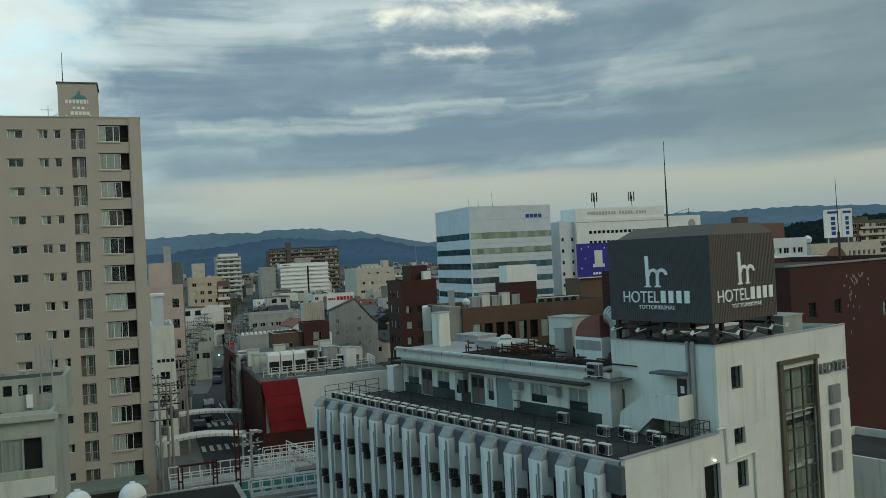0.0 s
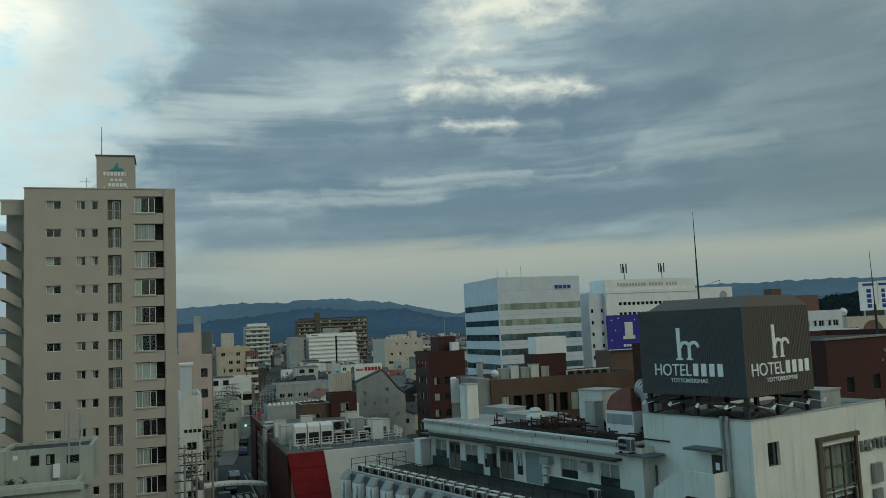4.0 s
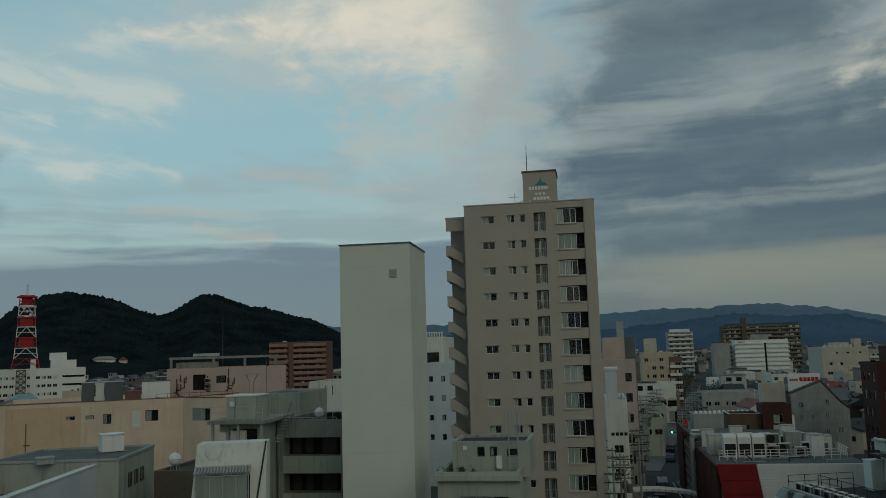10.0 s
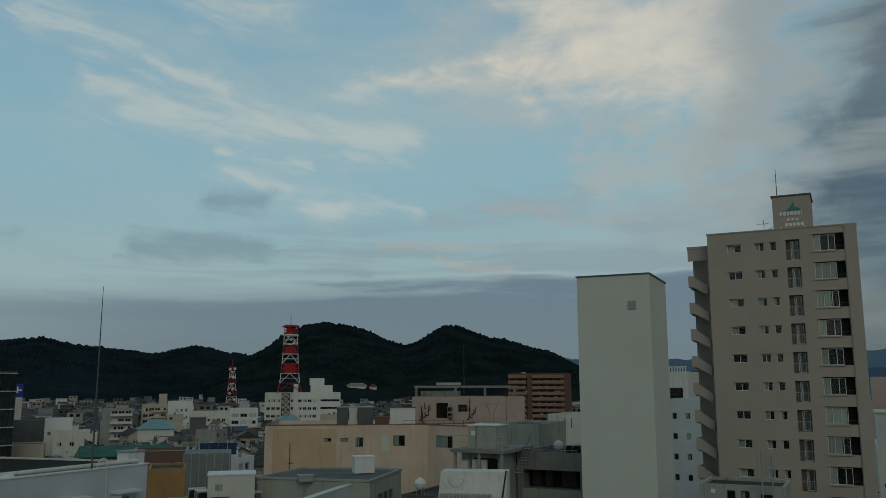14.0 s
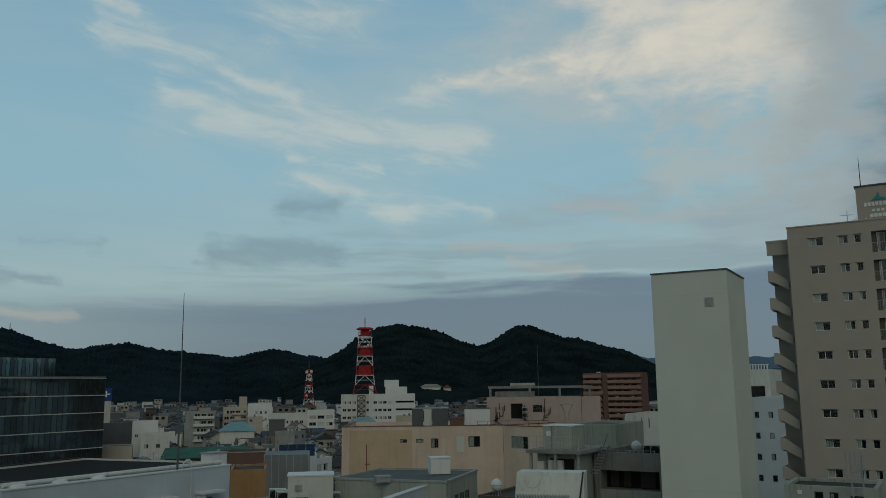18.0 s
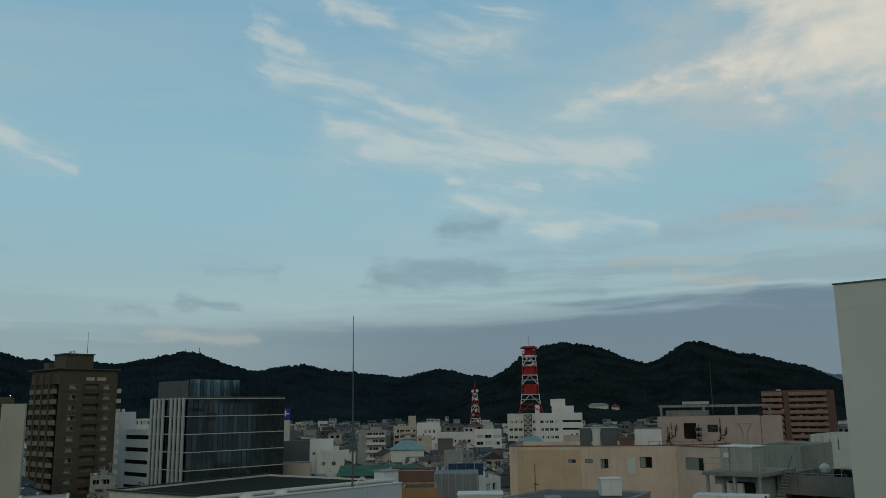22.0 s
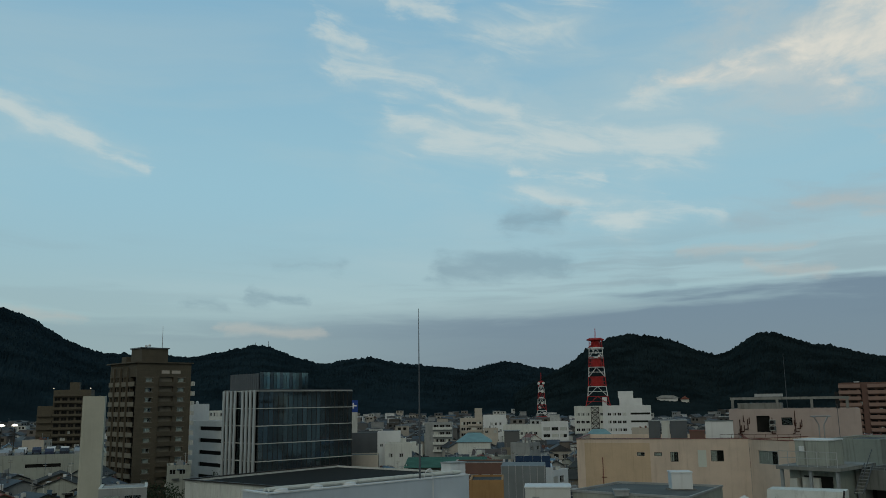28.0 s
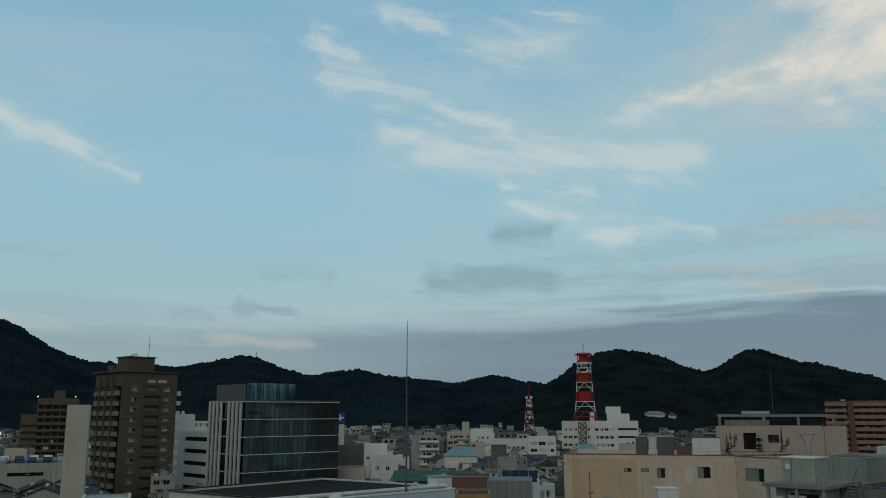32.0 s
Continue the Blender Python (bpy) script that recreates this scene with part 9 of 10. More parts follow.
boxes("gable_wall", M_UMBERL, t, (0.2, 14.3, 9.0, 9.3, -2.0, -0.4))
building("red_trim_block", -49.5, 131.5, 17.0, 8.2, 8, 13.9, M_TERRA, "low red-brown block with a pale sill line", [("F", 0.6, 1.9, 4, 11.0, 3, 1, 1.4, 1.1, "far")], M_ROOFD, 0.2, coping=M_PINK)
building("white_cube_house", -86.9, 180.1, 24.0, 5.4, 8, 17.0, M_WHITE2, "white cube-shaped house with small windows", [("F", 0.6, 2.4, 2, 13.6, 3, 1, 0.7, 0.7, "far")], M_ROOFL)
building("white_cube_house", -82.3, 174.5, 24.0, 6.0, 6, 14.7, M_WHITE, "lower white cube-shaped house", [("F", 0.8, 2.4, 2, 11.6, 3, 1, 0.9, 0.9, "far")], M_ROOFL)
building("dark_grey_warehouse", -95.5, 182.5, 24.0, 7.6, 12, 16.7, M_DGREY, "dark grey sheet-clad warehouse", [], M_ROOFD, 0.2)
building("cream_warehouse", -88.6, 167.5, 24.0, 7.2, 7, 12.5, M_SAND, "plain cream warehouse beside the glass office", [], M_ROOF, 0.2)
t = thing("parking_sign_pillar", -97.2, 186.9, 0, 26.0, "slim white sign pillar with a blue head", "sign")
boxes("pillar", M_WHITE, t, (0, 1.4, 0, 0.8, 0, 21.5))
boxes("head", M_NAVY, t, (-0.1, 1.5, -0.1, 0.9, 21.503, 24.4))
boxes("sign_bar", M_LETTER, t, (0.2, 0.5, -0.15, -0.102, 22.4, 23.8), (0.501, 1.2, -0.15, -0.102, 22.9, 23.2))
t = building("stepped_flats", -148.5, 403.4, 18.0, 11.4, 12, 15.0, M_SAND, "beige flats with open balconies", [("F", 0.6, 2.7, 4, 3.4, 2.8, 4, 2.2, 1.5, "far")], M_ROOFL)
balcony_rows(t, "F", 11.4, 12, 4.0, 11.2, 2.9, 2.8, 4, M_SAND, 1.1)
boxes("roof_room", M_SAND, t, (7.5, 11.2, 1, 6, 14.6, 20.0))
building("white_school_block", -134.3, 398.2, 17.0, 11.2, 12, 16.6, M_WHITE2, "plain white block with a low roof rim", [("F", 3.5, 2.2, 3, 8.5, 3.2, 2, 1.0, 1.4, "far")], M_ROOFL)
t = building("banded_flats", -130.3, 313.8, 20.0, 10.8, 10, 15.4, M_GREY, "grey flats with pale balcony bands", [("F", 3.4, 2.4, 3, 4.6, 2.9, 4, 1.9, 1.5, "far")], M_ROOFL)
balcony_rows(t, "F", 10.8, 10, 3.0, 10.6, 4.0, 2.9, 4, M_WHITE, 1.1)
building("annex_block", -116.0, 372.0, 15.0, 18, 12, 12.6, M_WHITE, "pale two-storey block with window rows", [("F", 0.8, 2.2, 7, 5.2, 3.0, 2, 1.5, 1.3, "far")], M_ROOFL)
building("tall_white_flats", -98.0, 372.0, 14.0, 12, 10, 14.0, M_WHITE2, "white flats with open floors", [("F", 0.8, 3.7, 3, 4.2, 3.0, 3, 3.0, 1.5, "far")], M_ROOFL)


def hall_roof(x, y, rz, w, d, wall, ridge_z, material, label):
    t = thing("hipped_hall", x, y, 0, rz, label, "hall")
    boxes("wall", M_WHITE, t, (0, w, 0, d, 0, wall))
    b = bmesh.new()
    o = 0.6
    v = [b.verts.new(p) for p in ((-o, -o, wall), (w + o, -o, wall), (w + o, d + o, wall), (-o, d + o, wall), (w * 0.3, d / 2, ridge_z), (w * 0.7, d / 2, ridge_z))]
    for f in ((0, 1, 5, 4), (1, 2, 5), (2, 3, 4, 5), (3, 0, 4), (3, 2, 1, 0)):
        b.faces.new([v[i] for i in f])
    part("roof", b, material, t)
    TAKEN.append((x, y, w))


M_TEALR = surface("pale_teal_roof", (0.20, 0.34, 0.36), 0.6, 0.12, 0.2)
hall_roof(-104.6, 281.5, 18.0, 11.5, 12, 9.6, 12.6, M_TEALR, "hall under a pale teal hipped roof")
hall_roof(-70.0, 330.0, 12.0, 12.0, 12, 8.6, 12.2, M_TEALR, "hall under a pale teal hipped roof")

# car deck, low box and houses by the cream pillar
t = building("parking_deck", -150.5, 119.0, 44.0, 29.5, 22, 14.4, M_GRIME, "cream-grey parking deck with dark openings", [("F", 14.5, 20, 1, 11.9, 3, 1, 6.5, 0.7, "open"), ("F", 2.0, 20, 1, 9.0, 3, 1, 9.0, 1.0, "open")], M_ROOF, 0.4)
building("pale_low_box", -75.3, 80.3, 40.0, 5.4, 6, 14.2, M_GREY, "low grey building with a wide flat roof", [("F", 0.5, 2.4, 2, 12.3, 3, 1, 1.9, 1.1, "slide")], M_ROOFL, 0.1, coping=M_WHITE)


def car(x, y, z, rz, paint, label, group="parked cars on the deck"):
    t = thing("car", x, y, z, rz, label, "car", group)
    b = bmesh.new()
    side = [(0, 0.35), (4.2, 0.35), (4.25, 0.8), (3.3, 0.95), (2.7, 1.42), (0.9, 1.45), (0.15, 0.98), (0, 0.9)]
    side_prism(b, side, 0.0, 1.65)
    part("body", b, paint, t)
    b = bmesh.new()
    side_prism(b, [(1.0, 1.0), (3.1, 1.0), (2.65, 1.36), (1.05, 1.38)], -0.01, 1.66)
    part("windows", b, M_BLACK, t)
    for u in (0.8, 3.4):
        for v in (-0.02, 1.5):
            b = bmesh.new()
            rod(b, (u, v, 0.31), (u, v + 0.17, 0.31), 0.31, sides=12)
            part("wheel", b, M_BLACK, t)


PAINTS = [surface("car_paint_white", (0.7, 0.7, 0.7), 0.3, 0.02), surface("car_paint_silver", (0.4, 0.41, 0.42), 0.3, 0.02, metal=0.4), surface("car_paint_dark", (0.04, 0.045, 0.06), 0.3, 0.05), surface("car_paint_blue", (0.05, 0.06, 0.10), 0.3, 0.05)]
NAMES = ["white", "silver", "black", "dark blue"]
rr = random.Random(17)
for k in range(10):
    for row in range(2):
        if rr.random() < 0.12:
            continue
        q = pose(-150.5, 119.0, 0, 0, 0, 44) @ Vector((3.0 + k * 2.75, 1.4 + row * 8.0, 14.01))
        i = rr.randrange(4)
        car(q.x, q.y, q.z, 44 + 90 + rr.uniform(-2, 2), PAINTS[i], NAMES[i] + " car parked on the roof deck")


for r, s, i, turn in ((8.6, 127.0, 2, 90), (11.4, 146.0, 1, 90), (8.4, 139.0, 2, -90), (11.2, 176.0, 3, 90), (8.4, 196.0, 2, -90), (11.2, 214.0, 1, 90), (74.0, 224.0, 0, 90), (70.5, 233.0, 2, -90)):
    x, y = town(r + (bend(s) if r < 20 else 0), s)
    car(x, y, 0.035, GRID + turn - (9 if s > 160 and r < 20 else 0), PAINTS[i], NAMES[i] + " car standing on the street", "cars on the street")


def arcade(r0, r1, s0, s1):
    """Flat pavement roof on posts along the shop fronts."""
    x, y = town(r0, s0)
    t = thing("pavement_arcade", x, y, 0, GRID, "grey flat pavement roof on slim posts along the shops", "canopy")
    boxes("roof_sheet", M_ROOF, t, (0, r1 - r0, 0, s1 - s0, 4.4, 4.6))
    boxes("edge", M_STEEL, t, (-0.08, -0.004, 0, s1 - s0, 4.3, 4.75), (r1 - r0 + 0.004, r1 - r0 + 0.08, 0, s1 - s0, 4.3, 4.75))
    for k in range(int((s1 - s0) / 6)):
        for u in (0.15, r1 - r0 - 0.3):
            boxes("post", M_STEEL, t, (u, u + 0.15, k * 6 + 0.5, k * 6 + 0.65, 0, 4.399))


arcade(0.2, 2.0, 124, 158)
for r, s, z, h, mt in ((2.3, 134, 6, 3.0, M_WHITE2), (2.4, 151, 5.4, 2.2, M_RED), (2.3, 162, 6.2, 2.6, M_NAVY), (2.4, 172, 5.6, 2.4, M_WHITE2), (2.4, 184, 6.0, 3.2, M_YELLOW), (13.6, 158, 5.8, 2.6, M_WHITE2), (13.7, 172, 6.0, 3.0, M_TRED), (13.7, 186, 5.6, 2.0, M_COOL), (2.4, 208, 6.4, 2.5, M_TEAL)):
    x, y = town(r + bend(s), s)
    t = thing("shop_sign", x, y, 0, GRID, "upright shop sign box on a steel post", "sign", "shop signs along the street")
    boxes("board", mt, t, (0, 0.8, 0, 0.2, z, z + h))
    boxes("post", M_STEEL, t, (0.35, 0.45, 0.05, 0.15, 0, z - 0.003))


TOPS = []       # roofs of the old town: pose, width, depth, eave, rise


def house(x, y, rz, w, d, eave, rise, wall, roof, label, windows=True):
    TOPS.append((pose(x, y, 0, 0, 0, rz), w, d, eave, rise))
    t = thing("town_house", x, y, 0, rz, label, "house", "old town houses")
    b = bmesh.new()
    side_prism(b, [(0, 0), (w, 0), (w, eave), (w / 2, eave + rise), (0, eave)], 0, d)
    part("wall", b, wall, t)
    b = bmesh.new()
    o = 0.45
    k = rise / (w / 2)
    side_prism(b, [(-o, eave - o * k + 0.03), (w / 2, eave + rise + 0.03), (w + o, eave - o * k + 0.03), (w + o, eave - o * k + 0.2), (w / 2, eave + rise + 0.22), (-o, eave - o * k + 0.2)], -o, d + o)
    part("roof", b, roof, t)
    if windows:
        for u in (w * 0.15, w * 0.58):
            boxes("window_frame", M_ALU, t, (u - 0.06, u + w * 0.27 + 0.06, -0.05, -0.003, eave - 2.06, eave - 0.84))
            boxes("pane", M_DARK, t, (u, u + w * 0.27, -0.07, -0.052, eave - 2.0, eave - 0.9))
    return t


WALLS = [M_WHITE, M_UMBERL, M_GREY, M_WHITE2, M_GRIME, M_SAND]
WNAME = ["white", "brown", "grey", "bright white", "grimy green-grey", "cream"]
ROOFS = [M_TILE, M_TILE, M_ROOFD, M_TILER, M_ROOFB, M_TILE]
RNAME = ["grey tiled", "grey tiled", "dark sheet", "rusty red", "blue sheet", "grey tiled"]
rr = random.Random(29)
# houses that stand by the cream pillar
for a, dist, eave, w, i, j in ((44.9, 176, 11.0, 6.0, 0, 2), (46.7, 176, 9.9, 8.5, 1, 2), (48.9, 177, 9.8, 8.0, 0, 0), (44.6, 168, 9.0, 8.0, 1, 0), (46.6, 172, 9.4, 8.5, 0, 2), (48.8, 170, 9.2, 9.0, 3, 0), (50.8, 168, 9.0, 8, 2, 0), (45.4, 152, 8.6, 8, 0, 0), (47.6, 150, 8.4, 9, 1, 0), (49.8, 150, 8.8, 8, 1, 3), (44.4, 138, 7.6, 7, 0, 0), (46.6, 134, 7.8, 9, 2, 2), (48.8, 132, 7.4, 8, 0, 2), (42.2, 128, 7.0, 7, 1, 0), (41.0, 134, 7.0, 7, 0, 2)):
    x, y = -math.sin(radians(a)) * dist, math.cos(radians(a)) * dist
    house(x, y, a + rr.choice((0, 25, -20)), w, 7, eave, 1.6, (M_GRIME, M_UMBERL, M_CONC, M_GREY)[i], ROOFS[j], "%s house with a %s roof near the pillar" % (("pale grey", "brown", "concrete grey", "grey")[i], RNAME[j]))
    TAKEN.append((x, y, 5))
TAKEN += [(-100, 155, 18), (-155, 180, 14), (-75, 120, 28), (-135, 137, 26), (0, 0, 30), (-83, 86, 4), (35, 40, 26), (62, 110, 12)]
made = 0
for attempt in range(6000):
    if made >= 190:
        break
    a = rr.uniform(-52, 50)
    dist = 75 + 330 * rr.random() ** 0.8
    if a < 2 and dist < 150:
        continue
    x, y = -math.sin(radians(a)) * dist, math.cos(radians(a)) * dist
    c, q = math.cos(radians(GRID)), math.sin(radians(GRID))
    r, s = x * c + y * q, -x * q + y * c
    if -1 < r - bend(s) < 20 and s > 30 or 66 < r < 78 or 150 < s < 163 or a < 0 and 30 < r < 66 and s < 185:
        continue
    w = rr.uniform(5.5, 10)
    if any((x - tx) ** 2 + (y - ty) ** 2 < (tr + w * 0.75) ** 2 for tx, ty, tr in TAKEN):
        continue
    TAKEN.append((x, y, w * 0.75))
    i, j = rr.randrange(6), rr.randrange(6)
    rz = GRID + rr.choice((0, 90, 0, 12)) if a < 0 else a + rr.choice((-30, 0, 20, 60, 90))
    if rr.random() < 0.40:
        h = rr.uniform(6.5, 12.0)
        tb = building("town_block", x, y, rz, w, rr.uniform(6, 9), h, WALLS[i], "%s flat-roofed town block" % WNAME[i], [("F", 0.6, 2.3, int((w - 0.8) / 2.3), h - 2.2, 3, 1, 1.5, 1.2, "far")] if dist < 240 else [("F", 0.6, w - 2.6, 2, h - 2.2, 3, 1, 1.4, 1.2, "far")], rr.choice((M_ROOF, M_ROOFK, M_ROOFD, M_ROOFL)), 0.4, group="old town blocks")
        TOPS.append((pose(x, y, 0, 0, 0, rz), w, 6.0, h, 0.0))
        if dist < 330:
            u = rr.uniform(0.8, w - 2.8)
            boxes("roof_room", rr.choice((WALLS[i], M_UNIT, M_GREY)), tb, (u, u + rr.uniform(1.2, 2.2), 2.0, 4.0, h - 0.4, h + rr.uniform(0.7, 2.2)))
            boxes("roof_cabinet", rr.choice((M_UNIT, M_STEEL)), tb, (w * 0.15, w * 0.15 + 0.9, 1.0, 1.6, h - 0.4, h + 0.5), (w * 0.7, w * 0.7 + 0.7, 0.9, 1.5, h - 0.4, h + 0.35))
    else:
        house(x, y, rz, w, rr.uniform(6, 10), rr.uniform(4.2, 7.5), rr.uniform(1.4, 2.4), WALLS[i], ROOFS[j], "%s house with a %s roof" % (WNAME[i], RNAME[j]), dist < 260)
    made += 1

# smaller houses in the gaps
made = 0
for attempt in range(4000):
    if made >= 55:
        break
    a, dist = rr.uniform(3, 30), rr.uniform(95, 260)
    x, y = -math.sin(radians(a)) * dist, math.cos(radians(a)) * dist
    w = rr.uniform(3.5, 5.5)
    if any((x - tx) ** 2 + (y - ty) ** 2 < (tr * 0.8 + w * 0.55) ** 2 for tx, ty, tr in TAKEN):
        continue
    TAKEN.append((x, y, w * 0.7))
    i, j = rr.randrange(6), rr.randrange(6)
    house(x, y, a + rr.choice((-30, 0, 20, 60, 90)), w, rr.uniform(4, 6), rr.uniform(5.5, 9.0), rr.uniform(0.9, 1.6), WALLS[i], ROOFS[j], "small %s house with a %s roof" % (WNAME[i], RNAME[j]), dist < 170)
    made += 1


def island_material(name, colours, rough):
    """Each joined piece takes one of a few paints."""
    m = bpy.data.materials.new(name)
    m.use_nodes = True
    N = Nodes(m.node_tree)
    b = m.node_tree.nodes["Principled BSDF"]
    rnd = N.add("ShaderNodeNewGeometry").outputs["Random Per Island"]
    ramp = N.add("ShaderNodeValToRGB")
    ramp.color_ramp.interpolation = "CONSTANT"
    while len(ramp.color_ramp.elements) < len(colours):
        ramp.color_ramp.elements.new(0.5)
    for k, c in enumerate(colours):
        ramp.color_ramp.elements[k].position = k / len(colours)
        ramp.color_ramp.elements[k].color = (*c, 1)
    N.put(ramp.inputs[0], rnd)
    co = N.add("ShaderNodeTexCoord").outputs["Object"]
    N.put(b.inputs["Base Color"], N.mix(N.step(N.noise(co, 0.6, 4.0), 0.3, 0.7, 0.0, 0.3), ramp.outputs[0], (0.12, 0.12, 0.11)))
    b.inputs["Roughness"].default_value = rough
    return m


M_FARWALL = island_material("far_house_walls", [(0.56, 0.57, 0.55), (0.22, 0.20, 0.18), (0.12, 0.12, 0.12), (0.40, 0.37, 0.32), (0.70, 0.71, 0.71), (0.08, 0.075, 0.07), (0.30, 0.31, 0.31), (0.62, 0.62, 0.58), (0.16, 0.14, 0.12)], 0.85)
M_FARROOF = island_material("far_house_roofs", [(0.030, 0.032, 0.037), (0.05, 0.05, 0.05), (0.15, 0.16, 0.16), (0.07, 0.045, 0.035), (0.022, 0.025, 0.03), (0.045, 0.065, 0.09), (0.04, 0.04, 0.04)], 0.7)


def far_town(seed, count, az0, az1, d0, d1, name, label):
    g = random.Random(seed)
    vs, fs, mi = [], [], []
    for k in range(count):
        a = g.uniform(az0, az1)
        dist = d0 + (d1 - d0) * g.random() ** 0.9
        x, y = -math.sin(radians(a)) * dist, math.cos(radians(a)) * dist
        c, q = math.cos(radians(GRID)), math.sin(radians(GRID))
        r, s = x * c + y * q, -x * q + y * c
        if -1 < r - bend(s) < 18 and s > 30:
            continue
        w, d = g.uniform(5, 10), g.uniform(5, 9)
        if any((x - tx) ** 2 + (y - ty) ** 2 < (tr + w * 0.6) ** 2 for tx, ty, tr in TAKEN):
            continue
        th = radians(GRID + g.choice((0, 90)) + g.uniform(-8, 8) + (45 if a > 10 else 0))
        h = g.uniform(4.2, 7) if g.random() < 0.86 else g.uniform(8, 13)
        rise = g.uniform(1.2, 2.4) if h < 8.5 else 0.2
        ct, st = math.cos(th), math.sin(th)

        def put(px, py, pz):
            vs.append((x + px * ct - py * st, y + px * st + py * ct, pz))
            return len(vs) - 1

        lo = [put(*p, 0) for p in ((-w / 2, -d / 2), (w / 2, -d / 2), (w / 2, d / 2), (-w / 2, d / 2))]
        hi = [put(*p, h) for p in ((-w / 2, -d / 2), (w / 2, -d / 2), (w / 2, d / 2), (-w / 2, d / 2))]
        for i in range(4):
            fs.append((lo[i], lo[(i + 1) % 4], hi[(i + 1) % 4], hi[i]))
            mi.append(0)
        for px in (-w * 0.32, w * 0.08):
            for side in (-1, 1):
                o_ = [put(*((px + u, side * (d / 2 + 0.06)) if k % 2 else (side * (w / 2 + 0.06), (px + u) * d / w)), z) for u, z in ((0, h - 2.3), (w * 0.22, h - 2.3), (w * 0.22, h - 0.9), (0, h - 0.9))]
                fs.append(o_)
                mi.append(2)
        e = [put(*p, h + 0.01) for p in ((-w / 2 - 0.4, -d / 2 - 0.4), (w / 2 + 0.4, -d / 2 - 0.4), (w / 2 + 0.4, d / 2 + 0.4), (-w / 2 - 0.4, d / 2 + 0.4))]
        t1, t2 = put(-w / 2 - 0.4, 0, h + rise), put(w / 2 + 0.4, 0, h + rise)
        for f in ((e[0], e[1], t2, t1), (e[2], e[3], t1, t2), (e[1], e[2], t2), (e[3], e[0], t1)):
            fs.append(f)
            mi.append(1)
    me = bpy.data.meshes.new(name)
    me.from_pydata(vs, [], fs)
    me.materials.append(M_FARWALL)
    me.materials.append(M_FARROOF)
    me.materials.append(M_DARK)
    me.polygons.foreach_set("material_index", mi)
    me.update()
    tagged(new(name, me), label, "houses", kind="stuff")


M_CLUTTER = island_material("roof_clutter_paint", [(0.60, 0.61, 0.58), (0.05, 0.05, 0.05), (0.30, 0.31, 0.31), (0.16, 0.07, 0.05), (0.70, 0.70, 0.68), (0.10, 0.11, 0.12), (0.45, 0.42, 0.35), (0.08, 0.14, 0.20)], 0.7)


def roof_clutter(seed):
    """Boxes, lean-tos, tanks, aerials and washing frames on and against the old houses, too small to pick apart."""
    g = random.Random(seed)
    vs, fs = [], []

    def block(m, x0, x1, y0, y1, z0, z1):
        n = len(vs)
        vs.extend((m @ Vector(p))[:] for p in ((x0, y0, z0), (x1, y0, z0), (x1, y1, z0), (x0, y1, z0), (x0, y0, z1), (x1, y0, z1), (x1, y1, z1), (x0, y1, z1)))
        fs.extend([n + i for i in f] for f in ((0, 3, 2, 1), (4, 5, 6, 7), (0, 1, 5, 4), (1, 2, 6, 5), (2, 3, 7, 6), (3, 0, 4, 7)))

    for m, w, d, eave, rise in TOPS:
        for k in range(g.randrange(3, 7)):
            u, v = g.uniform(0.3, w - 1.2), g.uniform(0.3, max(0.5, d - 1.2))
            z = eave + rise * (1 - abs(2 * u / w - 1)) - 0.1
            s = g.uniform(0.3, 0.9)
            block(m, u, u + s, v, v + s * g.uniform(0.6, 1.4), z - 0.3, z + g.uniform(0.35, 1.1))
        for k in range(g.randrange(1, 3)):
            u, v = g.uniform(0.3, w - 0.3), g.uniform(0.3, d - 0.3)
            z = eave + rise * (1 - abs(2 * u / w - 1))
            hh = g.uniform(1.4, 3.0)
            block(m, u, u + 0.07, v, v + 0.07, z - 0.2, z + hh)
            block(m, u - 0.5, u + 0.5, v, v + 0.05, z + hh - 0.25, z + hh - 0.18)
            block(m, u - 0.35, u + 0.35, v, v + 0.05, z + hh - 0.55, z + hh - 0.48)
        for k in range(g.randrange(2, 5)):
            side = g.choice((0, 1))
            z = g.uniform(eave * 0.45, eave - 0.9)
            s = g.uniform(0.5, 1.6)
            if side:
                u = g.uniform(0.2, max(0.3, w - s - 0.2))
                block(m, u, u + s, -g.uniform(0.25, 0.9), -0.03, z, z + g.uniform(0.12, 0.8))
            else:
                v = g.uniform(0.2, max(0.3, d - s - 0.2))
                block(m, -g.uniform(0.25, 0.8), -0.03, v, v + s, z, z + g.uniform(0.12, 0.8))
                block(m, w + 0.03, w + g.uniform(0.25, 0.8), v, v + s, z, z + g.uniform(0.12, 0.8))
        if g.random() < 0.5:
            lw = g.uniform(1.5, 3.0)
            u = g.uniform(0, w - lw) if w > lw else 0
            block(m, u, u + lw, -2.2, -0.02, 0, eave * g.uniform(0.4, 0.62))
    me = bpy.data.meshes.new("roof_clutter")
    me.from_pydata(vs, [], fs)
    me.materials.append(M_CLUTTER)
    tagged(new("roof_clutter", me), "small sheds, machines, aerials and hoods crowding the old houses", "roof clutter", kind="stuff")


roof_clutter(77)
far_town(3, 5600, -78, 52, 250, 1080, "far_houses", "sea of small distant houses with grey and pale roofs")
far_town(4, 1500, -78, -20, 1000, 2300, "farther_houses", "faint distant houses at the foot of the mountains")


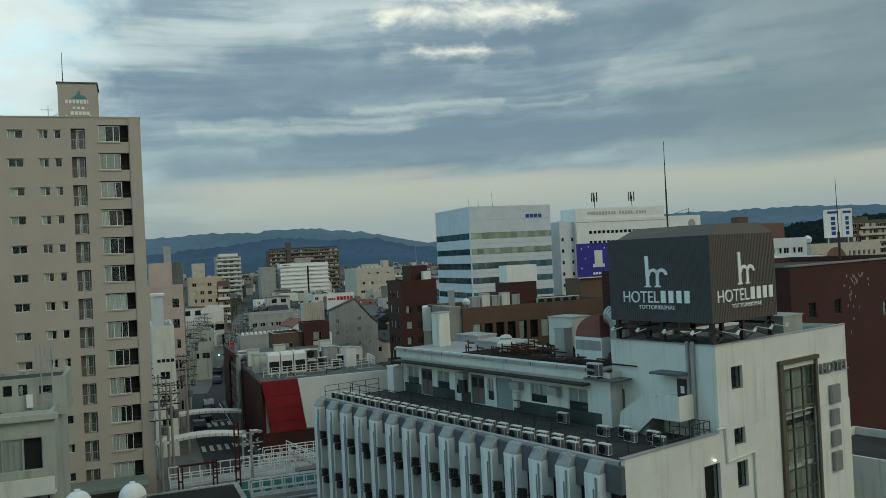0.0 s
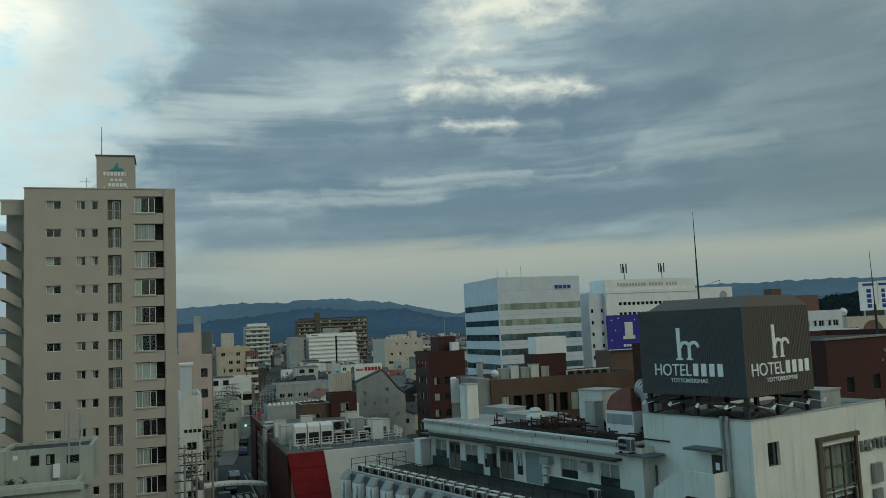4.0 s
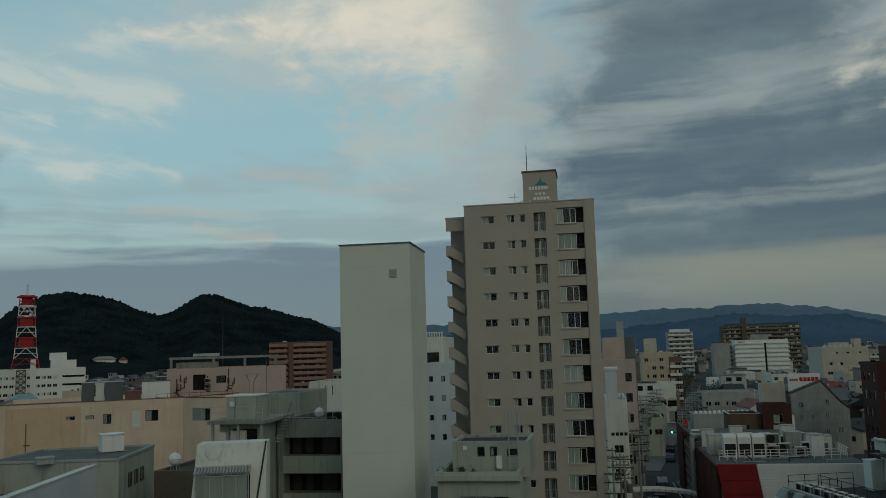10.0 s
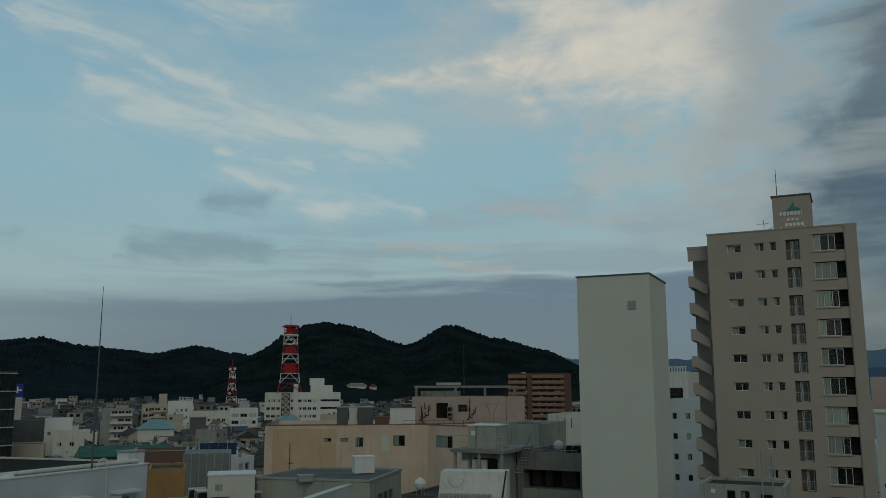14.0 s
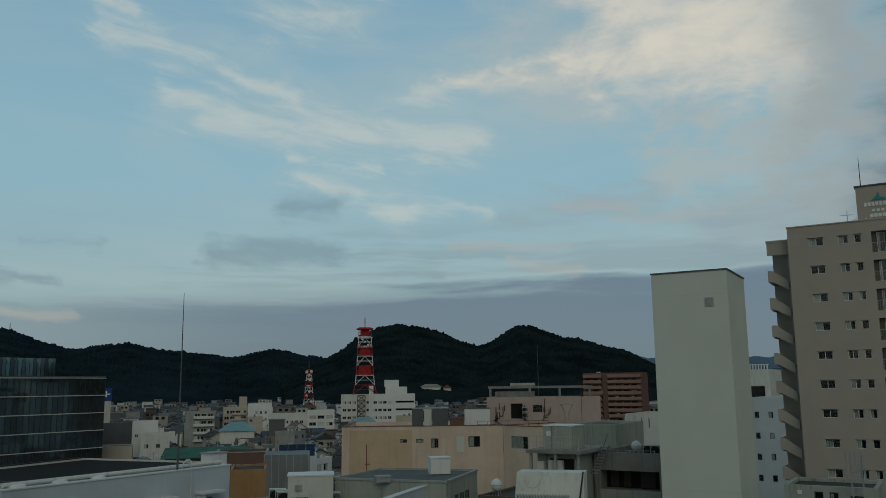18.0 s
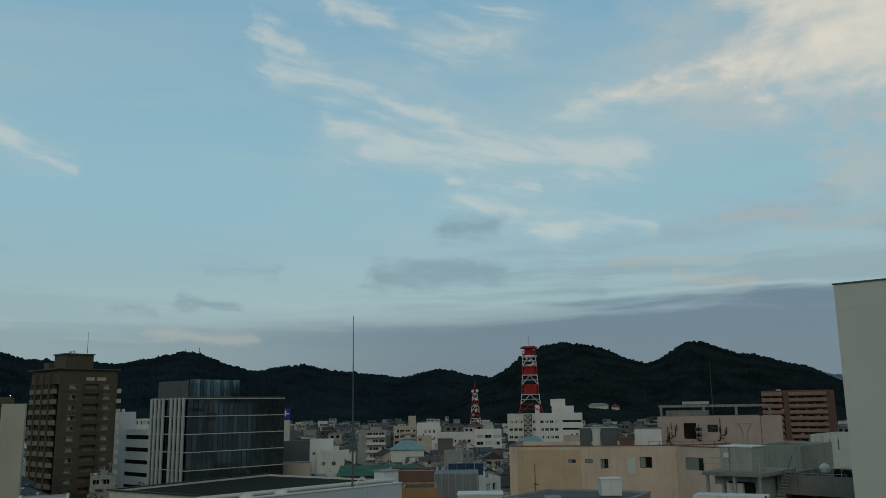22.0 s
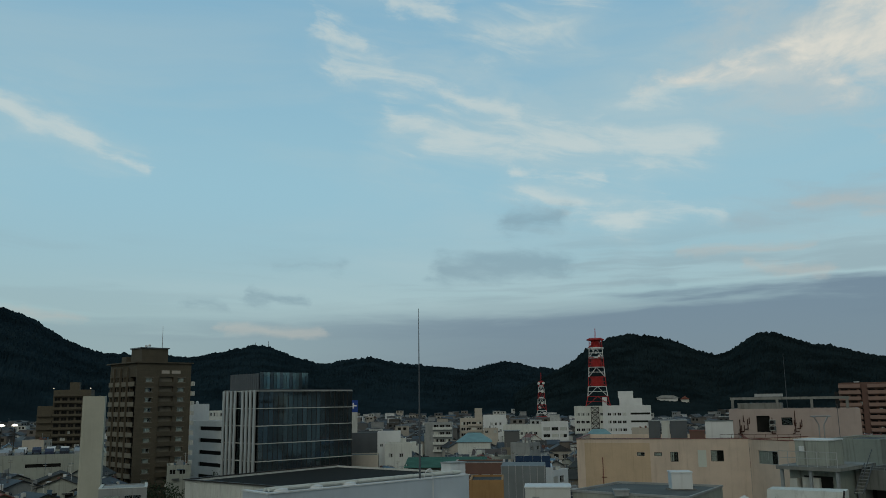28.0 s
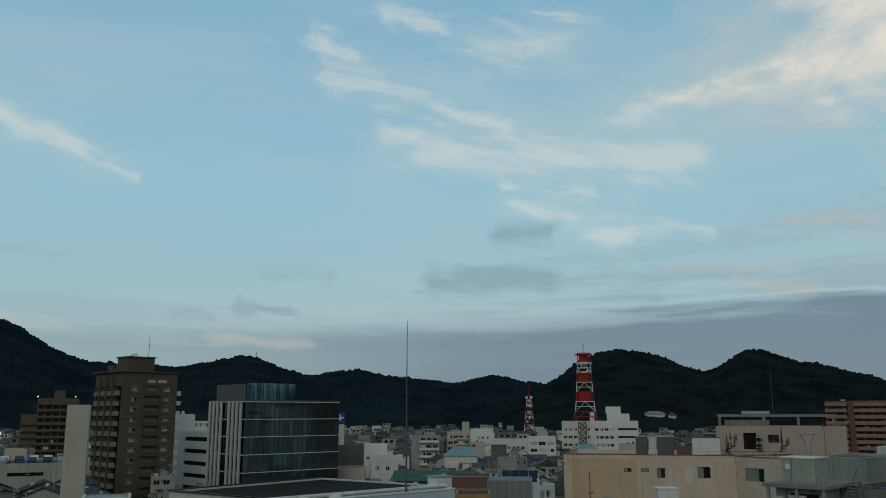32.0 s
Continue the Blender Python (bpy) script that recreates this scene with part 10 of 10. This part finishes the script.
g_ = random.Random(51)
for k in range(20):
    a, dist = g_.uniform(6, 47), g_.uniform(105, 260)
    x, y = -math.sin(radians(a)) * dist, math.cos(radians(a)) * dist
    c, q = math.cos(radians(GRID)), math.sin(radians(GRID))
    if not any((x - tx) ** 2 + (y - ty) ** 2 < (tr * 0.8) ** 2 for tx, ty, tr in TAKEN):
        utility_pole(x * c + y * q, -x * q + y * c, 11.5)


def tree(x, y, z, h, material, seed, label):
    g = random.Random(seed)
    t = thing("tree", x, y, z, 0, label, "tree")
    b = bmesh.new()
    rod(b, (0, 0, 0), (0.1, 0, h * 0.5), h * 0.035, h * 0.02)
    limbs = []
    for k in range(6):
        a = k * 1.05 + g.uniform(-0.3, 0.3)
        e = Vector((math.cos(a) * h * 0.25, math.sin(a) * h * 0.25, h * g.uniform(0.6, 0.8)))
        rod(b, (0.05, 0, h * g.uniform(0.3, 0.48)), e, h * 0.016, h * 0.006, 5)
        limbs.append(e)
    part("trunk", b, M_BARK, t)
    b = bmesh.new()
    for k in range(420):
        c = g.choice(limbs) + Vector((g.gauss(0, h * 0.1), g.gauss(0, h * 0.1), g.gauss(0.05 * h, h * 0.1)))
        s = h * 0.035
        v = [b.verts.new(c + Vector((g.uniform(-s, s), g.uniform(-s, s), g.uniform(-s, s)))) for _ in range(3)]
        b.faces.new(v)
    part("crown", b, material, t)


rr = random.Random(41)
for k in range(26):
    a, dist = rr.uniform(4, 50), rr.uniform(95, 330)
    x, y = -math.sin(radians(a)) * dist, math.cos(radians(a)) * dist
    if any((x - tx) ** 2 + (y - ty) ** 2 < (tr + 1) ** 2 for tx, ty, tr in TAKEN):
        continue
    tree(x, y, 0, rr.uniform(6, 10), M_LEAFR if k % 5 == 0 else M_LEAF, k, "small rusty-leaved tree among the houses" if k % 5 == 0 else "small dark-leaved tree among the houses")
for k in range(14):
    s_ = 196 + k * 17
    x, y = town((2.6 if k % 2 else 14.6) + bend(s_) + rr.uniform(-0.6, 0.6), s_)
    tree(x, y, 0, rr.uniform(6.5, 9.0), M_LEAF, 100 + k, "dark leafy street tree beside the road")
for a, dist in ((40.6, 190), (39.4, 188), (38.6, 186)):
    tree(-math.sin(radians(a)) * dist, math.cos(radians(a)) * dist, 0, 8, M_LEAF, int(dist), "dark leafy tree in front of the brown tower")
